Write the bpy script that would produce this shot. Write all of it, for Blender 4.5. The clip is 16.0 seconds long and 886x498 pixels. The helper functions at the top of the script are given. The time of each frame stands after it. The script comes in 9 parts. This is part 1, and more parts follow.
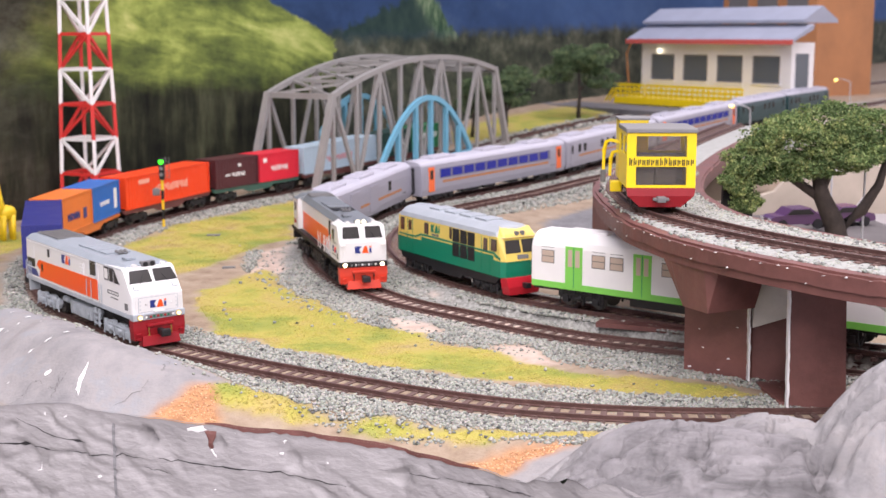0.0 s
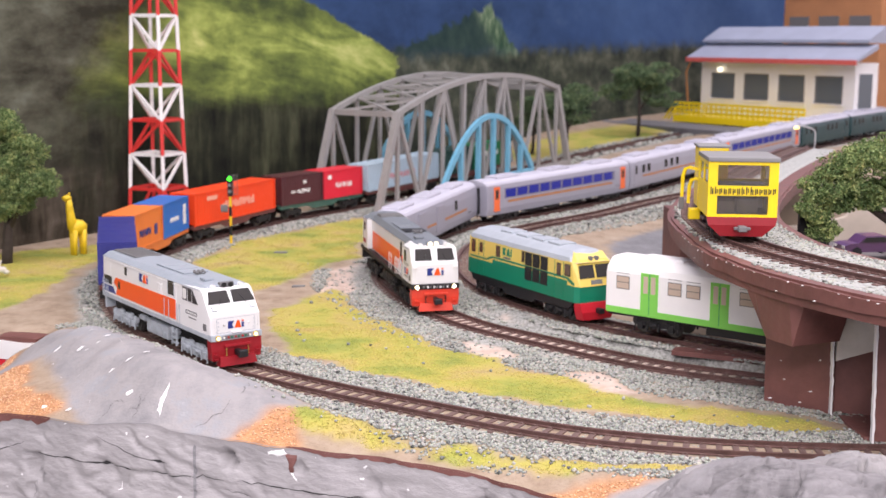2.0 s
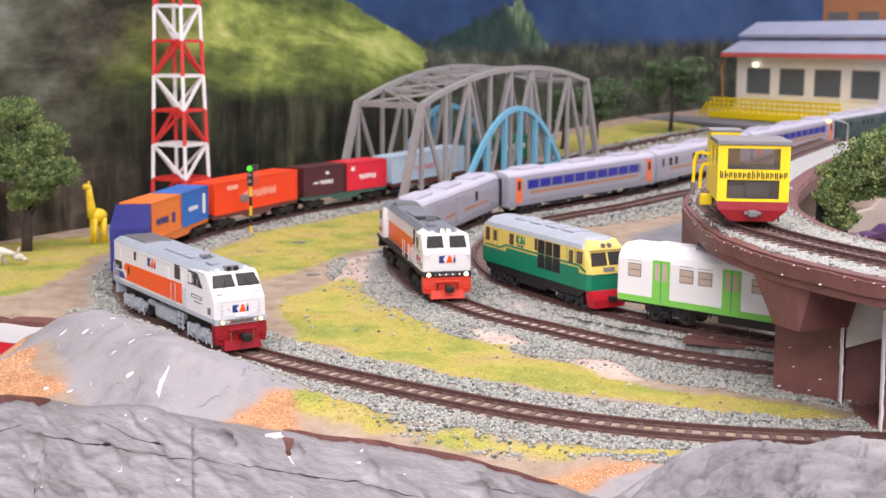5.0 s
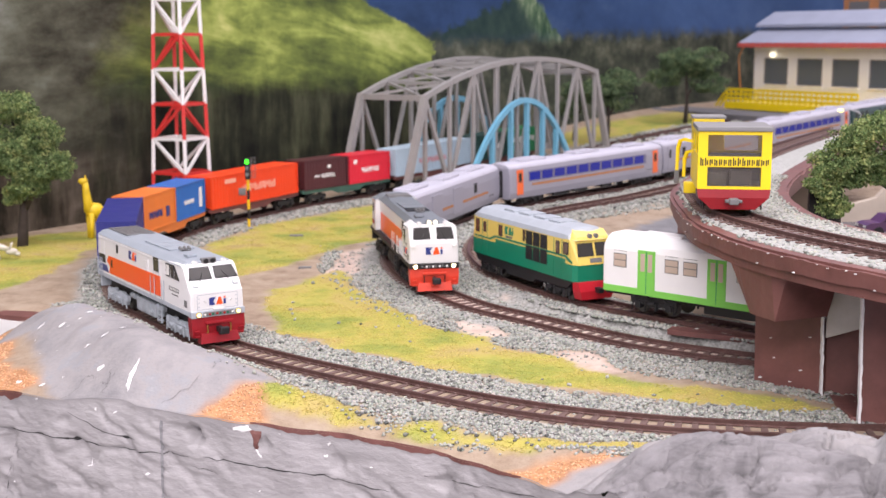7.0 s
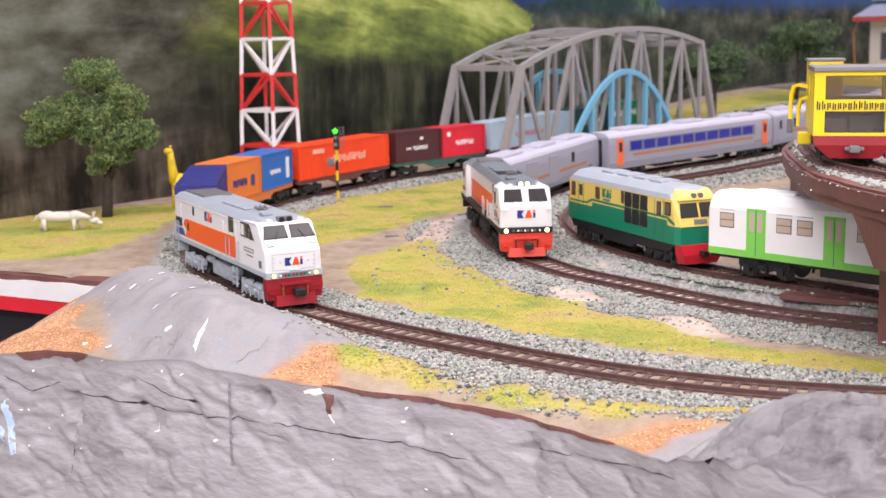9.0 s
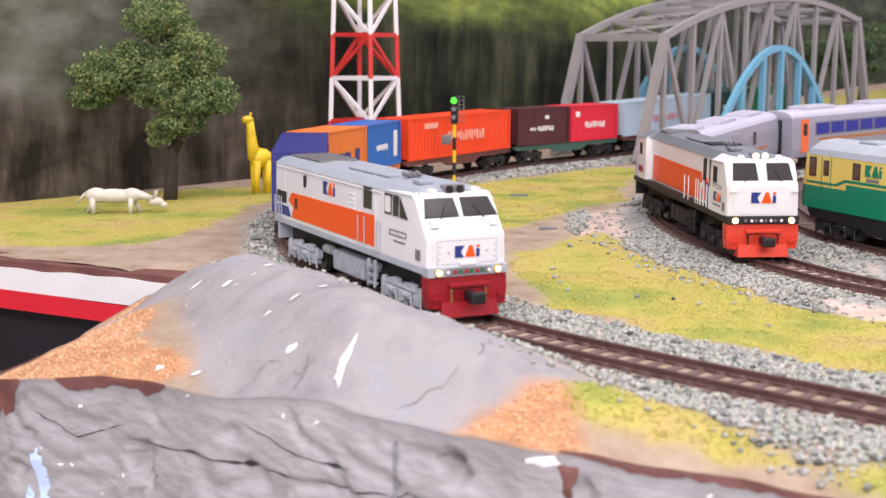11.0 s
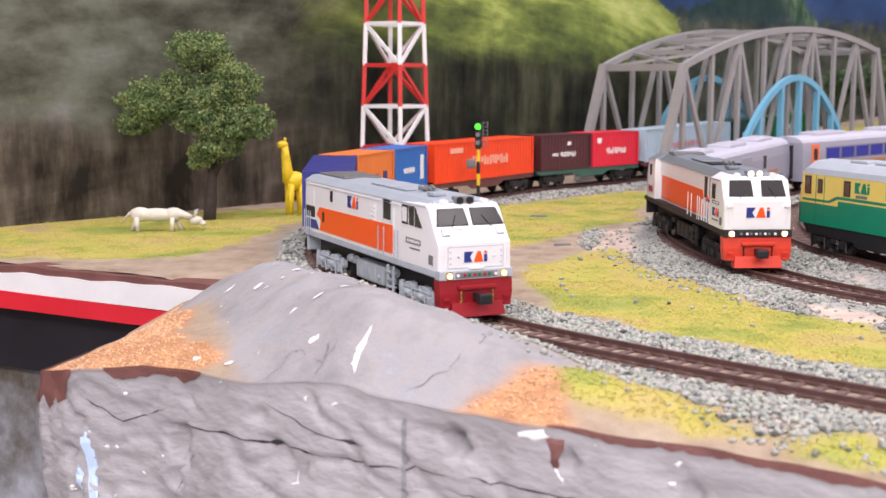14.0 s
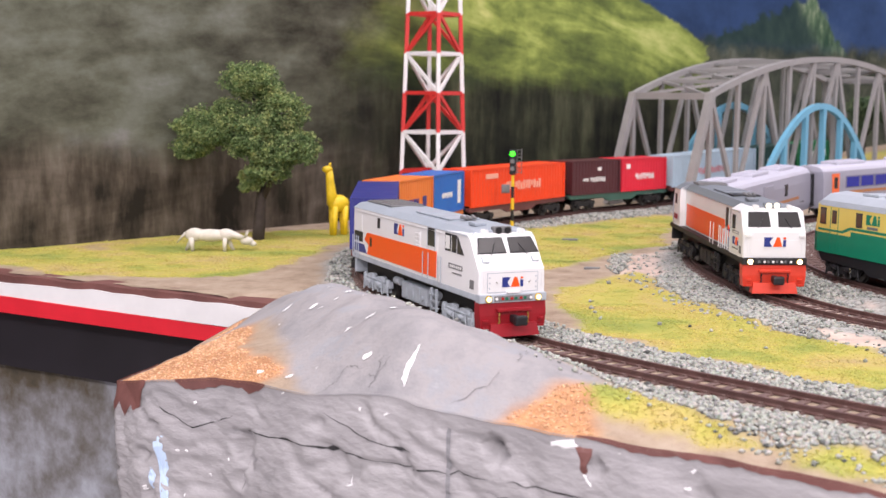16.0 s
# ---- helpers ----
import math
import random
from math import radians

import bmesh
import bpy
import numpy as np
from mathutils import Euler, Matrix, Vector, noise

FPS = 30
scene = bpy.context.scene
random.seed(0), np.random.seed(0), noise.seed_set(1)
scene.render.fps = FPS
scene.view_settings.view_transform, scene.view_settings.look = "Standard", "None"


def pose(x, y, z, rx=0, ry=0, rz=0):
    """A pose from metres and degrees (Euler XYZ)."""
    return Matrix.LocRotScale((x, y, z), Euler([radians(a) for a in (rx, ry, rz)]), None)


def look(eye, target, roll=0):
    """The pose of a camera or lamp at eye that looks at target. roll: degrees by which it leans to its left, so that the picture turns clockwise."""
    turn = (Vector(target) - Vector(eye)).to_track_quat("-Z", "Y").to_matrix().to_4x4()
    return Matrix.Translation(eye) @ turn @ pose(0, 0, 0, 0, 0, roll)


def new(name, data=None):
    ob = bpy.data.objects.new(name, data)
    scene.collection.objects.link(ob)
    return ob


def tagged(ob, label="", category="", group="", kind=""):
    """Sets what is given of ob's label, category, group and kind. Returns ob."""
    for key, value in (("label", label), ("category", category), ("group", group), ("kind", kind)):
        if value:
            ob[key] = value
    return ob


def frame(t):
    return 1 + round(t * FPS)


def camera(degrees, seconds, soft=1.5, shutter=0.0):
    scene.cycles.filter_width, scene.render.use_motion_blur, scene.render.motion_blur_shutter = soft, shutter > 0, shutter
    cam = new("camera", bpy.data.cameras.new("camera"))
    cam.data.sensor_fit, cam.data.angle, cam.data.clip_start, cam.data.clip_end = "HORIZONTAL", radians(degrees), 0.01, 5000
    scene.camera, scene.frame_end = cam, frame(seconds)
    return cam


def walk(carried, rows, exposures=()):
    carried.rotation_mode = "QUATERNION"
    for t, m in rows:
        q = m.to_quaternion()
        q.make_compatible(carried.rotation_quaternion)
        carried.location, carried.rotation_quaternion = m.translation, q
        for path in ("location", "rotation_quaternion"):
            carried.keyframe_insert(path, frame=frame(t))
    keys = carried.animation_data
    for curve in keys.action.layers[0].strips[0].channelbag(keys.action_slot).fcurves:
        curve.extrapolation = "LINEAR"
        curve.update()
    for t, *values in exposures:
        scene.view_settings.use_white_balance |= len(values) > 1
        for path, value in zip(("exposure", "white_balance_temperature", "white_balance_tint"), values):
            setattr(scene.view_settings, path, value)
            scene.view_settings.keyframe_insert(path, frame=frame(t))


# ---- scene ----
# camera: a phone carried along the front of the layout
cam = camera(37.965, 16.0)
cam.data.dof.use_dof = True
cam.data.dof.focus_distance = 0.66
cam.data.dof.aperture_fstop = 24.0
walk(cam, [
    (0, look((0.0134, -0.0256, 0.1859), (0.0760, 0.9585, 0.0198), -0.09)),
    (0.5, look((-0.0002, -0.0459, 0.1847), (0.0633, 0.9389, 0.0233), 0.17)),
    (1, look((0.0019, -0.0365, 0.1802), (0.0588, 0.9491, 0.0209), 0.36)),
    (1.5, look((-0.0016, -0.0275, 0.1873), (0.0417, 0.9589, 0.0289), 0.47)),
    (2, look((-0.0052, -0.0232, 0.1938), (0.0220, 0.9639, 0.0363), 0.45)),
    (2.5, look((-0.0019, -0.0202, 0.1953), (0.0118, 0.9673, 0.0383), 0.41)),
    (3, look((-0.0028, -0.0224, 0.1941), (0.0020, 0.9654, 0.0383), 0.38)),
    (3.5, look((-0.0013, -0.0207, 0.1946), (-0.0002, 0.9672, 0.0397), 0.40)),
    (4, look((0.0015, -0.0182, 0.1912), (0.0010, 0.9698, 0.0364), 0.44)),
    (6.5, look((0.0433, -0.0120, 0.1778), (0.0193, 0.9748, 0.0174), 0.08)),
    (7, look((0.0482, -0.0053, 0.1783), (0.0165, 0.9813, 0.0183), -0.11)),
    (7.5, look((0.0557, 0.0011, 0.1738), (0.0144, 0.9874, 0.0146), -0.26)),
    (8, look((0.0588, 0.0020, 0.1743), (0.0014, 0.9876, 0.0153), -0.52)),
    (8.5, look((0.0689, 0.0108, 0.1663), (-0.0152, 0.9943, 0.0062), -0.74)),
    (9, look((0.0539, 0.0428, 0.1490), (-0.0581, 1.0231, -0.0134), -0.84)),
    (9.5, look((0.0115, 0.1040, 0.1340), (-0.1197, 1.0816, -0.0308), -0.79)),
    (9.7, look((-0.0069, 0.1297, 0.1292), (-0.1435, 1.1064, -0.0362), -0.77)),
    (11.8, look((-0.0530, 0.2860, 0.0950), (-0.1870, 1.2663, -0.0496), 0.58)),
    (12, look((-0.0521, 0.2829, 0.0961), (-0.1861, 1.2632, -0.0485), 0.54)),
    (12.5, look((-0.0473, 0.2714, 0.1000), (-0.1912, 1.2515, -0.0368), 0.41)),
    (13, look((-0.0395, 0.2466, 0.1015), (-0.1936, 1.2259, -0.0298), 0.25)),
    (13.5, look((-0.0347, 0.2237, 0.0999), (-0.1979, 1.2019, -0.0278), 0.17)),
    (14, look((-0.0319, 0.2129, 0.0976), (-0.2005, 1.1906, -0.0283), 0.16)),
    (14.5, look((-0.0305, 0.2046, 0.1013), (-0.2035, 1.1816, -0.0228), 0.22)),
    (15, look((-0.0280, 0.1948, 0.1039), (-0.2056, 1.1714, -0.0171), 0.33)),
    (15.5, look((-0.0293, 0.1813, 0.1051), (-0.2135, 1.1570, -0.0129), 0.46)),
    (16, look((-0.0283, 0.1629, 0.1089), (-0.2194, 1.1377, -0.0062), 0.63)),
])

# ---- light: exhibition room, white bounce, ceiling panels and an added front fill ----
from mathutils.geometry import delaunay_2d_cdt

world = bpy.data.worlds.new("room_light")
scene.world = world
world.use_nodes = True
world.node_tree.nodes["Background"].inputs[0].default_value = (1.0, 0.91, 1.03, 1)
world.node_tree.nodes["Background"].inputs[1].default_value = 0.98


def unseen_lamp(x, y, z, sx, sy, watts, colour=(1, 0.90, 0.93)):
    d = bpy.data.lights.new("unseen_lamp", "AREA")
    d.shape, d.size, d.size_y, d.energy, d.color = "RECTANGLE", sx, sy, watts, colour
    ob = new("unseen_lamp", d)
    ob.matrix_world = pose(x, y, z)
    return ob


unseen_lamp(-0.6, 0.25, 1.75, 1.2, 0.3, 17)
unseen_lamp(0.6, 0.5, 1.75, 1.2, 0.3, 17)
unseen_lamp(0.3, 2.0, 1.75, 1.2, 0.3, 17)
# added fill lamp, below ceiling height, that brightens the front faces
unseen_lamp(0.0, -1.2, 1.1, 1.5, 0.3, 66)
scene.view_settings.exposure = 0.10


# ---- materials ----
def mat(name, colour, rough=0.5, metal=0.0, vary=0.0, scale=200.0, bump=0.0, bscale=600.0, emit=None, spec=0.5, coat=0.0):
    """A painted or moulded surface: colour with two scales of variation and fine relief."""
    m = bpy.data.materials.new(name)
    m.use_nodes = True
    nt = m.node_tree
    b = nt.nodes["Principled BSDF"]
    b.inputs["Base Color"].default_value = (*colour, 1)
    b.inputs["Roughness"].default_value = rough
    b.inputs["Metallic"].default_value = metal
    b.inputs["Specular IOR Level"].default_value = spec
    b.inputs["Coat Weight"].default_value = coat
    if emit:
        b.inputs["Emission Color"].default_value = (*emit[:3], 1)
        b.inputs["Emission Strength"].default_value = emit[3]
    if vary or bump:
        tc = nt.nodes.new("ShaderNodeTexCoord")
    if vary:
        n1 = nt.nodes.new("ShaderNodeTexNoise")
        n1.inputs["Scale"].default_value = scale
        n1.inputs["Detail"].default_value = 6
        n1.inputs["Roughness"].default_value = 0.65
        nt.links.new(tc.outputs["Object"], n1.inputs["Vector"])
        r = nt.nodes.new("ShaderNodeValToRGB")
        r.color_ramp.elements[0].position, r.color_ramp.elements[1].position = 0.3, 0.72
        r.color_ramp.elements[0].color = (*[max(0, c * (1 - vary)) for c in colour], 1)
        r.color_ramp.elements[1].color = (*[min(1, c * (1 + vary)) for c in colour], 1)
        nt.links.new(n1.outputs["Fac"], r.inputs["Fac"])
        nt.links.new(r.outputs["Color"], b.inputs["Base Color"])
        rr = nt.nodes.new("ShaderNodeMapRange")
        rr.inputs["To Min"].default_value, rr.inputs["To Max"].default_value = max(0.05, rough - 0.12), min(1, rough + 0.12)
        nt.links.new(n1.outputs["Fac"], rr.inputs["Value"])
        nt.links.new(rr.outputs["Result"], b.inputs["Roughness"])
    if bump:
        n2 = nt.nodes.new("ShaderNodeTexNoise")
        n2.inputs["Scale"].default_value = bscale
        n2.inputs["Detail"].default_value = 5
        nt.links.new(tc.outputs["Object"], n2.inputs["Vector"])
        bp = nt.nodes.new("ShaderNodeBump")
        bp.inputs["Strength"].default_value = bump
        bp.inputs["Distance"].default_value = 0.001
        nt.links.new(n2.outputs["Fac"], bp.inputs["Height"])
        nt.links.new(bp.outputs["Normal"], b.inputs["Normal"])
    return m


M_WHITE = mat("white_enamel", (0.75, 0.75, 0.745), 0.32, vary=0.03, scale=60)
M_ORANGE = mat("orange_enamel", (0.86, 0.088, 0.006), 0.35, vary=0.04, scale=80)
M_ROOFGREY = mat("roof_grey", (0.30, 0.34, 0.38), 0.5, vary=0.08, scale=120)
M_UNDERGREY = mat("underframe_grey", (0.40, 0.44, 0.48), 0.55, vary=0.15, scale=150)
M_RED = mat("buffer_red", (0.27, 0.007, 0.014), 0.4, vary=0.1, scale=150)
M_ORED = mat("buffer_orange_red", (0.60, 0.045, 0.02), 0.4, vary=0.1, scale=150)
M_BLACK = mat("black_plastic", (0.012, 0.012, 0.014), 0.45)
M_DARK = mat("dark_underframe", (0.013, 0.012, 0.012), 0.6, vary=0.3, scale=200)
M_GLASS = mat("cab_window", (0.045, 0.043, 0.042), 0.12, spec=0.12)
M_RUBBER = mat("window_gasket", (0.02, 0.02, 0.022), 0.6)
M_NAVY = mat("navy_paint", (0.02, 0.035, 0.20), 0.4)
M_CHROME = mat("bright_metal", (0.8, 0.8, 0.8), 0.2, 1.0)
M_RAIL = mat("rusty_rail", (0.125, 0.068, 0.060), 0.5, 0.3, vary=0.3, scale=150)
M_SLEEPER = mat("sleeper", (0.135, 0.085, 0.074), 0.8, vary=0.3, scale=120, bump=0.3, bscale=900)
M_BROWN = mat("brown_paint", (0.155, 0.064, 0.055), 0.55, vary=0.30, scale=38, bump=0.5, bscale=170)
M_YELLOW = mat("machine_yellow", (0.88, 0.66, 0.01), 0.35, vary=0.04, scale=80)
M_BRIDGE = mat("bridge_grey", (0.30, 0.295, 0.285), 0.55, vary=0.08, scale=60)
M_ARCH = mat("arch_blue", (0.16, 0.42, 0.58), 0.5, vary=0.06, scale=60)
M_PLASTER = mat("bare_plaster", (0.55, 0.53, 0.50), 0.85, vary=0.12, scale=60, bump=0.6, bscale=250)
M_CHIPWHITE = mat("white_chip", (0.8, 0.8, 0.8), 0.7, vary=0.05)


# ---- mesh helpers ----
def box(bm, x0, x1, y0, y1, z0, z1, bevel=0.0, m=None):
    r = bmesh.ops.create_cube(bm, size=1)
    vs = r["verts"]
    for v in vs:
        v.co = Vector((x0 + (v.co.x + 0.5) * (x1 - x0), y0 + (v.co.y + 0.5) * (y1 - y0), z0 + (v.co.z + 0.5) * (z1 - z0)))
    if bevel:
        es = list({e for v in vs for e in v.link_edges})
        g = bmesh.ops.bevel(bm, geom=es, offset=bevel, segments=2, affect="EDGES", profile=0.6)
        vs = list({v for f in g["faces"] for v in f.verts} | {v for v in vs if v.is_valid})
    if m is not None:
        bmesh.ops.transform(bm, matrix=m, verts=[v for v in vs if v.is_valid])
    return vs


def cyl(bm, p, q, r, n=10, r2=None):
    """A round bar from p to q."""
    p, q = Vector(p), Vector(q)
    d = q - p
    m = Matrix.Translation((p + q) / 2) @ d.to_track_quat("Z", "Y").to_matrix().to_4x4()
    bmesh.ops.create_cone(bm, cap_ends=True, segments=n, radius1=r, radius2=r if r2 is None else r2, depth=d.length, matrix=m)


def bar(bm, p, q, w, h, up=(0, 0, 1)):
    """A square bar from p to q."""
    p, q = Vector(p), Vector(q)
    d = (q - p).normalized()
    s = d.cross(Vector(up))
    if s.length < 1e-4:
        s = d.cross(Vector((1, 0, 0)))
    s.normalize()
    u = s.cross(d)
    c = [p + s * a + u * b for a, b in ((-w / 2, -h / 2), (w / 2, -h / 2), (w / 2, h / 2), (-w / 2, h / 2))]
    c += [v + (q - p) for v in c]
    vs = [bm.verts.new(v) for v in c]
    for f in ((3, 2, 1, 0), (4, 5, 6, 7), (0, 1, 5, 4), (1, 2, 6, 5), (2, 3, 7, 6), (3, 0, 4, 7)):
        bm.faces.new([vs[i] for i in f])


def loft(bm, rings, cap=True):
    """Closed rings of equal count, joined in turn."""
    vv = [[bm.verts.new(p) for p in r] for r in rings]
    n = len(rings[0])
    for a, b in zip(vv, vv[1:]):
        for i in range(n):
            bm.faces.new((a[i], a[(i + 1) % n], b[(i + 1) % n], b[i]))
    if cap:
        bm.faces.new(list(reversed(vv[0])))
        bm.faces.new(vv[-1])
    return vv


def ribbon(bm, path, prof):
    """Sweeps an open or closed profile of (side, up) along a path of (point, side vector)."""
    rings = [[bm.verts.new(p + s * a + Vector((0, 0, b))) for a, b in prof] for p, s in path]
    n = len(prof)
    for a, b in zip(rings, rings[1:]):
        for i in range(n):
            bm.faces.new((a[i], b[i], b[(i + 1) % n], a[(i + 1) % n]))
    bm.faces.new(list(rings[0]))
    bm.faces.new(list(reversed(rings[-1])))


def swept(bm, pts, w, h):
    """One continuous square bar through all the points."""
    rings = []
    for i, p in enumerate(pts):
        d = (pts[min(i + 1, len(pts) - 1)] - pts[max(i - 1, 0)]).normalized()
        s = d.cross(Vector((0, 0, 1))).normalized()
        u = s.cross(d)
        rings.append([p + s * a + u * b for a, b in ((-w / 2, -h / 2), (w / 2, -h / 2), (w / 2, h / 2), (-w / 2, h / 2))])
    loft(bm, rings)


def mesh_of(name, bm, material, smooth=False):
    bmesh.ops.recalc_face_normals(bm, faces=bm.faces)
    me = bpy.data.meshes.new(name)
    bm.to_mesh(me)
    bm.free()
    me.materials.append(material)
    if smooth:
        me.polygons.foreach_set("use_smooth", [True] * len(me.polygons))
    return me


def part(name, bm, material, parent=None, label="", smooth=False, m=None):
    """Links a bmesh as one mesh object, under a thing if one is given."""
    ob = new(name, mesh_of(name, bm, material, smooth))
    if parent is not None:
        ob.parent = parent
    if m is not None:
        ob.matrix_basis = m
    return tagged(ob, label)


def thing(name, label, category, m=None, group="", kind=""):
    ob = new(name)
    ob.empty_display_size = 0.01
    if m is not None:
        ob.matrix_world = m
    return tagged(ob, label, category, group, kind)


def B():
    return bmesh.new()


# ---- track plan (metres; rail head heights) ----
class Line:
    def __init__(self, pts, step=0.004):
        p = [Vector(a) for a in pts]
        p = [2 * p[0] - p[1]] + p + [2 * p[-1] - p[-2]]
        out = []
        for i in range(1, len(p) - 2):
            n = max(2, int((p[i + 1] - p[i]).length / 0.002))
            for k in range(n):
                t = k / n
                a, b, c, d = p[i - 1], p[i], p[i + 1], p[i + 2]
                out.append(0.5 * (2 * b + (c - a) * t + (2 * a - 5 * b + 4 * c - d) * t * t + (3 * b - a - 3 * c + d) * t ** 3))
        out.append(p[-2])
        self.p = np.array(out)
        self.s = np.r_[0, np.cumsum(np.linalg.norm(np.diff(self.p, axis=0), axis=1))]
        self.length = self.s[-1]

    def at(self, s):
        return Vector([np.interp(s, self.s, self.p[:, k]) for k in range(3)])

    def way(self, s):
        return (self.at(s + 0.004) - self.at(s - 0.004)).normalized()

    def side(self, s):
        w = self.way(s)
        return Vector((w.y, -w.x, 0)).normalized()

    def path(self, a, b, step):
        n = max(2, int((b - a) / step))
        return [(self.at(a + (b - a) * k / n), self.side(a + (b - a) * k / n)) for k in range(n + 1)]

    def near(self, x, y):
        """Arc length of the point of the line nearest to (x, y)."""
        return float(self.s[np.argmin((self.p[:, 0] - x) ** 2 + (self.p[:, 1] - y) ** 2)])

    def pose_between(self, a, b, lift=0.0):
        """The pose of a vehicle whose front stands at arc length a and rear at b: its x axis runs from front to rear."""
        la, lb = a + 0.18 * (b - a), a + 0.82 * (b - a)
        p, q = self.at(la), self.at(lb)
        d = (q - p).normalized()
        front = p - d * abs(la - a) + Vector((0, 0, lift))
        y = Vector((0, 0, 1)).cross(d).normalized()
        z = d.cross(y)
        r = Matrix((d, y, z)).transposed().to_4x4()
        return Matrix.Translation(front) @ r


TRACK_A = Line([(0.62, 0.70, 0.003), (0.45, 0.615, 0.003), (0.30, 0.571, 0.003), (0.192, 0.568, 0.003), (0.088, 0.592, 0.003), (-0.005, 0.649, 0.003), (-0.096, 0.722, 0.003),
                (-0.156, 0.792, 0.004), (-0.201, 0.868, 0.005), (-0.226, 0.945, 0.006), (-0.2395, 1.02, 0.007), (-0.235, 1.095, 0.007),
                (-0.214, 1.18, 0.008), (-0.147, 1.316, 0.010), (-0.055, 1.45, 0.012), (0.158, 1.742, 0.027), (0.40, 2.06, 0.046), (0.75, 2.5, 0.056), (1.5, 3.4, 0.06)])
TRACK_B = Line([(0.62, 0.56, 0.003), (0.42, 0.60, 0.003), (0.29, 0.65, 0.003), (0.201, 0.702, 0.003), (0.142, 0.739, 0.003), (0.079, 0.798, 0.0045), (0.036, 0.843, 0.006),
                (-0.002, 0.92, 0.0075), (-0.020, 1.0, 0.009), (-0.016, 1.08, 0.0105), (0.014, 1.175, 0.013), (0.06, 1.252, 0.016), (0.209, 1.41, 0.022),
                (0.366, 1.62, 0.030), (0.56, 1.86, 0.042), (0.85, 2.2, 0.052), (1.6, 3.1, 0.06)])
TRACK_C = Line([(0.62, 0.55, 0.010), (0.45, 0.585, 0.010), (0.296, 0.668, 0.010), (0.190, 0.757, 0.010), (0.132, 0.812, 0.010), (0.088, 0.872, 0.0105), (0.055, 0.95, 0.011),
                (0.045, 1.05, 0.0115), (0.065, 1.16, 0.013), (0.110, 1.245, 0.014), (0.196, 1.315, 0.020), (0.285, 1.40, 0.027), (0.44, 1.51, 0.038), (0.60, 1.71, 0.046), (0.9, 2.08, 0.052), (1.7, 3.0, 0.058)])
TRACK_V = Line([(0.44, 1.42, 0.085), (0.31, 1.15, 0.085), (0.235, 0.97, 0.085), (0.197, 0.85, 0.085), (0.186, 0.77, 0.085), (0.186, 0.70, 0.085), (0.198, 0.652, 0.085), (0.214, 0.61, 0.085), (0.236, 0.567, 0.085), (0.268, 0.522, 0.085), (0.33, 0.47, 0.085), (0.44, 0.41, 0.085)])
GROUND_LINES = (TRACK_A, TRACK_B, TRACK_C)
_LP = [l.p[::3] for l in GROUND_LINES]

# wall that carries the painted landscape
WALL_P, WALL_D = Vector((-0.204, 1.466, 0)), Vector((0.535, 0.845, 0)).normalized()
WALL_N = Vector((WALL_D.y, -WALL_D.x, 0))


def smooth01(a, b, v):
    t = np.clip((v - a) / (b - a), 0, 1)
    return t * t * (3 - 2 * t)


def bump_at(x, y, cx, cy, rx, ry, turn, h, power=1.5):
    c, s = math.cos(turn), math.sin(turn)
    u, v = ((x - cx) * c + (y - cy) * s) / rx, (-(x - cx) * s + (y - cy) * c) / ry
    return h * np.clip(1 - (u * u + v * v), 0, 1) ** power


RIDGE = np.array([(-0.222, 0.792, 0.009), (-0.203, 0.762, 0.0175), (-0.168, 0.716, 0.0210), (-0.128, 0.660, 0.0215), (-0.098, 0.652, 0.014), (-0.060, 0.640, 0.004)])


def ridge_at(x, y):
    """The long rounded back of the painted mound."""
    best, h = np.full(np.shape(x), 9.0), np.zeros(np.shape(x))
    for a, b in zip(RIDGE, RIDGE[1:]):
        d = b - a
        t = np.clip(((x - a[0]) * d[0] + (y - a[1]) * d[1]) / (d[:2] @ d[:2]), 0, 1)
        r = np.hypot(x - a[0] - t * d[0], y - a[1] - t * d[1])
        k = r < best
        best, h = np.where(k, r, best), np.where(k, a[2] + t * d[2], h)
    return h * np.cos(np.clip(best / 0.050, 0, 1) * math.pi / 2) ** 2


def nz(x, y, f, k=0.0):
    return np.array([noise.noise(Vector((a * f, b * f, k))) for a, b in zip(np.ravel(x), np.ravel(y))]).reshape(np.shape(x))


def track_dist(x, y):
    """Distance to each ground track and its rail height there."""
    out = []
    for p in _LP:
        d2 = (x[:, None] - p[None, :, 0]) ** 2 + (y[:, None] - p[None, :, 1]) ** 2
        k = d2.argmin(1)
        out.append((np.sqrt(d2[np.arange(len(x)), k]), p[k, 2]))
    return out


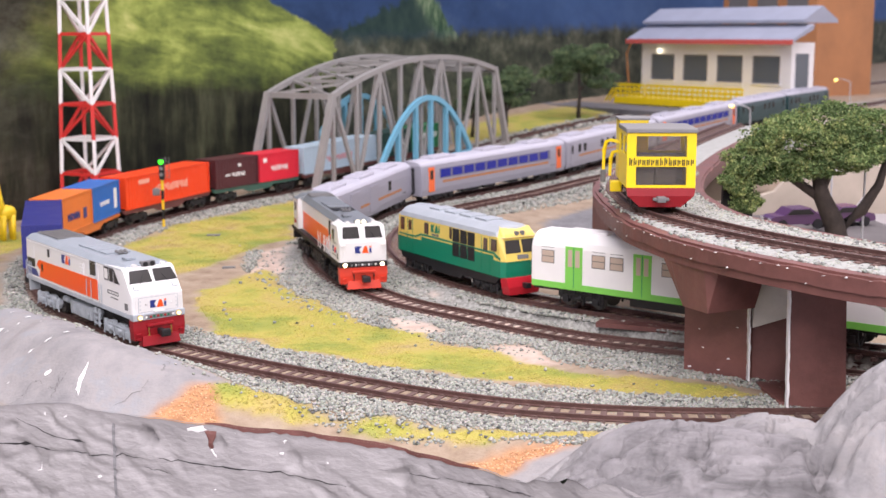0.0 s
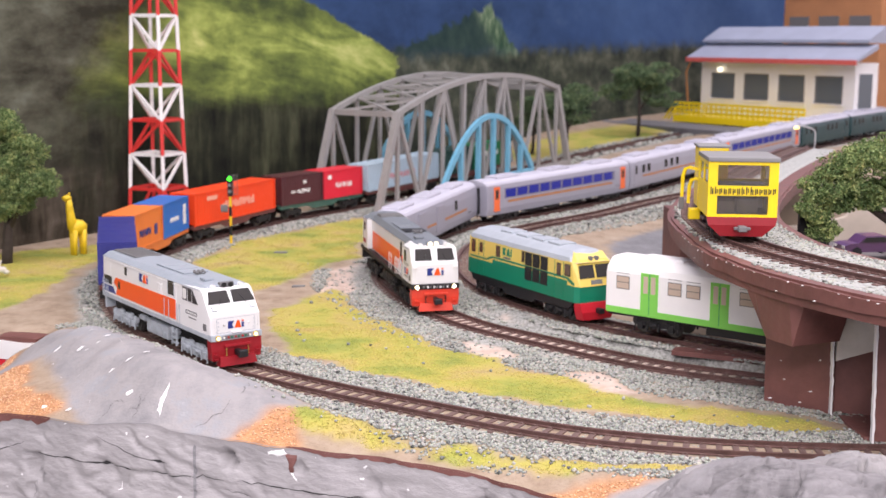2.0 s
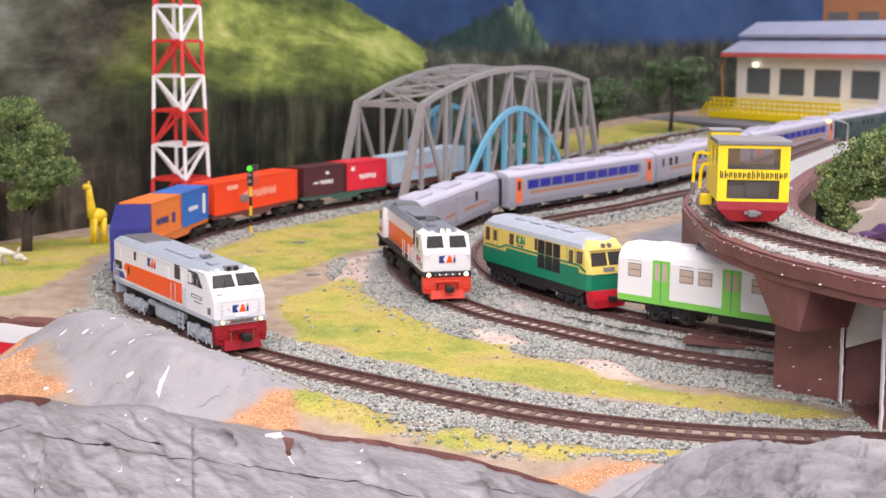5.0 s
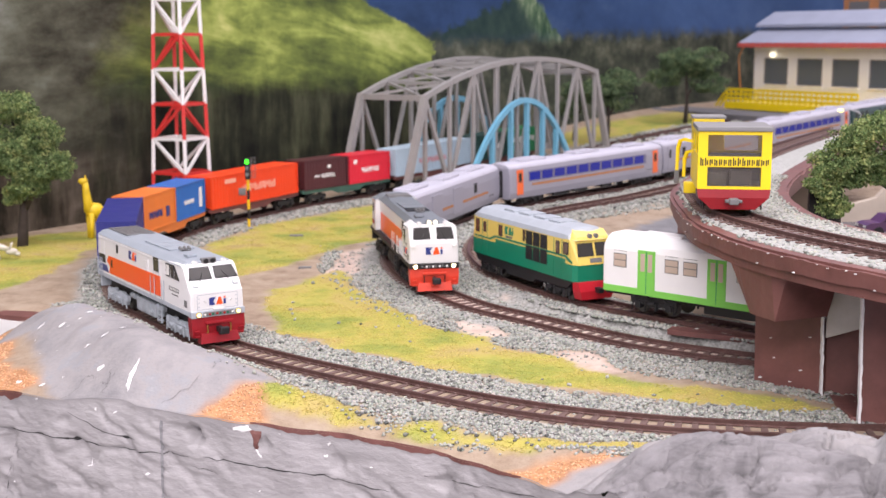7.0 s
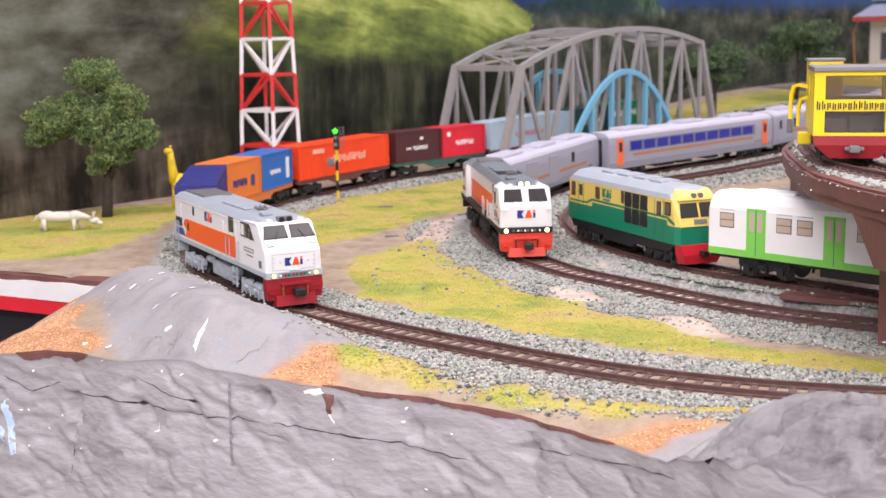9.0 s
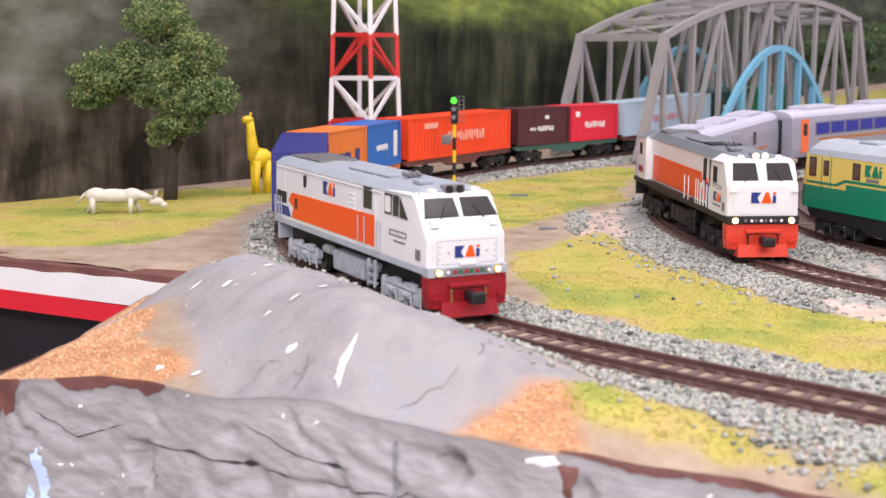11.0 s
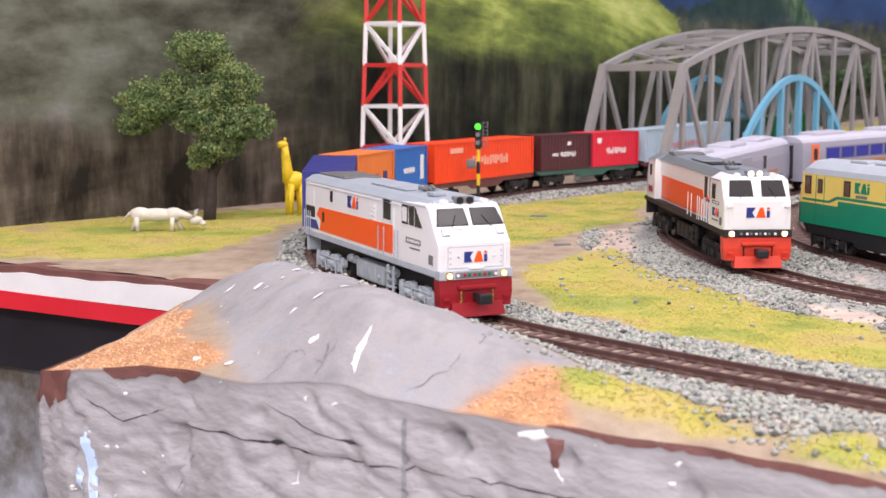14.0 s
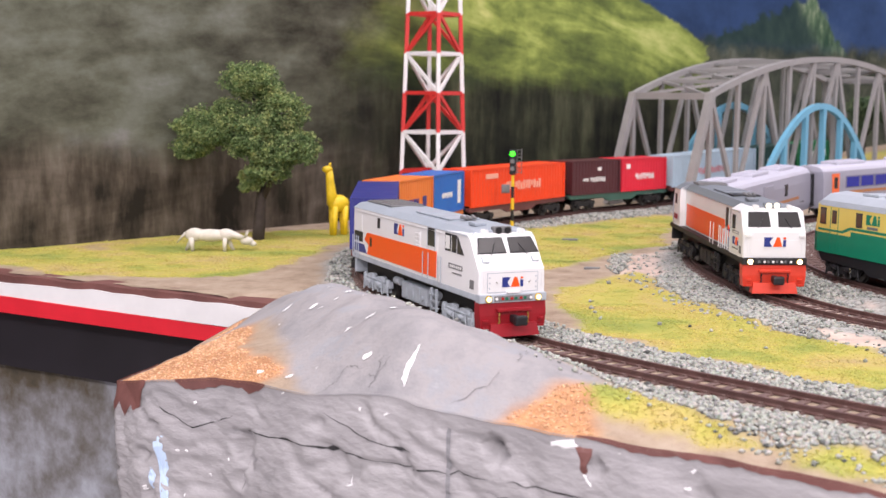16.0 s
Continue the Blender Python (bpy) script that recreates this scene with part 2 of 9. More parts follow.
def ground_z(x, y):
    """Height of the layout's ground."""
    x, y = np.atleast_1d(np.asarray(x, float)), np.atleast_1d(np.asarray(y, float))
    td = track_dist(x, y)
    s = x * 0.535 + y * 0.845
    base = 0.058 * smooth01(1.15, 2.2, s)
    num, den = base * 300.0, np.full(len(x), 300.0)
    for d, z in td:
        w = 1 / (d * d + 0.0012) ** 1.0
        num, den = num + w * (z - 0.003), den + w
    g = num / den
    near = np.min([d for d, _ in td], axis=0)
    k = np.argmin([d for d, _ in td], axis=0)
    zt = np.choose(k, [z for _, z in td]) - 0.0032
    m = 1 - smooth01(0.018, 0.036, near)
    g = g * (1 - m) + zt * m
    # rock mound and its sandy shoulder at the corner, rock outcrop further along
    keep = smooth01(0.020, 0.034, np.min([d for d, _ in td[:1]], axis=0))
    g = g - 0.012 * (1 - smooth01(0.0, 0.10, np.hypot(x + 0.30, (y - 0.70) * 0.8))) * keep
    mound = ridge_at(x, y)
    g = g + mound * keep
    rock = bump_at(x, y, 0.282, 0.455, 0.085, 0.065, math.radians(-10), 0.080, 1.0) + bump_at(x, y, 0.16, 0.478, 0.085, 0.045, math.radians(-8), 0.026, 1.0) + bump_at(x, y, 0.205, 0.490, 0.040, 0.026, 0.0, 0.005, 1.0)
    g = g + rock * smooth01(0.018, 0.035, np.min([d for d, _ in td[:1]], axis=0))
    edge = 1 - smooth01(0.0, 0.03, front_dist(x, y))
    g = g - 0.008 * edge * keep
    crag = smooth01(0.003, 0.02, rock)
    g = g + crag * keep * (0.0030 * nz(x, y, 22, 15) + 0.0010 * np.abs(nz(x, y, 60, 16)) - 0.0050 * np.clip(1 - np.abs(nz(x, y * 2.2, 34, 17)) / 0.06, 0, 1))
    layer = nz(x * 0.22, y + 0.22 * x, 100, 41)
    g = g + crag * keep * (0.0034 * layer - 0.0095 * np.clip(1 - np.abs(nz(x * 0.33, y + 0.16 * x + 0.004 * nz(x, y, 55, 44), 62, 43)) / 0.085, 0, 1))
    fine_ = nz(x * 0.45, y + 0.2 * x, 260, 46)
    g = g + crag * keep * (0.0011 * fine_ + 0.0004 * nz(x, y, 210, 47) - 0.0055 * np.clip(1 - np.abs(nz(x * 0.3, y + 0.3 * x, 130, 48)) / 0.10, 0, 1))
    # cleft between the ledge and the tall rock
    cleft = np.hypot((x - 0.192) * 1.0, np.clip(np.abs(y - 0.440) - 0.018, 0, 9)) + 0.003 * nz(x, y, 120, 27)
    g = g - 0.012 * np.clip(1 - cleft / 0.0045, 0, 1) * crag
    rough = 0.22 * smooth01(0.004, 0.03, rock) + 0.6 * smooth01(0.003, 0.02, mound)
    g = g + rough * keep * (0.0048 * nz(x, y, 38, 5) + 0.0026 * np.abs(nz(x, y, 85, 6)) + 0.0012 * nz(x, y, 190, 8))
    g = g + (0.0011 * nz(x, y, 45) + 0.00012 * nz(x, y, 160, 3)) * smooth01(0.012, 0.03, near)
    return g


# table outline: left beam, jutting corner, front edge
FRONT = [(-0.551, 0.9205), (-0.48, 0.896), (-0.40, 0.868), (-0.255, 0.816), (-0.268, 0.75), (-0.279, 0.688), (-0.262, 0.677), (-0.223, 0.664), (-0.183, 0.646),
         (-0.14, 0.628), (-0.096, 0.611), (-0.07, 0.602), (-0.018, 0.586), (0.031, 0.557), (0.072, 0.520), (0.105, 0.470), (0.15, 0.435), (0.22, 0.40), (0.40, 0.36), (0.8, 0.33)]
_FP = np.array(FRONT)


def front_dist(x, y):
    best = np.full(np.shape(x), 9.0)
    for a, b in zip(_FP[3:], _FP[4:]):
        d = b - a
        t = np.clip(((x - a[0]) * d[0] + (y - a[1]) * d[1]) / (d @ d), 0, 1)
        best = np.minimum(best, np.hypot(x - a[0] - t * d[0], y - a[1] - t * d[1]))
    return best


# ---- zones of the ground cover ----
def in_poly(x, y, poly):
    inside = np.zeros(np.shape(x), bool)
    n = len(poly)
    for i in range(n):
        (x1, y1), (x2, y2) = poly[i], poly[i - 1]
        c = ((y1 > y) != (y2 > y)) & (x < (x2 - x1) * (y - y1) / (y2 - y1 + 1e-12) + x1)
        inside ^= c
    return inside


def poly_dist(x, y, poly):
    """Signed distance to a polygon, positive inside."""
    best = np.full(np.shape(x), 9.0)
    p = np.array(poly)
    for a, b in zip(p, np.roll(p, -1, 0)):
        d = b - a
        t = np.clip(((x - a[0]) * d[0] + (y - a[1]) * d[1]) / (d @ d), 0, 1)
        best = np.minimum(best, np.hypot(x - a[0] - t * d[0], y - a[1] - t * d[1]))
    return np.where(in_poly(x, y, poly), best, -best)


GRASS = [
    [(-0.105, 0.899), (-0.064, 0.972), (-0.03, 0.868), (0.02, 0.781), (0.073, 0.722), (0.127, 0.655), (0.185, 0.63), (0.222, 0.607), (0.185, 0.606), (0.123, 0.626), (0.037, 0.672), (-0.028, 0.720), (-0.075, 0.763), (-0.10, 0.83)],
    [(-0.184, 1.00), (-0.19, 1.117), (-0.150, 1.235), (-0.064, 1.37), (-0.03, 1.36), (-0.055, 1.20), (-0.05, 1.11), (-0.075, 1.085), (-0.115, 0.975), (-0.15, 0.94)],
    [(-0.60, 0.985), (-0.394, 0.875), (-0.30, 0.895), (-0.285, 0.96), (-0.288, 1.06), (-0.275, 1.14), (-0.30, 1.20), (-0.42, 1.12), (-0.60, 0.93)],
    [(0.30, 1.98), (0.42, 2.12), (0.52, 2.24), (0.45, 2.32), (0.25, 2.12), (0.12, 1.9), (0.16, 1.82)],
    [(-0.078, 0.652), (-0.05, 0.628), (0.0, 0.598), (0.035, 0.576), (0.075, 0.553), (0.112, 0.553), (0.155, 0.547), (0.12, 0.541), (0.07, 0.548), (0.03, 0.567), (-0.02, 0.594), (-0.062, 0.619)],
]
ROCK = [[(-0.27, 0.75), (-0.24, 0.80), (-0.215, 0.80), (-0.165, 0.745), (-0.12, 0.69), (-0.088, 0.668), (-0.055, 0.640), (-0.075, 0.628), (-0.10, 0.608), (-0.17, 0.628), (-0.20, 0.68), (-0.225, 0.74)],
        [(0.05, 0.50), (0.085, 0.525), (0.12, 0.535), (0.165, 0.545), (0.22, 0.545), (0.30, 0.56), (0.45, 0.58), (0.8, 0.5), (0.8, 0.2), (0.05, 0.2)]]
ORANGE_SAND = [[(-0.30, 0.67), (-0.29, 0.70), (-0.262, 0.80), (-0.235, 0.755), (-0.225, 0.70), (-0.19, 0.668), (-0.21, 0.65)],
               [(-0.105, 0.622), (-0.085, 0.648), (-0.066, 0.640), (-0.06, 0.60), (-0.02, 0.578), (0.05, 0.535), (0.11, 0.54), (0.10, 0.50), (0.0, 0.55), (-0.1, 0.60)]]
SAND = [[(0.0, 0.90), (0.05, 0.85), (0.10, 0.79), (0.17, 0.735), (0.22, 0.715), (0.215, 0.70), (0.14, 0.725), (0.09, 0.76), (0.05, 0.80), (0.02, 0.85), (-0.01, 0.90)],
        [(-0.075, 0.95), (-0.045, 0.98), (-0.03, 1.05), (-0.05, 1.10), (-0.07, 1.05)],
        [(0.024, 0.798), (0.045, 0.798), (0.063, 0.752), (0.041, 0.756)],
        [(0.092, 0.715), (0.116, 0.725), (0.126, 0.674), (0.099, 0.671)],
        [(0.049, 0.882), (0.085, 0.852), (0.086, 0.817), (0.055, 0.826)],
        [(0.094, 0.793), (0.118, 0.784), (0.117, 0.741), (0.096, 0.756)],
        [(-0.067, 1.020), (-0.040, 1.062), (-0.031, 0.983), (-0.054, 0.947)]]
# front of the outcrop, coloured a darker grey than the other rock
DARK_ROCK = [(0.070, 0.512), (0.092, 0.492), (0.1187, 0.496), (0.1394, 0.500), (0.165, 0.498), (0.186, 0.482), (0.198, 0.462), (0.205, 0.44), (0.21, 0.36), (0.05, 0.36), (0.05, 0.50)]
ROAD = [(0.17, 1.02), (0.19, 1.20), (0.26, 1.285), (0.36, 1.36), (0.46, 1.30), (0.40, 0.95), (0.30, 0.80), (0.2, 0.85)]


def zone_values(x, y):
    j = 0.010 * nz(x, y, 28, 7) + 0.004 * nz(x, y, 110, 9)
    g = np.max([poly_dist(x, y, p) for p in GRASS], axis=0) + j
    r = np.max([poly_dist(x, y, p) for p in ROCK], axis=0) + j * 0.7
    o = np.max([poly_dist(x, y, p) for p in ORANGE_SAND], axis=0) + j
    s = np.max([poly_dist(x, y, p) for p in SAND], axis=0) + j
    return [smooth01(-0.003, 0.005, v) for v in (g, r, o, s)] + [smooth01(-0.002, 0.002, poly_dist(x, y, ROAD))]


def drift_colour(nt):
    """Yellow, lime and straw drifts shared by the lawn and the grains strewn on it."""
    tc = nt.nodes.new("ShaderNodeTexCoord")
    n = nt.nodes.new("ShaderNodeTexNoise")
    n.inputs["Scale"].default_value, n.inputs["Detail"].default_value, n.inputs["Roughness"].default_value = 17, 7, 0.62
    nt.links.new(tc.outputs["Object"], n.inputs["Vector"])
    r = nt.nodes.new("ShaderNodeValToRGB")
    els = r.color_ramp.elements
    stops = [(0.30, (0.36, 0.28, 0.15)), (0.40, (0.42, 0.345, 0.11)), (0.50, (0.40, 0.365, 0.085)), (0.58, (0.30, 0.32, 0.070)), (0.70, (0.22, 0.275, 0.065))]
    while len(els) < len(stops):
        els.new(0.5)
    for e, (q, c) in zip(els, stops):
        e.position, e.color = q, (*c, 1)
    nt.links.new(n.outputs["Fac"], r.inputs["Fac"])
    return r.outputs["Color"]


def ground_material():
    m = bpy.data.materials.new("layout_ground")
    m.use_nodes = True
    nt = m.node_tree
    L = nt.links.new
    b = nt.nodes["Principled BSDF"]
    b.inputs["Roughness"].default_value = 0.9
    b.inputs["Specular IOR Level"].default_value = 0.25
    tc = nt.nodes.new("ShaderNodeTexCoord")

    def noise_ramp(scale, stops, detail=8):
        n = nt.nodes.new("ShaderNodeTexNoise")
        n.inputs["Scale"].default_value = scale
        n.inputs["Detail"].default_value = detail
        n.inputs["Roughness"].default_value = 0.7
        L(tc.outputs["Object"], n.inputs["Vector"])
        r = nt.nodes.new("ShaderNodeValToRGB")
        els = r.color_ramp.elements
        while len(els) < len(stops):
            els.new(0.5)
        for e, (p, c) in zip(els, stops):
            e.position, e.color = p, (*c, 1)
        L(n.outputs["Fac"], r.inputs["Fac"])
        return r.outputs["Color"], n.outputs["Fac"]

    def mix(fac, a, c):
        x = nt.nodes.new("ShaderNodeMix")
        x.data_type = "RGBA"
        L(fac, x.inputs["Factor"])
        L(a, x.inputs["A"])
        L(c, x.inputs["B"])
        return x.outputs["Result"]

    earth, _ = noise_ramp(55, [(0.3, (0.22, 0.16, 0.11)), (0.5, (0.33, 0.26, 0.19)), (0.7, (0.40, 0.33, 0.25))])
    grass = drift_colour(nt)
    rock, rf = noise_ramp(26, [(0.30, (0.20, 0.197, 0.205)), (0.44, (0.265, 0.26, 0.263)), (0.52, (0.305, 0.293, 0.292)), (0.60, (0.28, 0.286, 0.30)), (0.74, (0.385, 0.38, 0.38))])
    orange, _ = noise_ramp(120, [(0.3, (0.30, 0.15, 0.08)), (0.55, (0.47, 0.25, 0.12)), (0.75, (0.56, 0.33, 0.18))])
    dark_rock, _ = noise_ramp(46, [(0.30, (0.11, 0.107, 0.112)), (0.5, (0.21, 0.204, 0.21)), (0.68, (0.33, 0.322, 0.33))])
    # crevice shade put into the colour: streaks darkest where this noise's relief is low
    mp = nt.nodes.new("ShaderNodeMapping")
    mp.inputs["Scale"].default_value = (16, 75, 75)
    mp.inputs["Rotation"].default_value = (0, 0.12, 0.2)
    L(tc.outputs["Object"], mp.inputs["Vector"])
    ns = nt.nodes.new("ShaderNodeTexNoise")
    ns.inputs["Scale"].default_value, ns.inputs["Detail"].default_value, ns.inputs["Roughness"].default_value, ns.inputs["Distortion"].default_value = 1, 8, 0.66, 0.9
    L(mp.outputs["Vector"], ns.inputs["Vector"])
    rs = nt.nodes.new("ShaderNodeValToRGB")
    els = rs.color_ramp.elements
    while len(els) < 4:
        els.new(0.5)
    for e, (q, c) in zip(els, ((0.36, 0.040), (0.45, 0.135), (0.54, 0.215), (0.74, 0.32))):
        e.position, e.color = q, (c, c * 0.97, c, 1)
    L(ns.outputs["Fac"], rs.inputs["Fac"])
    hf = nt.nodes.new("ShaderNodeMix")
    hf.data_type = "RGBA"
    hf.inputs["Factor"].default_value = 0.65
    L(dark_rock, hf.inputs["A"])
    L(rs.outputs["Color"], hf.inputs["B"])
    dark_rock = hf.outputs["Result"]
    sand, _ = noise_ramp(60, [(0.3, (0.40, 0.31, 0.26)), (0.55, (0.57, 0.46, 0.39)), (0.75, (0.65, 0.55, 0.48))])
    road, _ = noise_ramp(70, [(0.3, (0.16, 0.16, 0.17)), (0.7, (0.24, 0.24, 0.25))])
    grit, _ = noise_ramp(420, [(0.35, (0.20, 0.20, 0.19)), (0.5, (0.33, 0.335, 0.31)), (0.65, (0.43, 0.44, 0.41))], 3)
    col = earth
    for name, c in (("sand", sand), ("grass", grass), ("orange", orange), ("rock", rock), ("dark_rock", dark_rock), ("road", road), ("ballast", grit)):
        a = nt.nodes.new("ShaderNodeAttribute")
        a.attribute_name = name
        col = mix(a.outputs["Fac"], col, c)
    L(col, b.inputs["Base Color"])
    n = nt.nodes.new("ShaderNodeTexNoise")
    n.inputs["Scale"].default_value = 700
    n.inputs["Detail"].default_value = 4
    L(tc.outputs["Object"], n.inputs["Vector"])
    ar = nt.nodes.new("ShaderNodeAttribute")
    ar.attribute_name = "rock"
    st = nt.nodes.new("ShaderNodeMapRange")
    st.inputs["To Min"].default_value, st.inputs["To Max"].default_value = 0.40, 0.30
    L(ar.outputs["Fac"], st.inputs["Value"])
    bp = nt.nodes.new("ShaderNodeBump")
    bp.inputs["Distance"].default_value = 0.0012
    L(st.outputs["Result"], bp.inputs["Strength"])
    n2 = nt.nodes.new("ShaderNodeTexNoise")
    n2.inputs["Scale"].default_value = 130
    n2.inputs["Detail"].default_value = 8
    L(tc.outputs["Object"], n2.inputs["Vector"])
    h = nt.nodes.new("ShaderNodeMath")
    h.operation = "MULTIPLY_ADD"
    h.inputs[1].default_value = 2.0
    L(n2.outputs["Fac"], h.inputs[0])
    L(n.outputs["Fac"], h.inputs[2])
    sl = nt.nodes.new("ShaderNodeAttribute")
    sl.attribute_name = "dark_rock"
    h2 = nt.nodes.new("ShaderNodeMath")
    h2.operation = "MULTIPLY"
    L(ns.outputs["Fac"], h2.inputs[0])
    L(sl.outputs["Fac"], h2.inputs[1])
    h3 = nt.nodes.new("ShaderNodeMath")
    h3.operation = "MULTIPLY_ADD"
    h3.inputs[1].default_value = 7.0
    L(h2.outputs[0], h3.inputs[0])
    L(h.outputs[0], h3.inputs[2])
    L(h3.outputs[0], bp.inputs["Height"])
    L(bp.outputs["Normal"], b.inputs["Normal"])
    return m


M_GROUND = ground_material()


def rounded_front():
    """The front outline in short steps, with a slightly ragged run."""
    out = []
    for i, (a, b) in enumerate(zip(_FP, _FP[1:])):
        n = max(1, int(np.linalg.norm(b - a) / 0.006))
        for k in range(n):
            p = a + (b - a) * k / n
            if i >= 4:
                w = Vector((p[0] * 60, p[1] * 60, 0))
                p = p + np.array((noise.noise(w), noise.noise(w + Vector((9, 0, 0))))) * 0.0025
            out.append(p)
    out.append(_FP[-1])
    return np.array(out)


EDGE = rounded_front()


def build_ground():
    wall = [WALL_P + WALL_D * s for s in np.arange(4.6, -0.63, -0.05)]
    right = [(3.4, 0.33), (3.4, 2.0), (3.4, 4.2)]
    outline = [tuple(p) for p in EDGE] + right[:1] + right[1:] + [(w.x, w.y) for w in wall if w.x < 3.3]
    rng = np.random.default_rng(4)
    pts = []
    for x0, x1, y0, y1, st in ((0.07, 0.235, 0.405, 0.545, 0.0013), (0.05, 0.34, 0.36, 0.565, 0.0024), (-0.26, -0.05, 0.60, 0.80, 0.0030), (-0.34, 0.34, 0.36, 1.0, 0.0042), (-0.9, 0.5, 0.8, 1.5, 0.009), (-0.7, 1.0, 1.3, 2.5, 0.02), (-0.4, 3.4, 0.3, 4.3, 0.06)):
        gx, gy = np.meshgrid(np.arange(x0, x1, st), np.arange(y0, y1, st))
        q = np.c_[gx.ravel(), gy.ravel()] + rng.uniform(-0.3, 0.3, (gx.size, 2)) * st
        if pts:
            for (a0, a1, b0, b1) in seen_boxes:
                q = q[~((q[:, 0] > a0) & (q[:, 0] < a1) & (q[:, 1] > b0) & (q[:, 1] < b1))]
            seen_boxes.append((x0, x1, y0, y1))
        else:
            seen_boxes = [(x0, x1, y0, y1)]
        pts.append(q)
    q = np.concatenate(pts)
    q = q[poly_dist(q[:, 0], q[:, 1], outline) > 0.002]
    nb = len(outline)
    verts = [Vector(p) for p in outline] + [Vector(p) for p in q]
    vs, _, fs, *_ = delaunay_2d_cdt(verts, [], [list(range(nb))], 1, 1e-7)
    xy = np.array([(v.x, v.y) for v in vs])
    z = ground_z(xy[:, 0], xy[:, 1])
    me = bpy.data.meshes.new("ground")
    me.from_pydata([(a, b, c) for (a, b), c in zip(xy, z)], [], fs)
    me.polygons.foreach_set("use_smooth", [True] * len(me.polygons))
    zv = zone_values(xy[:, 0], xy[:, 1])
    near = np.min([d for d, _ in track_dist(xy[:, 0], xy[:, 1])], axis=0)
    bal = smooth01(0.011, 0.016, near) * (1 - smooth01(0.026, 0.036, near + 0.006 * nz(xy[:, 0], xy[:, 1], 70, 2))) * (1 - zv[1]) * (1 - zv[0])
    gravel = 1 - smooth01(0.024, 0.040, track_dist(xy[:, 0], xy[:, 1])[1][0] + 0.012 * nz(xy[:, 0], xy[:, 1], 40, 12))
    bal = np.maximum(bal, 0.8 * gravel * (1 - zv[1]) * (1 - zv[0]) * (1 - zv[3]))
    dark_rock = smooth01(-0.004, 0.012, poly_dist(xy[:, 0], xy[:, 1], DARK_ROCK) + 0.010 * nz(xy[:, 0], xy[:, 1], 40, 19))
    for name, v in zip(("grass", "rock", "orange", "sand", "road", "ballast", "dark_rock"), (*zv, bal, dark_rock)):
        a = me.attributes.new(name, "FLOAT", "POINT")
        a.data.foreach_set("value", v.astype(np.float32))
    me.materials.append(M_GROUND)
    ob = new("ground", me)
    tagged(ob, "model landscape of sand, grass scatter and painted rock", "ground", kind="structure")
    return ob


ground = build_ground()


def rock_material():
    m = bpy.data.materials.new("painted_rock")
    m.use_nodes = True
    nt = m.node_tree
    L = nt.links.new
    b = nt.nodes["Principled BSDF"]
    b.inputs["Roughness"].default_value = 0.62
    tc = nt.nodes.new("ShaderNodeTexCoord")
    mp = nt.nodes.new("ShaderNodeMapping")
    mp.inputs["Scale"].default_value = (1, 1, 2.0)
    mp.inputs["Rotation"].default_value = (0.0, -0.28, 0.0)
    L(tc.outputs["Object"], mp.inputs["Vector"])
    n = nt.nodes.new("ShaderNodeTexNoise")
    n.inputs["Scale"].default_value, n.inputs["Detail"].default_value, n.inputs["Roughness"].default_value = 14, 9, 0.65
    n.inputs["Distortion"].default_value = 0.6
    L(mp.outputs["Vector"], n.inputs["Vector"])
    r = nt.nodes.new("ShaderNodeValToRGB")
    e = r.color_ramp.elements
    e[0].position, e[0].color = 0.28, (0.27, 0.265, 0.27, 1)
    e[1].position, e[1].color = 0.72, (0.42, 0.41, 0.415, 1)
    e.new(0.5).color = (0.345, 0.335, 0.34, 1)
    L(n.outputs["Fac"], r.inputs["Fac"])
    L(r.outputs["Color"], b.inputs["Base Color"])
    w = nt.nodes.new("ShaderNodeTexNoise")
    w.inputs["Scale"].default_value, w.inputs["Detail"].default_value = 150, 8
    L(mp.outputs["Vector"], w.inputs["Vector"])
    bp = nt.nodes.new("ShaderNodeBump")
    bp.inputs["Strength"].default_value, bp.inputs["Distance"].default_value = 0.55, 0.0022
    L(w.outputs["Fac"], bp.inputs["Height"])
    L(bp.outputs["Normal"], b.inputs["Normal"])
    return m


M_ROCK = rock_material()


# hollows knocked into the front: place along x, depth below the edge, radius, depth
PITS = ((-0.21, 0.026, 0.0054, 0.008), (-0.2085, 0.034, 0.0041, 0.0064), (-0.2115, 0.042, 0.0035, 0.0056), (-0.0972, 0.009, 0.0049, 0.0067), (-0.0962, 0.014, 0.0038, 0.0054), (-0.0595, 0.011, 0.0038, 0.0051), (-0.256, 0.02, 0.0035, 0.0042), (-0.263, 0.032, 0.0041, 0.0054), (-0.258, 0.05, 0.0035, 0.0048), (-0.172, 0.012, 0.0027, 0.0032), (-0.022, 0.016, 0.0041, 0.0048), (0.03, 0.014, 0.0047, 0.0064))


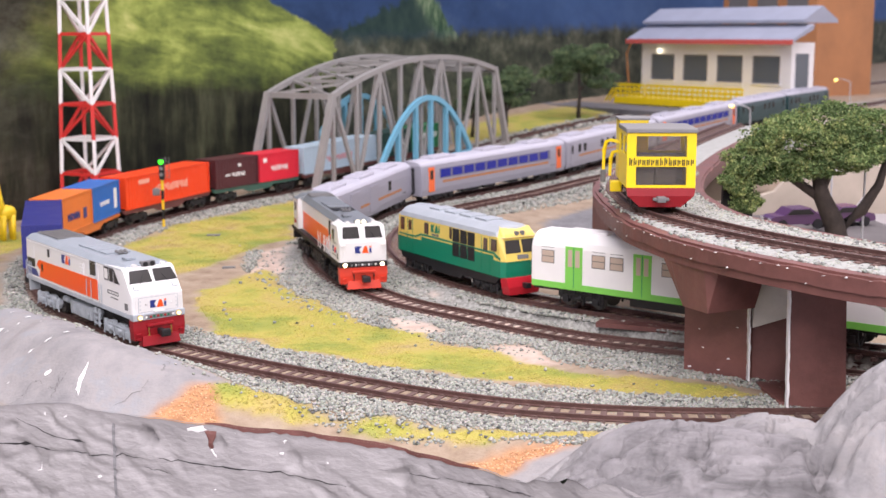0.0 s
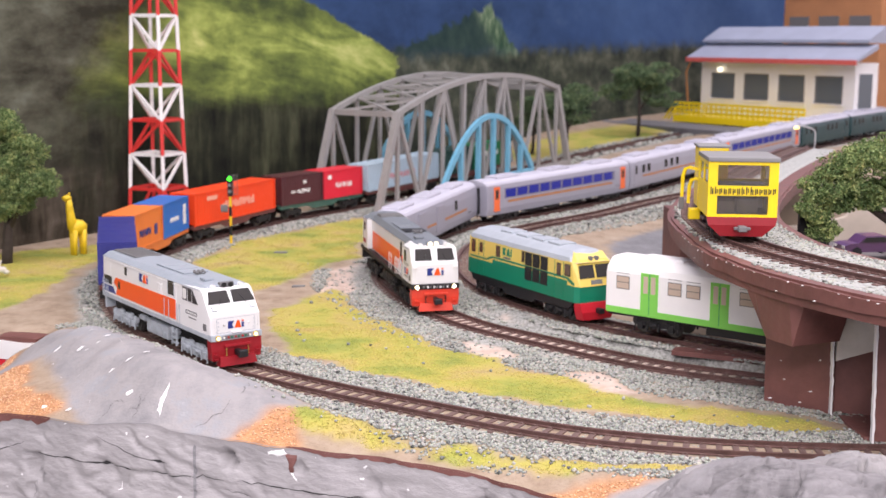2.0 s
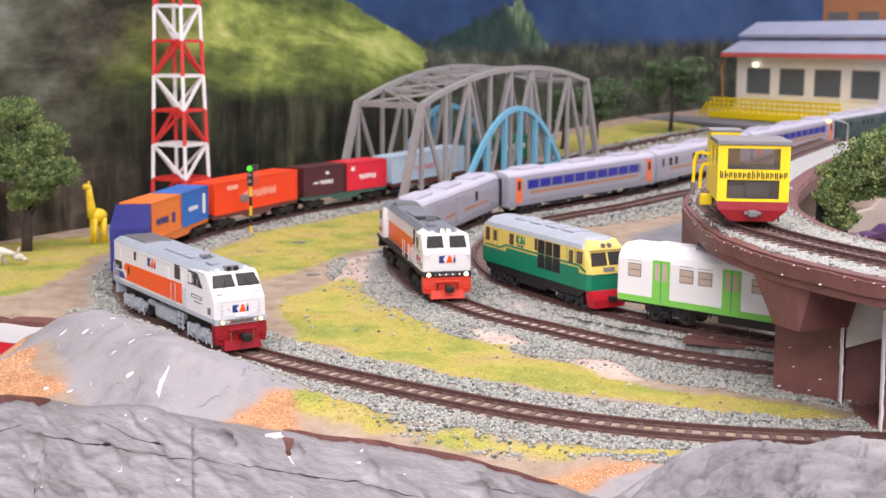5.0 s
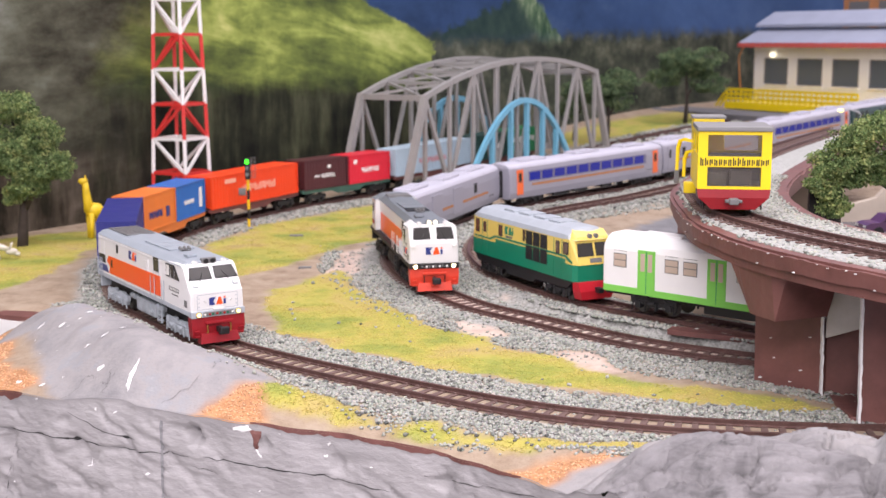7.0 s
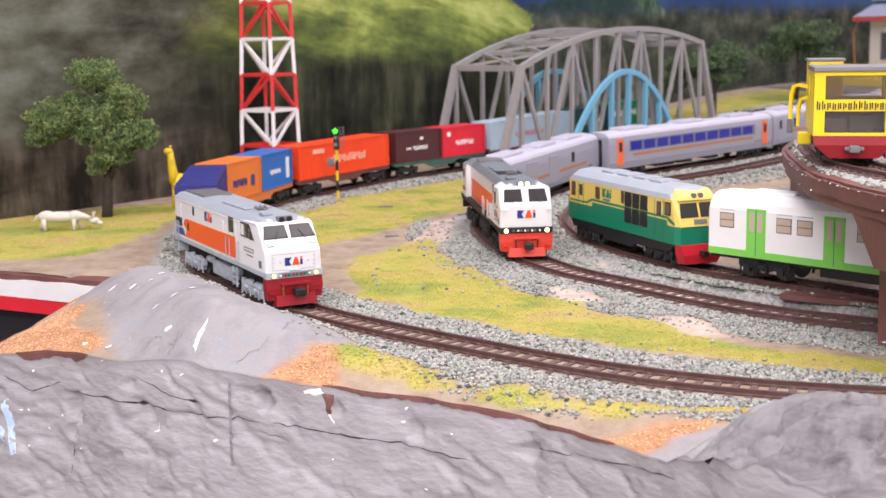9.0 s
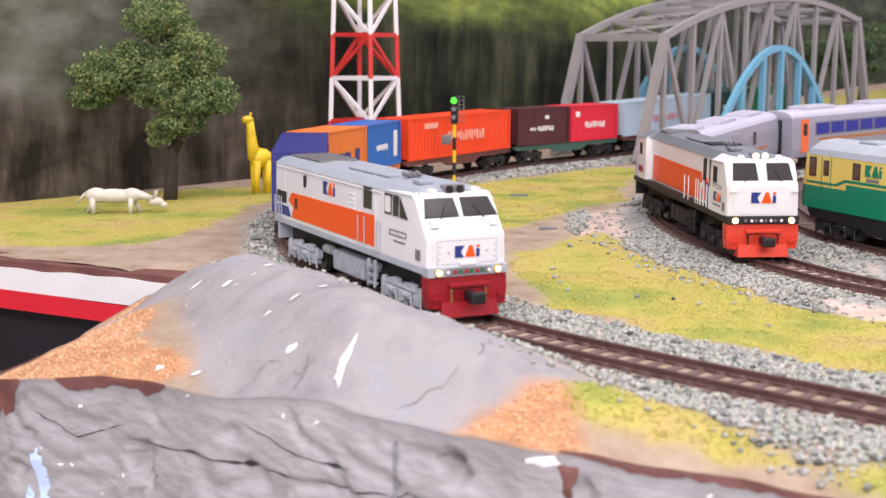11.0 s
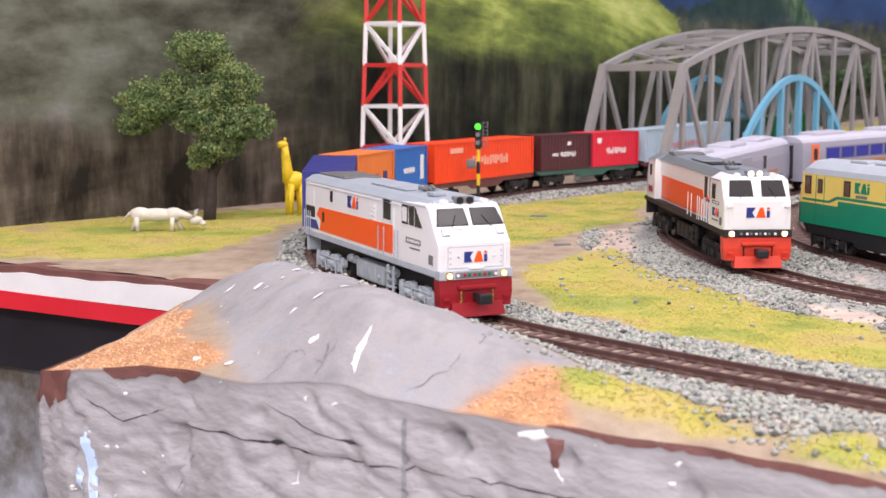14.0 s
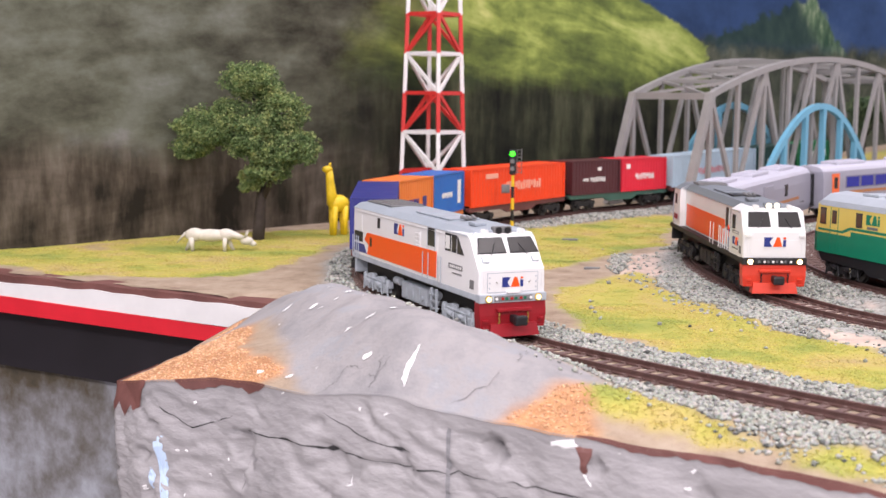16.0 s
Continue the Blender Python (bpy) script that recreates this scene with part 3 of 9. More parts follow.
def build_rock_face():
    """The rough, painted plaster front of the layout, from the table edge down."""
    e = EDGE[[i for i, p in enumerate(EDGE) if (i and p[0] > -0.29 and (p[1] < 0.80))]]
    arc = np.r_[0, np.cumsum(np.linalg.norm(np.diff(e, axis=0), axis=1))]
    fine = np.r_[np.arange(0, 0.56, 0.0019), np.arange(0.56, arc[-1], 0.008)]
    fine = fine[fine < arc[-1]]
    e = np.c_[np.interp(fine, arc, e[:, 0]), np.interp(fine, arc, e[:, 1])]
    t = np.gradient(e, axis=0)
    nrm = np.c_[t[:, 1], -t[:, 0]]
    k = np.ones(9) / 9
    nrm = np.c_[np.convolve(np.pad(nrm[:, 0], 4, "edge"), k, "valid"), np.convolve(np.pad(nrm[:, 1], 4, "edge"), k, "valid")]
    nrm /= np.linalg.norm(nrm, axis=1)[:, None]
    zt = ground_z(e[:, 0], e[:, 1])
    drops = np.r_[np.linspace(0, 0.10, 60), np.linspace(0.104, 0.16, 16), np.linspace(0.18, 0.85, 14)]
    verts, faces = [], []
    for d in drops:
        for i, p in enumerate(e):
            s = fine[i]
            v = Vector((p[0] * 22, p[1] * 22, d * 34))
            run = d - 0.30 * s
            w1 = Vector((s * 13, 1.5, run * 95 + 0.8 * noise.noise(v * 1.7)))
            a = 0.0026 * noise.noise(v * 0.6) + 0.0016 * noise.noise(w1 * 0.55) + 0.0009 * noise.noise(w1) + 0.0004 * noise.noise(w1 * 2.3) + 0.0004 * noise.noise(v * 17)
            r1 = abs(noise.noise(Vector((s * 8, 3, run * 44 + 0.5 * noise.noise(v * 2)))))
            a -= 0.0026 * max(0.0, 1 - r1 / 0.045) * min(1.0, max(0.0, 0.6 + 2 * noise.noise(Vector((s * 16, 2, d * 20)))))
            r2 = abs(noise.noise(Vector((s * 34 + 4, 8, d * 52 - s * 9))))
            patch = min(1.0, max(0.0, noise.noise(v * 0.45 + Vector((5, 0, 2))) * 4 + 0.3))
            a -= patch * (0.0018 * max(0.0, 1 - r2 / 0.06) + 0.0010 * abs(noise.noise(v * 11)))
            for px_, pd, pr, dep in PITS:
                q = math.hypot(p[0] - px_, d - pd) / pr + 0.7 * noise.noise(v * 9)
                if q < 1:
                    a -= dep * (1 - max(0.0, q)) ** 0.5
            o = a * min(1, d / 0.009) - 0.0006
            verts.append((p[0] + nrm[i, 0] * o, p[1] + nrm[i, 1] * o, zt[i] + 0.0005 - d))
    n = len(e)
    for k in range(len(drops) - 1):
        for i in range(n - 1):
            a = k * n + i
            faces.append((a, a + n, a + n + 1, a + 1))
    me = bpy.data.meshes.new("rock_face")
    me.from_pydata(verts, [], faces)
    me.polygons.foreach_set("use_smooth", [True] * len(me.polygons))
    me.materials.append(M_ROCK)
    return tagged(new("rock_face", me), "rough grey-painted plaster rock front of the table", "rock face", kind="structure"), np.array(verts).reshape(len(drops), n, 3), drops, nrm


rock_face, FACE_GRID, FACE_DROPS, FACE_OUT = build_rock_face()


def face_lip(x0, x1, depth, name, material, start=0.0, ragged=0.5):
    """A band of paint running along the top of the front, with a ragged lower edge."""
    cols = [i for i in range(FACE_GRID.shape[1]) if x0 < FACE_GRID[0, i, 0] < x1 and FACE_GRID[0, i, 1] < 0.72]
    verts, faces = [], []
    for c, i in enumerate(cols):
        f = c / max(1, len(cols) - 1)
        w = depth * min(1, f * 8 + 0.15, (1 - f) * 8 + 0.15) * (1 + ragged * noise.noise(Vector((c * 0.12, x0 * 50, 0))) + ragged * 0.5 * noise.noise(Vector((c * 0.5, 9, 0))))
        for j in range(5):
            d = start + w * j / 4
            q = [np.interp(d, FACE_DROPS, FACE_GRID[:, i, k]) for k in range(3)]
            verts.append((q[0] + FACE_OUT[i, 0] * 0.0005, q[1] + FACE_OUT[i, 1] * 0.0005, q[2] + (0.0004 if j == 0 and start == 0 else 0)))
    for c in range(len(cols) - 1):
        for j in range(4):
            a = c * 5 + j
            faces.append((a, a + 1, a + 6, a + 5))
    me = bpy.data.meshes.new(name)
    me.from_pydata(verts, [], faces)
    me.polygons.foreach_set("use_smooth", [True] * len(faces))
    me.materials.append(material)
    ob = new(name, me)
    ob.parent = rock_face
    return tagged(ob)


# ---- painted backdrop wall ----
def mural_material():
    """Painted hills: dark woods at the foot, sunlit green slopes, deep blue sky further along."""
    m = bpy.data.materials.new("painted_backdrop")
    m.use_nodes = True
    nt = m.node_tree
    L = nt.links.new
    b = nt.nodes["Principled BSDF"]
    b.inputs["Roughness"].default_value = 0.92
    b.inputs["Specular IOR Level"].default_value = 0.12
    tc = nt.nodes.new("ShaderNodeTexCoord")
    sep = nt.nodes.new("ShaderNodeSeparateXYZ")
    L(tc.outputs["Object"], sep.inputs[0])

    def noi(scale, detail=6, vec=None, dist=0.0):
        n = nt.nodes.new("ShaderNodeTexNoise")
        n.inputs["Scale"].default_value, n.inputs["Detail"].default_value, n.inputs["Distortion"].default_value = scale, detail, dist
        n.inputs["Roughness"].default_value = 0.65
        mp = nt.nodes.new("ShaderNodeMapping")
        mp.inputs["Scale"].default_value = vec or (1, 1, 1)
        L(tc.outputs["Object"], mp.inputs["Vector"])
        L(mp.outputs["Vector"], n.inputs["Vector"])
        return n.outputs["Fac"]

    def ramp(f, stops):
        r = nt.nodes.new("ShaderNodeValToRGB")
        els = r.color_ramp.elements
        while len(els) < len(stops):
            els.new(0.5)
        for e, (p, c) in zip(els, stops):
            e.position, e.color = p, (*c, 1)
        L(f, r.inputs["Fac"])
        return r.outputs["Color"]

    def math_(op, a, c):
        n = nt.nodes.new("ShaderNodeMath")
        n.operation = op
        for i, v in enumerate((a, c)):
            if isinstance(v, (int, float)):
                n.inputs[i].default_value = v
            else:
                L(v, n.inputs[i])
        return n.outputs[0]

    def step(v, a, c):
        n = nt.nodes.new("ShaderNodeMapRange")
        n.interpolation_type = "SMOOTHSTEP"
        n.inputs["From Min"].default_value, n.inputs["From Max"].default_value = a, c
        L(v, n.inputs["Value"])
        return n.outputs["Result"]

    def mix(f, a, c):
        x = nt.nodes.new("ShaderNodeMix")
        x.data_type = "RGBA"
        L(f, x.inputs["Factor"])
        L(a, x.inputs["A"])
        L(c, x.inputs["B"])
        return x.outputs["Result"]

    S, Z = sep.outputs["X"], sep.outputs["Z"]

    def wob(scale, amount, vec=None, detail=6):
        return math_("MULTIPLY", math_("SUBTRACT", noi(scale, detail, vec), 0.5), amount)

    def lin(a, c):
        """a + c * S"""
        return math_("ADD", math_("MULTIPLY", S, c), a)

    # brushwork for each part of the picture
    def streak(a, c, slope, detail=7, soft=0.6):
        """Brush strokes that run along the wall at a slope."""
        v = nt.nodes.new("ShaderNodeCombineXYZ")
        L(math_("MULTIPLY", S, a), v.inputs[0])
        L(math_("MULTIPLY", math_("ADD", Z, math_("MULTIPLY", S, slope)), c), v.inputs[2])
        n = nt.nodes.new("ShaderNodeTexNoise")
        n.inputs["Scale"].default_value, n.inputs["Detail"].default_value, n.inputs["Roughness"].default_value, n.inputs["Distortion"].default_value = 1, detail, soft, 0.5
        L(v.outputs[0], n.inputs["Vector"])
        return n.outputs["Fac"]

    def off(f, amount):
        return math_("MULTIPLY", math_("SUBTRACT", f, 0.5), amount)

    woods = ramp(math_("ADD", math_("ADD", noi(1, 5, (30, 1, 7)), off(noi(1, 5, (9, 1, 12)), 0.55)), math_("MULTIPLY", math_("SUBTRACT", Z, 0.09), 1.1)), [(0.34, (0.010, 0.011, 0.009)), (0.48, (0.027, 0.030, 0.019)), (0.60, (0.055, 0.061, 0.035)), (0.76, (0.11, 0.115, 0.07))])
    haze = math_("ADD", math_("ADD", noi(1, 9, (12, 1, 22)), off(streak(9, 30, -0.18), 0.40)), math_("MULTIPLY", math_("SUBTRACT", Z, 0.10), 0.45))
    haze = math_("ADD", haze, math_("MULTIPLY", math_("MAXIMUM", math_("ADD", S, 0.42), 0.0), -0.75))
    slopes = ramp(haze, [(0.30, (0.032, 0.031, 0.022)), (0.43, (0.075, 0.076, 0.054)), (0.53, (0.115, 0.121, 0.088)), (0.63, (0.160, 0.168, 0.135)), (0.80, (0.26, 0.26, 0.26))])
    trunks = ramp(math_("ADD", noi(1, 5, (34, 1, 9)), off(streak(8, 26, -0.1), 0.6)), [(0.36, (0.022, 0.019, 0.014)), (0.50, (0.070, 0.058, 0.043)), (0.66, (0.145, 0.125, 0.098)), (0.80, (0.22, 0.21, 0.18))])
    grey = mix(step(math_("ADD", Z, wob(1, 0.06, (9, 1, 9))), 0.085, 0.05), slopes, trunks)
    lit = math_("ADD", math_("ADD", streak(6, 26, 0.14), off(streak(20, 62, 0.18), 0.30)), math_("ADD", off(noi(1, 6, (40, 1, 50)), 0.30), 0.035))
    glow = math_("SUBTRACT", 0.10, math_("MULTIPLY", math_("ABSOLUTE", math_("SUBTRACT", Z, lin(0.190, -0.05)), 0), 3.6))
    green = ramp(math_("ADD", lit, glow), [(0.30, (0.045, 0.065, 0.028)), (0.43, (0.105, 0.140, 0.042)), (0.53, (0.18, 0.235, 0.060)), (0.63, (0.31, 0.38, 0.095)), (0.78, (0.54, 0.58, 0.20))])
    sky = mix(step(S, 0.6, 1.5), ramp(noi(1, 6, (5, 1, 9)), [(0.3, (0.018, 0.036, 0.082)), (0.55, (0.034, 0.070, 0.165)), (0.8, (0.09, 0.14, 0.24))]), ramp(noi(1, 6, (3, 1, 6)), [(0.3, (0.03, 0.07, 0.19)), (0.7, (0.08, 0.15, 0.32))]))
    far = ramp(math_("ADD", noi(1, 10, (14, 1, 22)), wob(1, 0.22, (90, 1, 60))), [(0.34, (0.020, 0.027, 0.023)), (0.48, (0.050, 0.060, 0.045)), (0.60, (0.10, 0.11, 0.08)), (0.74, (0.22, 0.23, 0.19))])
    # slope: lit hill over the woods, darker hillside to one side
    slope = mix(step(math_("ADD", math_("ADD", S, math_("MULTIPLY", Z, -0.9)), wob(1, 0.16, (9, 1, 14))), -0.40, -0.27), grey, green)
    low = mix(step(math_("ADD", S, wob(1, 0.3, (6, 1, 9))), -0.34, -0.14), grey, woods)
    top = math_("ADD", math_("ADD", Z, wob(1, 0.05, (5, 1, 1), 3)), math_("ADD", wob(1, 0.050, (34, 1, 7)), off(streak(10, 60, 0.1), 0.03)))
    col = mix(step(top, 0.108, 0.140), low, slope)
    # the hill ends along a falling ridge; beyond it dim trees, then the blue distance
    ridge = math_("SUBTRACT", lin(0.291, -0.333), Z)
    edge = math_("MINIMUM", math_("ADD", ridge, wob(1, 0.022, (38, 1, 38))), math_("MULTIPLY", math_("SUBTRACT", math_("ADD", 0.345, wob(1, 0.09, (20, 1, 30))), S), 0.8))
    foot = math_("ADD", math_("SUBTRACT", Z, lin(0.176, 0.012)), wob(1, 0.05, (22, 1, 26)))
    beyond = mix(step(foot, -0.012, 0.016), far, sky)
    # pale mountain spur, sunlit along its falling edge
    right = math_("SUBTRACT", lin(0.752, -0.82), Z)
    left = math_("SUBTRACT", lin(0.098, 0.257), Z)
    inside = math_("ADD", math_("MINIMUM", right, left), wob(1, 0.07, (24, 1, 24)))
    spur = mix(step(math_("ADD", right, wob(1, 0.05, (50, 1, 20))), 0.075, 0.030), ramp(noi(1, 8, (18, 1, 14)), [(0.3, (0.012, 0.030, 0.035)), (0.6, (0.035, 0.065, 0.055)), (0.8, (0.10, 0.15, 0.11))]), ramp(noi(1, 8, (40, 1, 18)), [(0.38, (0.03, 0.07, 0.045)), (0.52, (0.12, 0.19, 0.11)), (0.68, (0.42, 0.47, 0.33))]))
    beyond = mix(math_("MULTIPLY", step(inside, -0.003, 0.006), step(foot, -0.02, 0.01)), beyond, spur)
    col = mix(step(edge, 0.003, -0.003), col, beyond)
    L(col, b.inputs["Base Color"])
    bp = nt.nodes.new("ShaderNodeBump")
    bp.inputs["Strength"].default_value, bp.inputs["Distance"].default_value = 0.2, 0.002
    L(noi(180, 4), bp.inputs["Height"])
    L(bp.outputs["Normal"], b.inputs["Normal"])
    return m


bm = B()
box(bm, -1.6, 5.2, 0.0, 0.03, -0.95, 1.3)
wall_m = Matrix((WALL_D, -WALL_N, Vector((0, 0, 1)))).transposed().to_4x4()
wall_m.translation = WALL_P
mural = part("wall_backdrop", bm, mural_material(), m=wall_m)
tagged(mural, "wall painted with dark woods, green hills and blue distance", "backdrop", kind="structure")

M_FLOOR = mat("hall_floor", (0.30, 0.29, 0.28), 0.5, vary=0.1, scale=4)
bm = B()
box(bm, -6, 8, -5, 8, -1.0, -0.95)
tagged(part("floor", bm, M_FLOOR), "smooth grey hall floor", "floor", kind="structure")

# ---- tracks ----
RAIL_PROF = [(-0.0012, -0.0028), (0.0012, -0.0028), (0.0012, -0.0023), (0.0004, -0.0019), (0.0004, -0.0008), (0.0008, -0.0006), (0.0008, 0.0), (-0.0008, 0.0), (-0.0008, -0.0006), (-0.0004, -0.0008), (-0.0004, -0.0019), (-0.0012, -0.0023)]


def gz(x, y):
    return float(ground_z([x], [y])[0])


def sleeper_mesh():
    bm = B()
    box(bm, -0.0145, 0.0145, -0.0016, 0.0016, -0.0022, 0.0, 0.0003)
    for sx in (-1, 1):
        for e in (-1, 1):
            box(bm, sx * 0.0089 + e * 0.0019 - 0.0007, sx * 0.0089 + e * 0.0019 + 0.0007, -0.0009, 0.0009, 0.0, 0.0007)
    return mesh_of("sleeper", bm, M_SLEEPER)


SLEEPER = sleeper_mesh()


def build_track(line, a, b, label, near_a, near_b, pitch=0.0080):
    """Two rails and their sleepers; those of the near stretch are single parts."""
    t = thing("track", label, "track", group="layout tracks")
    for side in (-1, 1):
        bm = B()
        ribbon(bm, [(p + s * 0.0089 * side, s) for p, s in line.path(a, b, 0.006)], RAIL_PROF)
        part("rail", bm, M_RAIL, t)
    rest = B()
    s = a
    while s < b:
        p, sd = line.at(s), line.side(s)
        m = Matrix.Translation(p + Vector((0, 0, -0.0025))) @ Matrix.Rotation(math.atan2(sd.y, sd.x) + random.uniform(-0.015, 0.015), 4, "Z")
        if near_a < s < near_b:
            o = new("sleeper", SLEEPER)
            o.parent = t
            o.matrix_basis = m
        else:
            rest.from_mesh(SLEEPER)
            bmesh.ops.transform(rest, matrix=m, verts=rest.verts[-len(SLEEPER.vertices):])
        s += pitch * random.uniform(0.97, 1.03)
    tagged(part("far_sleeper", rest, M_SLEEPER, t), kind="stuff")
    return t


def stones_material(name, stops, rough=0.85):
    m = bpy.data.materials.new(name)
    m.use_nodes = True
    nt = m.node_tree
    b = nt.nodes["Principled BSDF"]
    b.inputs["Roughness"].default_value = rough
    b.inputs["Specular IOR Level"].default_value = 0.3
    g = nt.nodes.new("ShaderNodeNewGeometry")
    r = nt.nodes.new("ShaderNodeValToRGB")
    els = r.color_ramp.elements
    while len(els) < len(stops):
        els.new(0.5)
    for e, (p, c) in zip(els, stops):
        e.position, e.color = p, (*c, 1)
    nt.links.new(g.outputs["Random Per Island"], r.inputs["Fac"])
    tc = nt.nodes.new("ShaderNodeTexCoord")
    n = nt.nodes.new("ShaderNodeTexNoise")
    n.inputs["Scale"].default_value, n.inputs["Detail"].default_value = 900, 3
    nt.links.new(tc.outputs["Object"], n.inputs["Vector"])
    x = nt.nodes.new("ShaderNodeMix")
    x.data_type, x.blend_type = "RGBA", "MULTIPLY"
    x.inputs["Factor"].default_value = 0.45
    nt.links.new(r.outputs["Color"], x.inputs["A"])
    nt.links.new(n.outputs["Color"], x.inputs["B"])
    hs = nt.nodes.new("ShaderNodeHueSaturation")
    hs.inputs["Value"].default_value = 1.25
    hs.inputs["Saturation"].default_value = 0.95
    nt.links.new(x.outputs["Result"], hs.inputs["Color"])
    nt.links.new(hs.outputs["Color"], b.inputs["Base Color"])
    return m


M_BALLAST = stones_material("ballast_stone", [(0.0, (0.07, 0.075, 0.07)), (0.08, (0.20, 0.21, 0.195)), (0.40, (0.335, 0.355, 0.315)), (0.85, (0.405, 0.42, 0.37)), (1.0, (0.48, 0.46, 0.41))])
M_CRUMB = stones_material("grass_scatter", [(0.0, (1.0, 1.0, 0.95)), (0.5, (1.30, 1.30, 1.30)), (1.0, (1.50, 1.45, 1.45))], 0.95)


def drifts(m):
    """Tints the grains by drifts of yellow and green that run over the lawn."""
    nt = m.node_tree
    bs = nt.nodes["Principled BSDF"]
    src = bs.inputs["Base Color"].links[0].from_socket
    col = drift_colour(nt)
    x = nt.nodes.new("ShaderNodeMix")
    x.data_type, x.blend_type = "RGBA", "MULTIPLY"
    x.inputs["Factor"].default_value = 1.0
    nt.links.new(src, x.inputs["A"])
    nt.links.new(col, x.inputs["B"])
    nt.links.new(x.outputs["Result"], bs.inputs["Base Color"])


drifts(M_CRUMB)
M_GRIT = stones_material("sandy_grit", [(0.0, (0.46, 0.24, 0.12)), (0.5, (0.64, 0.37, 0.19)), (1.0, (0.78, 0.52, 0.32))], 0.95)


def scatter(name, x, y, z, size, material, label, category, flat=0.75, seed=1):
    """Small rough grains, joined: each a dented eight-cornered lump."""
    rng = np.random.default_rng(seed)
    n = len(x)
    cube = np.array([(a, b, c) for a in (-1, 1) for b in (-1, 1) for c in (-1, 1)], float) * 0.5
    v = np.repeat(cube[None], n, 0) * rng.uniform(0.55, 1.15, (n, 8, 1)) + rng.uniform(-0.13, 0.13, (n, 8, 3))
    q = rng.normal(size=(n, 4))
    q /= np.linalg.norm(q, axis=1)[:, None]
    w, a, b, c = q.T
    R = np.stack([np.stack([1 - 2 * (b * b + c * c), 2 * (a * b - c * w), 2 * (a * c + b * w)], -1),
                  np.stack([2 * (a * b + c * w), 1 - 2 * (a * a + c * c), 2 * (b * c - a * w)], -1),
                  np.stack([2 * (a * c - b * w), 2 * (b * c + a * w), 1 - 2 * (a * a + b * b)], -1)], 1)
    v = np.einsum("nij,nkj->nki", R, v) * np.asarray(size)[:, None, None]
    v[..., 2] *= flat
    v += np.stack([x, y, z], -1)[:, None]
    f = np.array([(0, 1, 3, 2), (4, 6, 7, 5), (0, 4, 5, 1), (2, 3, 7, 6), (0, 2, 6, 4), (1, 5, 7, 3)])
    faces = (f[None] + 8 * np.arange(n)[:, None, None]).reshape(-1, 4)
    me = bpy.data.meshes.new(name)
    me.vertices.add(n * 8)
    me.vertices.foreach_set("co", v.reshape(-1).astype(np.float32))
    me.loops.add(len(faces) * 4)
    me.loops.foreach_set("vertex_index", faces.reshape(-1).astype(np.int32))
    me.polygons.add(len(faces))
    me.polygons.foreach_set("loop_start", np.arange(0, len(faces) * 4, 4, dtype=np.int32))
    me.update(calc_edges=True)
    me.materials.append(material)
    return tagged(new(name, me), label, category, kind="stuff")


def ballast_along(line, a, b, left, right, per_m2, size, seed, lift=0.0, avoid=True, centre=0.10, ground=True, top=None):
    """Stones strewn beside and, thinly, between the rails."""
    rng = np.random.default_rng(seed)
    n = int((b - a) * (left + right) * per_m2)
    s = rng.uniform(a, b, n)
    o = rng.uniform(-left, right, n)
    px, py, pz = (np.interp(s, line.s, line.p[:, k]) for k in range(3))
    e = 0.004
    dx = np.interp(s + e, line.s, line.p[:, 0]) - np.interp(s - e, line.s, line.p[:, 0])
    dy = np.interp(s + e, line.s, line.p[:, 1]) - np.interp(s - e, line.s, line.p[:, 1])
    L_ = np.hypot(dx, dy)
    x, y = px + o * dy / L_, py - o * dx / L_
    ao = np.abs(o)
    keep = np.where(ao < 0.0148, rng.random(n) < centre, True) & ~((ao > 0.0072) & (ao < 0.0106))
    edge = np.where(o < 0, left, right)
    keep &= rng.random(n) < np.clip((edge - ao) / 0.008, 0, 1)
    if avoid:
        zv = zone_values(x, y)
        keep &= (zv[0] + zv[1] + zv[4] + np.where(ao > 0.016, zv[3], 0) < 0.35) | (rng.random(n) < 0.05)
        keep &= poly_dist(x, y, [tuple(p) for p in EDGE] + [(3.4, 0.33), (3.4, 4.2), (2.0, 4.95)]) > 0.004
        for other in GROUND_LINES:
            if other is not line:
                p = other.p[::4]
                d = np.sqrt(((x[:, None] - p[None, :, 0]) ** 2 + (y[:, None] - p[None, :, 1]) ** 2).min(1))
                keep &= (d > 0.0148) | ((rng.random(n) < 0.2) & (d < 0.0065))
    x, y, o, pz, ao = x[keep], y[keep], o[keep], pz[keep], ao[keep]
    sz = size * rng.uniform(0.6, 1.35, len(x)) * np.where(rng.random(len(x)) < 0.06, 1.4, 1)
    inner = ao < 0.0148
    sz = np.where(inner, sz * 0.6, sz)
    if ground:
        z = ground_z(x, y) + np.where(inner, -0.0001, sz * rng.uniform(0.0, 0.42, len(x)))
    else:
        z = np.full(len(x), top) + sz * rng.uniform(0.0, 0.4, len(x)) - np.where(inner, 0.0006, 0)
    return x, y, z, sz


def joined(rows):
    return [np.concatenate(c) for c in zip(*rows)]


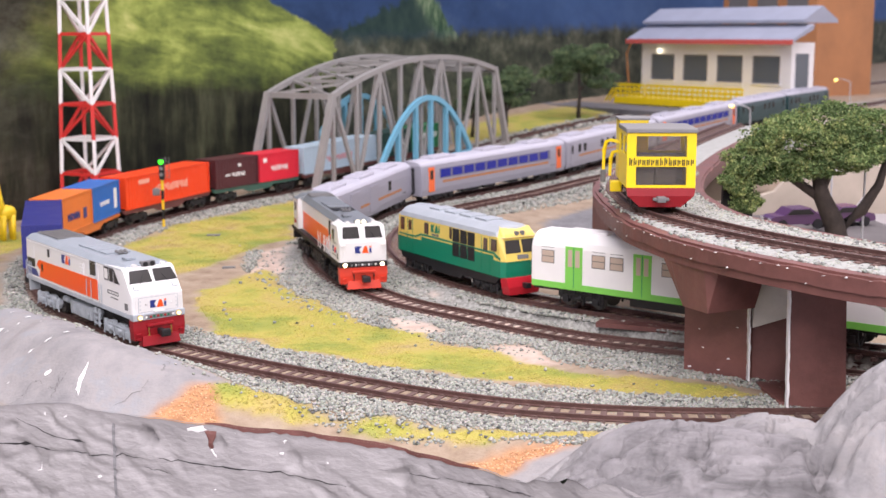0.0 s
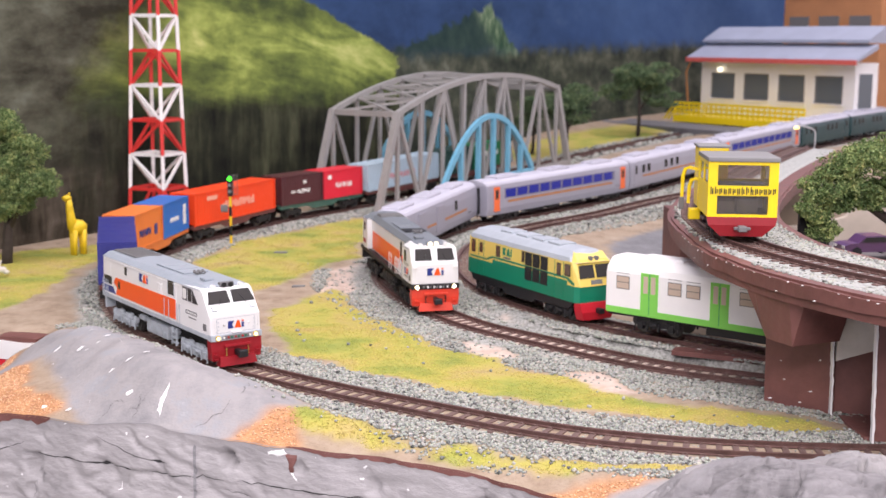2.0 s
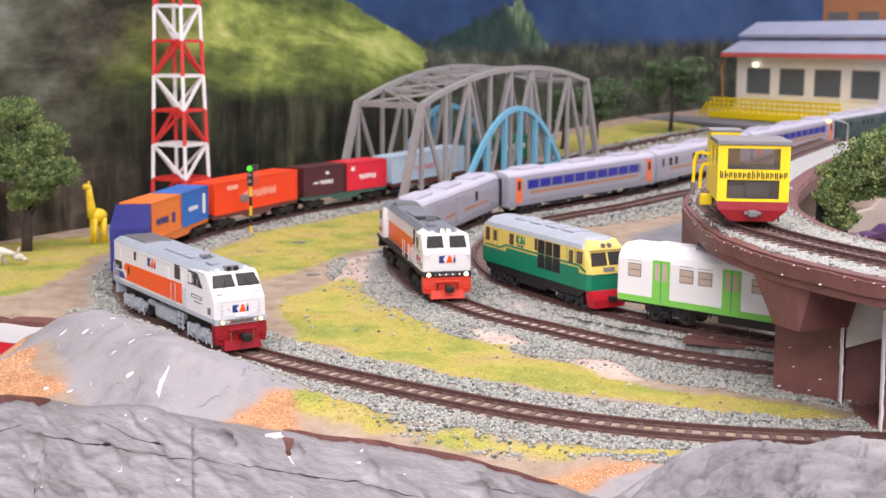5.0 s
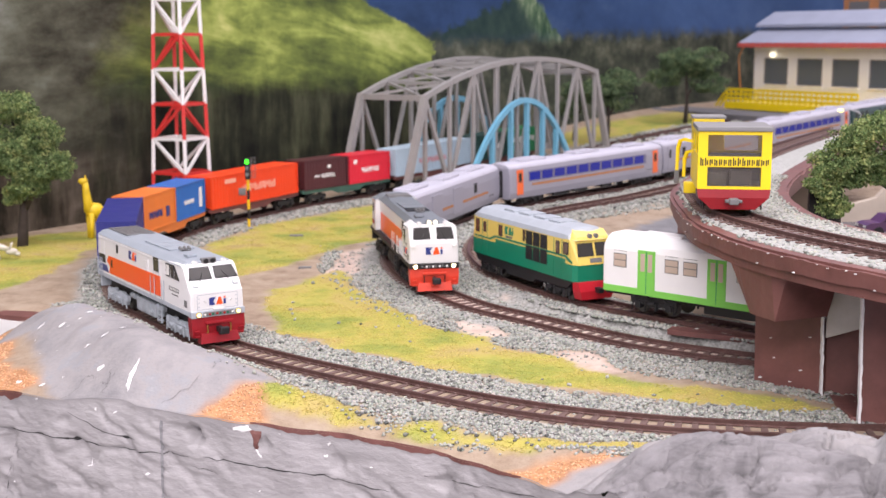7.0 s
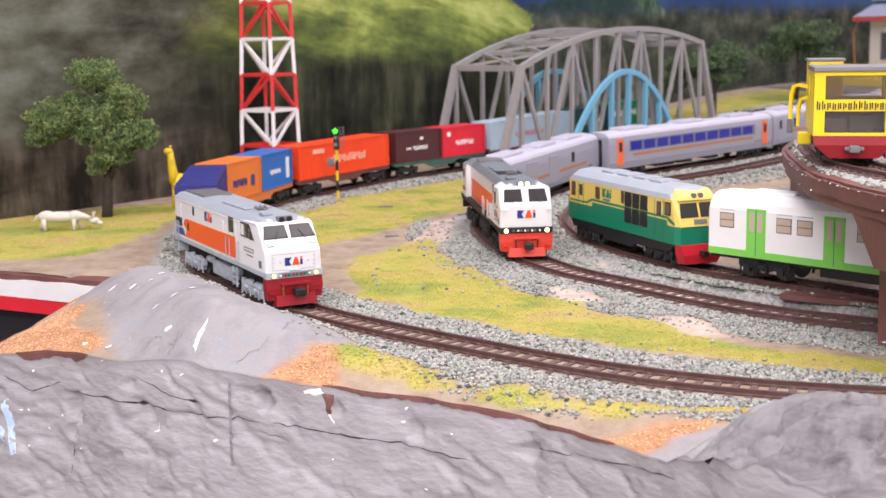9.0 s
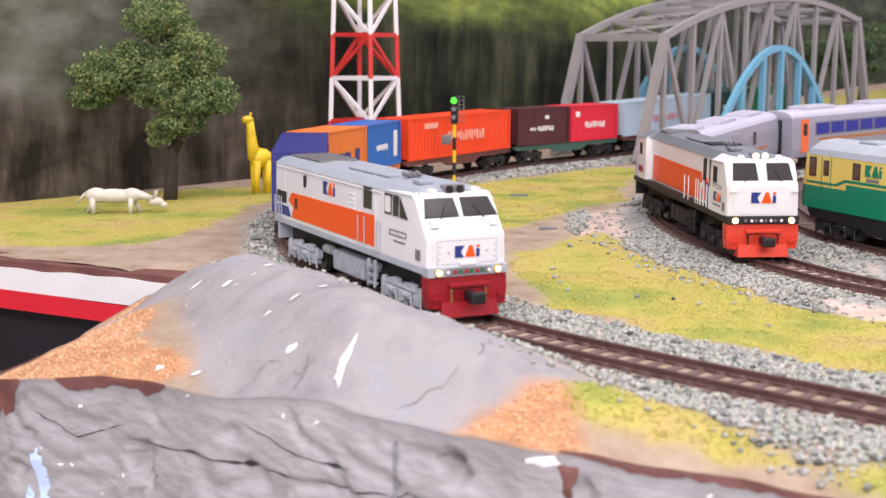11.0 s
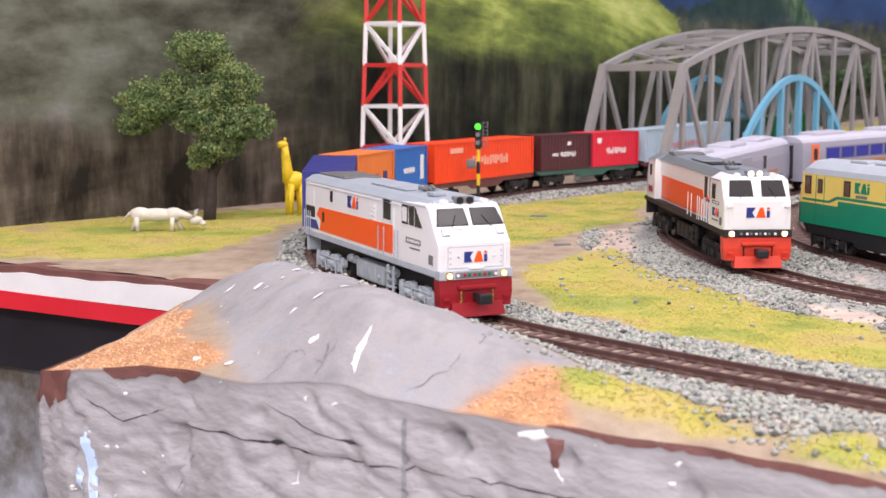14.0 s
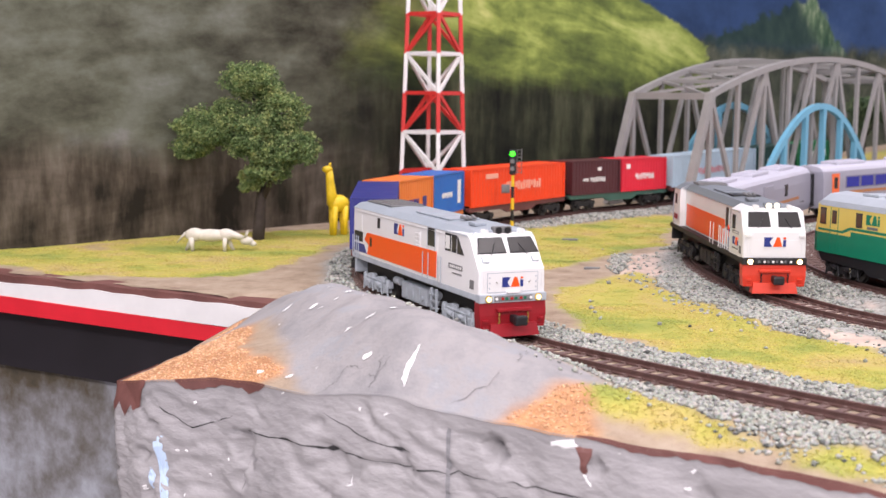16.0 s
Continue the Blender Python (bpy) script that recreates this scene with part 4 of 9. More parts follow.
TRACK_LABEL = "rusty brown rails on brown sleepers in grey ballast"
na = TRACK_A.near(-0.236, 0.95)
track_a = build_track(TRACK_A, 0.02, TRACK_A.length, TRACK_LABEL, TRACK_A.near(0.30, 0.571), na)
nb = TRACK_B.near(0.29, 0.65)
track_b = build_track(TRACK_B, 0.02, TRACK_B.length, TRACK_LABEL, nb, TRACK_B.near(0.0, 0.92))
track_c = build_track(TRACK_C, 0.02, TRACK_C.length, TRACK_LABEL, TRACK_C.near(0.34, 0.64), TRACK_C.near(0.088, 0.872))
rows = [ballast_along(TRACK_A, TRACK_A.near(0.45, 0.615), TRACK_A.near(-0.205, 0.868), 0.052, 0.044, 640000, 0.00138, 11),
        ballast_along(TRACK_A, TRACK_A.near(-0.205, 0.868), TRACK_A.near(-0.055, 1.45), 0.030, 0.042, 260000, 0.0019, 12),
        ballast_along(TRACK_A, TRACK_A.near(-0.055, 1.45), TRACK_A.near(0.75, 2.5), 0.03, 0.03, 30000, 0.005, 13),
        ballast_along(TRACK_B, TRACK_B.near(0.42, 0.60), TRACK_B.near(-0.015, 1.05), 0.064, 0.040, 640000, 0.00138, 14),
        ballast_along(TRACK_B, TRACK_B.near(-0.015, 1.05), TRACK_B.near(0.56, 1.86), 0.035, 0.035, 150000, 0.0024, 15),
        ballast_along(TRACK_C, TRACK_C.near(0.45, 0.585), TRACK_C.near(0.055, 0.95), 0.038, 0.038, 560000, 0.00138, 16),
        ballast_along(TRACK_C, TRACK_C.near(0.055, 0.95), TRACK_C.near(0.60, 1.71), 0.035, 0.045, 200000, 0.0021, 17)]
x, y, z, sz = joined(rows)
scatter("ballast", x, y, z, sz, M_BALLAST, "loose grey-green ballast stones along the tracks", "ballast", seed=2)

# grass scatter and sandy grit on the near ground
rng = np.random.default_rng(21)
x, y = rng.uniform(-0.285, 0.24, 230000), rng.uniform(0.52, 1.10, 230000)
ok = (poly_dist(x, y, [tuple(p) for p in EDGE] + [(0.8, 1.6), (-0.5, 1.6)]) > 0.003) & ((x > -0.1) | (y < 0.9)) & ((y < 0.85) | (rng.random(len(x)) < 0.35)) & ((y > 0.56) | (x > 0.03))
x, y = x[ok], y[ok]
zv = zone_values(x, y)
td = np.min([d for d, _ in track_dist(x, y)], axis=0)
k = (zv[0] > 0.5) & (td > 0.016) & (zv[1] < 0.5) & (nz(x, y, 32, 23) + 0.6 * nz(x, y, 110, 24) > rng.uniform(-0.75, -0.1, len(x)))
sz = rng.uniform(0.00045, 0.0009, k.sum()) * np.where(rng.random(k.sum()) < 0.04, 1.5, 1)
scatter("grass", x[k], y[k], ground_z(x[k], y[k]) + sz * 0.10, sz, M_CRUMB, "yellow-green grass scatter glued to the ground", "grass", 0.24, seed=3)
k2 = rng.uniform(size=(90000, 2)) * (0.50, 0.52) + (-0.52, 0.86)
fx, fy = k2[:, 0], k2[:, 1]
fz = zone_values(fx, fy)
fk = (fz[0] > 0.5) & (np.min([d for d, _ in track_dist(fx, fy)], axis=0) > 0.02) & ((fx < -0.1) | (fy > 0.96)) & (nz(fx, fy, 26, 33) + 0.6 * nz(fx, fy, 90, 34) > rng.uniform(-0.75, -0.1, len(fx)))
sz = rng.uniform(0.0007, 0.0013, fk.sum())
scatter("grass", fx[fk], fy[fk], ground_z(fx[fk], fy[fk]) + sz * 0.05, sz, M_CRUMB, "yellow-green grass scatter on the far lawn", "grass", 0.22, seed=6)
k = (zv[2] > 0.8) & (zv[0] < 0.5) & (zv[1] < 0.3) & (td > 0.016)
sz = rng.uniform(0.0005, 0.0010, k.sum())
scatter("sand_grit", x[k], y[k], ground_z(x[k], y[k]) + sz * 0.1, sz, M_GRIT, "coarse orange sand on the ground", "sand", 0.6, seed=4)
# a few single stones lying in the grass
k = rng.choice(np.flatnonzero((zv[0] > 0.5) & (td > 0.02)), 30)
sz = rng.uniform(0.0010, 0.0024, 30)
scatter("loose_stones", x[k], y[k], ground_z(x[k], y[k]) + sz * 0.3, sz, M_BALLAST, "loose grey stones strewn over the grass", "stones", seed=5)


# ---- rolling stock (built in millimetres, front at x = 0, rail head at z = 0) ----
def P(name, bm, material, parent, label="", smooth=False, m=None):
    bmesh.ops.scale(bm, vec=(0.001, 0.001, 0.001), verts=bm.verts)
    return part(name, bm, material, parent, label, smooth, m)


def slab(bm, o, u, v, rect, d0, d1):
    """A flat piece in the plane of u and v at o, from d0 to d1 along the normal."""
    o, u, v = Vector(o), Vector(u).normalized(), Vector(v).normalized()
    n = u.cross(v)
    a0, a1, b0, b1 = rect
    vs = [bm.verts.new(o + u * a + v * b + n * d) for d in (d0, d1) for a, b in ((a0, b0), (a1, b0), (a1, b1), (a0, b1))]
    for f in ((3, 2, 1, 0), (4, 5, 6, 7), (0, 1, 5, 4), (1, 2, 6, 5), (2, 3, 7, 6), (3, 0, 4, 7)):
        bm.faces.new([vs[i] for i in f])


def poly_slab(bm, o, u, v, pts, d0, d1):
    o, u, v = Vector(o), Vector(u).normalized(), Vector(v).normalized()
    n = u.cross(v)
    lo = [bm.verts.new(o + u * a + v * b + n * d0) for a, b in pts]
    hi = [bm.verts.new(o + u * a + v * b + n * d1) for a, b in pts]
    k = len(pts)
    bm.faces.new(list(reversed(lo)))
    bm.faces.new(hi)
    for i in range(k):
        bm.faces.new((lo[i], lo[(i + 1) % k], hi[(i + 1) % k], hi[i]))


def side_frame(side, y):
    """Origin and axes for pieces laid on a vehicle's side; u runs along x."""
    return ((0, side * y, 0), (1, 0, 0), (0, 0, 1)) if side < 0 else ((0, side * y, 0), (-1, 0, 0), (0, 0, 1))


def on_side(bm, side, y, x0, x1, z0, z1, d0=-0.2, d1=0.25):
    o, u, v = side_frame(side, y)
    if side < 0:
        slab(bm, o, u, v, (x0, x1, z0, z1), d0, d1)
    else:
        slab(bm, o, u, v, (-x1, -x0, z0, z1), d0, d1)


def poly_side(bm, side, y, pts, d0=-0.2, d1=0.25):
    o, u, v = side_frame(side, y)
    poly_slab(bm, o, u, v, [(a if side < 0 else -a, b) for a, b in pts], d0, d1)


def mark(parent, o, u, v, h, navy=None, flame=None):
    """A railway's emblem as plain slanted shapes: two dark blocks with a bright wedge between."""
    navy, flame = navy or M_NAVY, flame or M_ORANGE
    bm = B()
    poly_slab(bm, o, u, v, [(0, 0), (0.86 * h, 0), (0.56 * h, 0.5 * h), (0.92 * h, h), (0, h)], 0.0, 0.3)
    poly_slab(bm, o, u, v, [(2.06 * h, 0), (2.36 * h, 0), (2.36 * h, 0.70 * h), (2.06 * h, 0.70 * h)], 0.0, 0.3)
    e = P("emblem", bm, navy, parent)
    bm = B()
    poly_slab(bm, o, u, v, [(0.98 * h, 0), (1.96 * h, 0), (1.66 * h, h), (1.36 * h, h)], 0.0, 0.3)
    poly_slab(bm, o, u, v, [(2.08 * h, 0.80 * h), (2.34 * h, 0.80 * h), (2.34 * h, h), (2.08 * h, h)], 0.0, 0.3)
    f = P("emblem_wedge", bm, flame, parent)
    return e, f


def wheel_mesh(r):
    bm = B()
    bmesh.ops.create_cone(bm, cap_ends=True, segments=20, radius1=r, radius2=r * 0.97, depth=2.2, matrix=Matrix.Rotation(math.pi / 2, 4, "X"))
    bmesh.ops.create_cone(bm, cap_ends=True, segments=20, radius1=r * 1.12, radius2=r * 1.12, depth=0.6, matrix=Matrix.Translation((0, 0.9, 0)) @ Matrix.Rotation(math.pi / 2, 4, "X"))
    bmesh.ops.create_cone(bm, cap_ends=True, segments=12, radius1=r * 0.35, radius2=r * 0.3, depth=3.4, matrix=Matrix.Rotation(math.pi / 2, 4, "X"))
    bmesh.ops.scale(bm, vec=(0.001, 0.001, 0.001), verts=bm.verts)
    return bm


WHEELS = {}


def bogie(parent, x, axles, pitch, r, material, y=12.5, heavy=True):
    """A bogie: side frames with axle boxes, springs and brake gear, and its wheels as sub-parts."""
    bm = B()
    half = pitch * (axles - 1) / 2
    for s in (-1, 1):
        yy = s * y
        poly = [(-half - 5, r + 0.6), (-half - 4, r + 4.2), (-half * 0.4, r + 4.6), (0, r + 3.6), (half * 0.4, r + 4.6), (half + 4, r + 4.2), (half + 5, r + 0.6), (half * 0.6, r - 0.2), (0, r - 1.0), (-half * 0.6, r - 0.2)]
        o, u, v = ((x, yy, 0), (1, 0, 0), (0, 0, 1)) if s < 0 else ((x, yy, 0), (-1, 0, 0), (0, 0, 1))
        poly_slab(bm, o, u, v, poly, -1.2, 0.8)
        for k in range(axles):
            ax = x - half + k * pitch
            box(bm, ax - 2.1, ax + 2.1, yy - 1.9, yy + 1.9, r - 2.2, r + 2.2, 0.5)
            if heavy:
                cyl(bm, (ax - 3.0, yy + s * 0.6, r + 0.5), (ax - 3.0, yy + s * 0.6, r + 5.2), 1.0, 8)
                cyl(bm, (ax + 3.0, yy + s * 0.6, r + 0.5), (ax + 3.0, yy + s * 0.6, r + 5.2), 1.0, 8)
                cyl(bm, (ax + 4.4, yy + s * 0.4, r - 3.2), (ax + 6.0, yy + s * 0.4, r + 2.5), 0.7, 6)
        if heavy:
            box(bm, x - half * 0.55 - 2.5, x - half * 0.55 + 2.5, yy - 1.6, yy + 1.6, r + 2.2, r + 5.6, 0.6)
            box(bm, x + half * 0.55 - 2.5, x + half * 0.55 + 2.5, yy - 1.6, yy + 1.6, r + 2.2, r + 5.6, 0.6)
            cyl(bm, (x - half, yy + s * 1.5, r + 3.4), (x + half, yy + s * 1.5, r + 3.4), 0.45, 6)
            for k in range(axles - 1):
                ax = x - half + (k + 0.5) * pitch
                cyl(bm, (ax - 2.4, yy + s * 2.2, r + 1.0), (ax + 2.0, yy + s * 2.2, r + 1.6), 1.25, 10)
                box(bm, ax + 1.6, ax + 2.9, yy + s * 1.2 - 1.0, yy + s * 1.2 + 1.0, r - 2.8, r + 2.2, 0.2)
                cyl(bm, (ax - 3.4, yy + s * 1.8, r - 3.4), (ax - 2.2, yy + s * 1.8, r + 3.0), 0.4, 6)
            for e in (-1, 1):
                cyl(bm, (x + e * (half + 4.2), yy + s * 1.4, r - 3.8), (x + e * (half + 3.0), yy + s * 1.4, r + 4.0), 0.5, 6)
                box(bm, x + e * (half + 4.6) - 0.9, x + e * (half + 4.6) + 0.9, yy - 1.2, yy + 1.2, r + 1.2, r + 4.4, 0.2)
    box(bm, x - 5, x + 5, -y + 1, y - 1, r, r + 4)
    b = P("bogie", bm, material, parent)
    key = round(r, 2)
    if key not in WHEELS:
        w = wheel_mesh(r)
        WHEELS[key] = mesh_of("wheel", w, M_WHEEL)
    for k in range(axles):
        for s in (-1, 1):
            o = new("wheel", WHEELS[key])
            o.parent = b
            o.matrix_basis = pose((x - half + k * pitch) / 1000, s * 0.0089, r / 1000, 0, 0, 0 if s < 0 else 180)
    return b


M_WHEEL = mat("wheel_steel", (0.10, 0.095, 0.09), 0.4, 0.7)
M_LAMP = mat("lit_headlamp", (0.5, 0.4, 0.2), 0.3, emit=(1, 0.80, 0.46, 2.0))
M_LAMPW = mat("lit_roof_lamp", (0.6, 0.55, 0.4), 0.3, emit=(1, 0.88, 0.66, 2.0))
M_LAMPHOT = mat("bright_headlamp", (0.6, 0.55, 0.4), 0.3, emit=(1, 0.90, 0.68, 9.0))
M_LENS = mat("unlit_lens", (0.8, 0.8, 0.78), 0.15)
M_REDLENS = mat("red_lens", (0.35, 0.02, 0.02), 0.2)
M_GREENLENS = mat("green_lens", (0.02, 0.14, 0.08), 0.2)
M_BRASS = mat("brass_chain", (0.6, 0.42, 0.12), 0.35, 0.9)
M_PLATE = mat("plate_grey", (0.16, 0.16, 0.16), 0.6)
M_ROOFDK = mat("dark_roof_grey", (0.17, 0.19, 0.21), 0.5, vary=0.1, scale=120)


def loco_white(m, label, under, pilot, narrow, roofmat, lit):
    """A white cab-forward diesel: sloped cab, long hood, orange band, six-wheel bogies."""
    t = thing("locomotive", label, "locomotive", m)
    W, LEN = (17.2 if narrow else 16.6), 160.0
    z0, zs, zt = 20.0, (44.0 if narrow else 45.2), 47.5
    up = 0.0 if narrow else 2.6
    XC = 25.0 if narrow else 40.0

    def ring(x, w, zs_, zt_, wr):
        return [(x, -w, z0), (x, w, z0), (x, w, zs_ - 6), (x, w * 0.985, zs_), (x, wr, zt_), (x, -wr, zt_), (x, -w * 0.985, zs_), (x, -w, zs_ - 6)]

    bm = B()
    zf, xt = (34.2, 7.0) if narrow else (31.2, 11.4)
    rings = [ring(0.6, W * 0.965, zf - 2.7, zf, W * 0.955), ring(1.6, W, zf - 1.2, zf + 1.4, W * 0.94), ring(xt, W, 44.2, 46.4, W * 0.86), ring(xt + 2.6, W, zs + 0.6, zt - 0.5, W * 0.74), ring(XC, W, zs, zt - 0.5, W * 0.70)]
    if not narrow:
        rings += [ring(LEN - 1.5, W, zs, zt - 0.5, W * 0.70), ring(LEN, W * 0.97, zs - 0.8, zt - 1.5, W * 0.66)]
        loft(bm, rings)
        P("body", bm, M_WHITE, t)
    else:
        loft(bm, rings)
        P("cab", bm, M_WHITE, t)
        bm = B()
        loft(bm, [ring(XC, 13.2, zs, zt - 0.7, 9), ring(138, 13.2, zs, zt - 0.7, 9)])
        P("hood", bm, M_WHITE, t)
        bm = B()
        loft(bm, [ring(138, W * 0.98, zs, zt - 0.7, 11), ring(153, W * 0.98, zs, zt - 0.7, 11), ring(158.5, W * 0.9, zs - 2, zt - 3.2, 9), ring(LEN, W * 0.8, zs - 5, zt - 6.5, 7)])
        P("rear_end", bm, M_WHITE, t, "white rounded rear end")
    # roof
    bm = B()
    wr = 10.2 if narrow else 12.6

    def roof_ring(x, dz=0.0, f=1.0):
        w1 = (13.6 if narrow and XC < x < 138 else W + 0.15) * f
        return [(x, -w1, zs - 0.3 + dz), (x, -wr * f, zt + dz), (x, 0, zt + 0.8 + dz), (x, wr * f, zt + dz), (x, w1, zs - 0.3 + dz), (x, 0, zs - 0.5 + dz)]

    rr = [roof_ring(xt + 0.4, -0.7, 0.97), roof_ring(xt + 3.6, 0.1), roof_ring(XC - 0.5, 0.1)]
    if narrow:
        rr += [roof_ring(XC + 0.5, 0.1), roof_ring(137.5, 0.1), roof_ring(138.5, 0.1), roof_ring(152, 0.0), roof_ring(158, -3.0, 0.9)]
    else:
        rr += [roof_ring(LEN - 1, 0.1), roof_ring(LEN + 0.2, -0.8, 0.97)]
    loft(bm, rr)
    P("roof", bm, roofmat, t)
    # roof fittings
    bm = B()
    for i, xx in enumerate((52, 66, 80)):
        bm = B()
        box(bm, xx, xx + 12.5, -8.2, 8.2, zt + 0.6, zt + 1.3, 0.3)
        P("roof_hatch", bm, roofmat if i or not narrow else M_BLACK, t)
    bm = B()
    box(bm, 122, 157 if not narrow else 136, -9.5, 9.5, zt + 0.5, zt + 1.2, 0.2)
    for k in range(9):
        box(bm, 124 + k * (3.5 if not narrow else 1.3), 125 + k * (3.5 if not narrow else 1.3), -9, 9, zt + 1.1, zt + 1.7)
    P("radiator_grille", bm, M_PLATE, t, "dark radiator grille on the roof")
    bm = B()
    for yy in (-2.2, 0, 2.2):
        cyl(bm, (44, yy, zt + 2), (49, yy * 1.3, zt + 2.4), 0.55, 8, 1.1)
    cyl(bm, (46, -3, zt + 0.6), (46, 3, zt + 1.6), 0.5, 6)
    P("horn", bm, M_PLATE, t)
    bm = B()
    box(bm, 24, 31, 2, 8, zt + 0.6, zt + 2.2, 0.5)
    P("roof_box", bm, roofmat, t)
    # roof lamp cluster over the windscreen
    bm = B()
    box(bm, xt - 0.2, xt + 3.1, -4.6, 4.6, 45.8, 49.2, 0.6)
    P("lamp_box", bm, M_PLATE if not lit else roofmat, t)
    for yy in (-2.2, 2.2):
        bm = B()
        cyl(bm, (xt - 0.8, yy, 47.6), (xt + 1.1, yy, 47.6), 1.5, 16)
        P("roof_lamp", bm, M_LAMPW if lit else M_BLACK, t)
    for yy in (-9.2, 9.2):
        bm = B()
        cyl(bm, (xt - 1.0, yy, 46.6), (xt + 1.4, yy, 46.6), 1.7, 16)
        cyl(bm, (xt + 0.6, yy, 46.6), (xt + 2.2, yy, 45.6), 1.2, 8)
        P("marker_lamp", bm, M_LENS, t, "white round marker lamp")
    # windscreens on the sloped front
    a = Vector((xt - 1.6, 0, 44.8 - zf)).normalized()
    for s in (-1, 1):
        bm = B()
        i0, o0, o1, b0, b1 = (2.1, 14.4, 13.4, 1.2, 9.8) if narrow else (0.9, 15.3, 13.4, 6.4, 14.6)
        poly_slab(bm, (1.6, 0, zf + 1.4), (0, -1, 0), a, [(s * i0, b0), (s * o0, b0), (s * o1, b1), (s * (i0 + 0.4), b1)][:: s], -0.3, 0.35)
        w = P("windscreen", bm, M_RUBBER, t, "dark windscreen with black gasket")
        bm = B()
        poly_slab(bm, (1.6, 0, zf + 1.4), (0, -1, 0), a, [(s * (i0 + 0.5), b0 + 0.5), (s * (o0 - 0.6), b0 + 0.5), (s * (o1 - 0.5), b1 - 0.5), (s * (i0 + 0.8), b1 - 0.5)][:: s], 0.1, 0.45)
        P("glass", bm, M_GLASS, w)
        bm = B()
        cyl(bm, Vector((1.6, -s * 9, zf + 1.4)) + a * (b0 - 1.0) + Vector((-0.6, 0, 0.4)), Vector((1.6, -s * 6.0, zf + 1.4)) + a * (b0 + 4.6) + Vector((-0.6, 0, 0.4)), 0.22, 5)
        P("wiper", bm, M_BLACK, w)
    # front: emblem panel, steps, small lamps
    bm = B()
    slab(bm, (0.6, 0, 0), (0, -1, 0), (0, 0, 1), (-12.5, 12.5, 21.2, 29.8), 0.0, 0.16)
    P("nose_door", bm, M_WHITE, t)
    if not narrow:
        bm = B()
        for (y0, y1, a0, a1) in ((-12.6, 12.6, 29.7, 29.95), (-12.6, 12.6, 21.1, 21.35), (-12.7, -12.45, 21.1, 29.95), (12.45, 12.7, 21.1, 29.95)):
            slab(bm, (0.6, 0, 0), (0, -1, 0), (0, 0, 1), (y0, y1, a0, a1), 0.1, 0.24)
        P("panel_joint", bm, M_UNDERGREY, t)
        for s in (-1, 1):
            for zz in (23.0, 25.4, 27.8):
                bm = B()
                cyl(bm, (0.1, s * 11.6, zz), (0.6, s * 11.6, zz), 0.35, 8)
                P("bolt", bm, M_UNDERGREY, t)
            bm = B()
            cyl(bm, (0.0, s * 7.4, 25.2), (0.0, s * 8.8, 26.0), 0.25, 6)
            P("grab_handle", bm, M_CHROME, t)
            bm = B()
            slab(bm, (1.6, 0, zf + 1.4), (0, -1, 0), a, (s * 12.4 - 1.75, s * 12.4 + 1.75, 1.75, 5.05), -0.2, 0.55)
            P("number_lamp_frame", bm, M_UNDERGREY, t)
        bm = B()
        box(bm, -0.9, 0.6, -3.2, 3.2, 20.6, 21.6, 0.15)
        P("nose_step", bm, M_WHITE, t)
    mark(t, (0.42, 5.9, 26.4) if narrow else (0.42, 5.3, 23.4), (0, -1, 0), (0, 0, 1), 5.0 if narrow else 4.4)
    for s in (-1, 1):
        bm = B()
        slab(bm, (1.6, 0, zf + 1.4), (0, -1, 0), a, (s * 12.4 - 1.3, s * 12.4 + 1.3, 2.2, 4.6), -0.2, 0.9) if not narrow else box(bm, -0.4, 1, s * 14.6 - 1.6, s * 14.6 + 1.6, 31.4, 33.0, 0.2)
        P("number_lamp", bm, M_LENS, t)
        bm = B()
        cyl(bm, Vector((1.2, s * 4.2, zf + 1.6)) + a * (b0 - 1.6), Vector((1.2, s * 9.0, zf + 1.6)) + a * (b0 - 1.6), 0.2, 5)
        P("handrail", bm, M_WHITE, t)
        bm = B()
        cyl(bm, (0.3, s * 14.4, 23), (0.3, s * 14.4, 29), 0.2, 5)
        P("handrail", bm, M_WHITE, t)
    # lamp bar
    bm = B()
    box(bm, -0.6, 4, -W - 0.2, W + 0.2, 16.6, 20.4, 0.4)
    bar_ob = P("lamp_bar", bm, under, t)
    for s in (-1, 1):
        bm = B()
        yl = 13.4 if narrow else 12.4
        cyl(bm, (-1.5, s * yl, 18.4), (0.2, s * yl, 18.4), 1.2, 16)
        P("headlamp", bm, M_LAMPHOT if lit else M_LAMP, t, "lit warm white headlamp")
        bm = B()
        cyl(bm, (-1.0, s * yl, 18.4), (0.2, s * yl, 18.4), 1.75, 16)
        P("lamp_ring", bm, M_BRASS, bar_ob)
    bm = B()
    box(bm, -0.9, 0, -9.6, 9.6, 17.2, 19.7, 0.3)
    P("lens_panel", bm, M_PLATE if not narrow else M_BLACK, bar_ob)
    for k, yy in enumerate((-8.6, -5.6, -3.6, -1.0, 1.0, 3.6, 5.6, 8.6)):
        bm = B()
        cyl(bm, (-1.2, yy, 18.4), (-0.5, yy, 18.4), 0.72, 10)
        P("lens", bm, (M_LENS if k in (0, 7) else (M_REDLENS, M_GREENLENS)[k % 2]) if not narrow else (M_PLATE if k % 2 else M_LENS), bar_ob)
    # sill and walkway
    bm = B()
    box(bm, 2, LEN, -W - 0.1, W + 0.1, 17.2, 20.0, 0.4)
    P("sill", bm, under, t)
    # pilot
    bm = B()
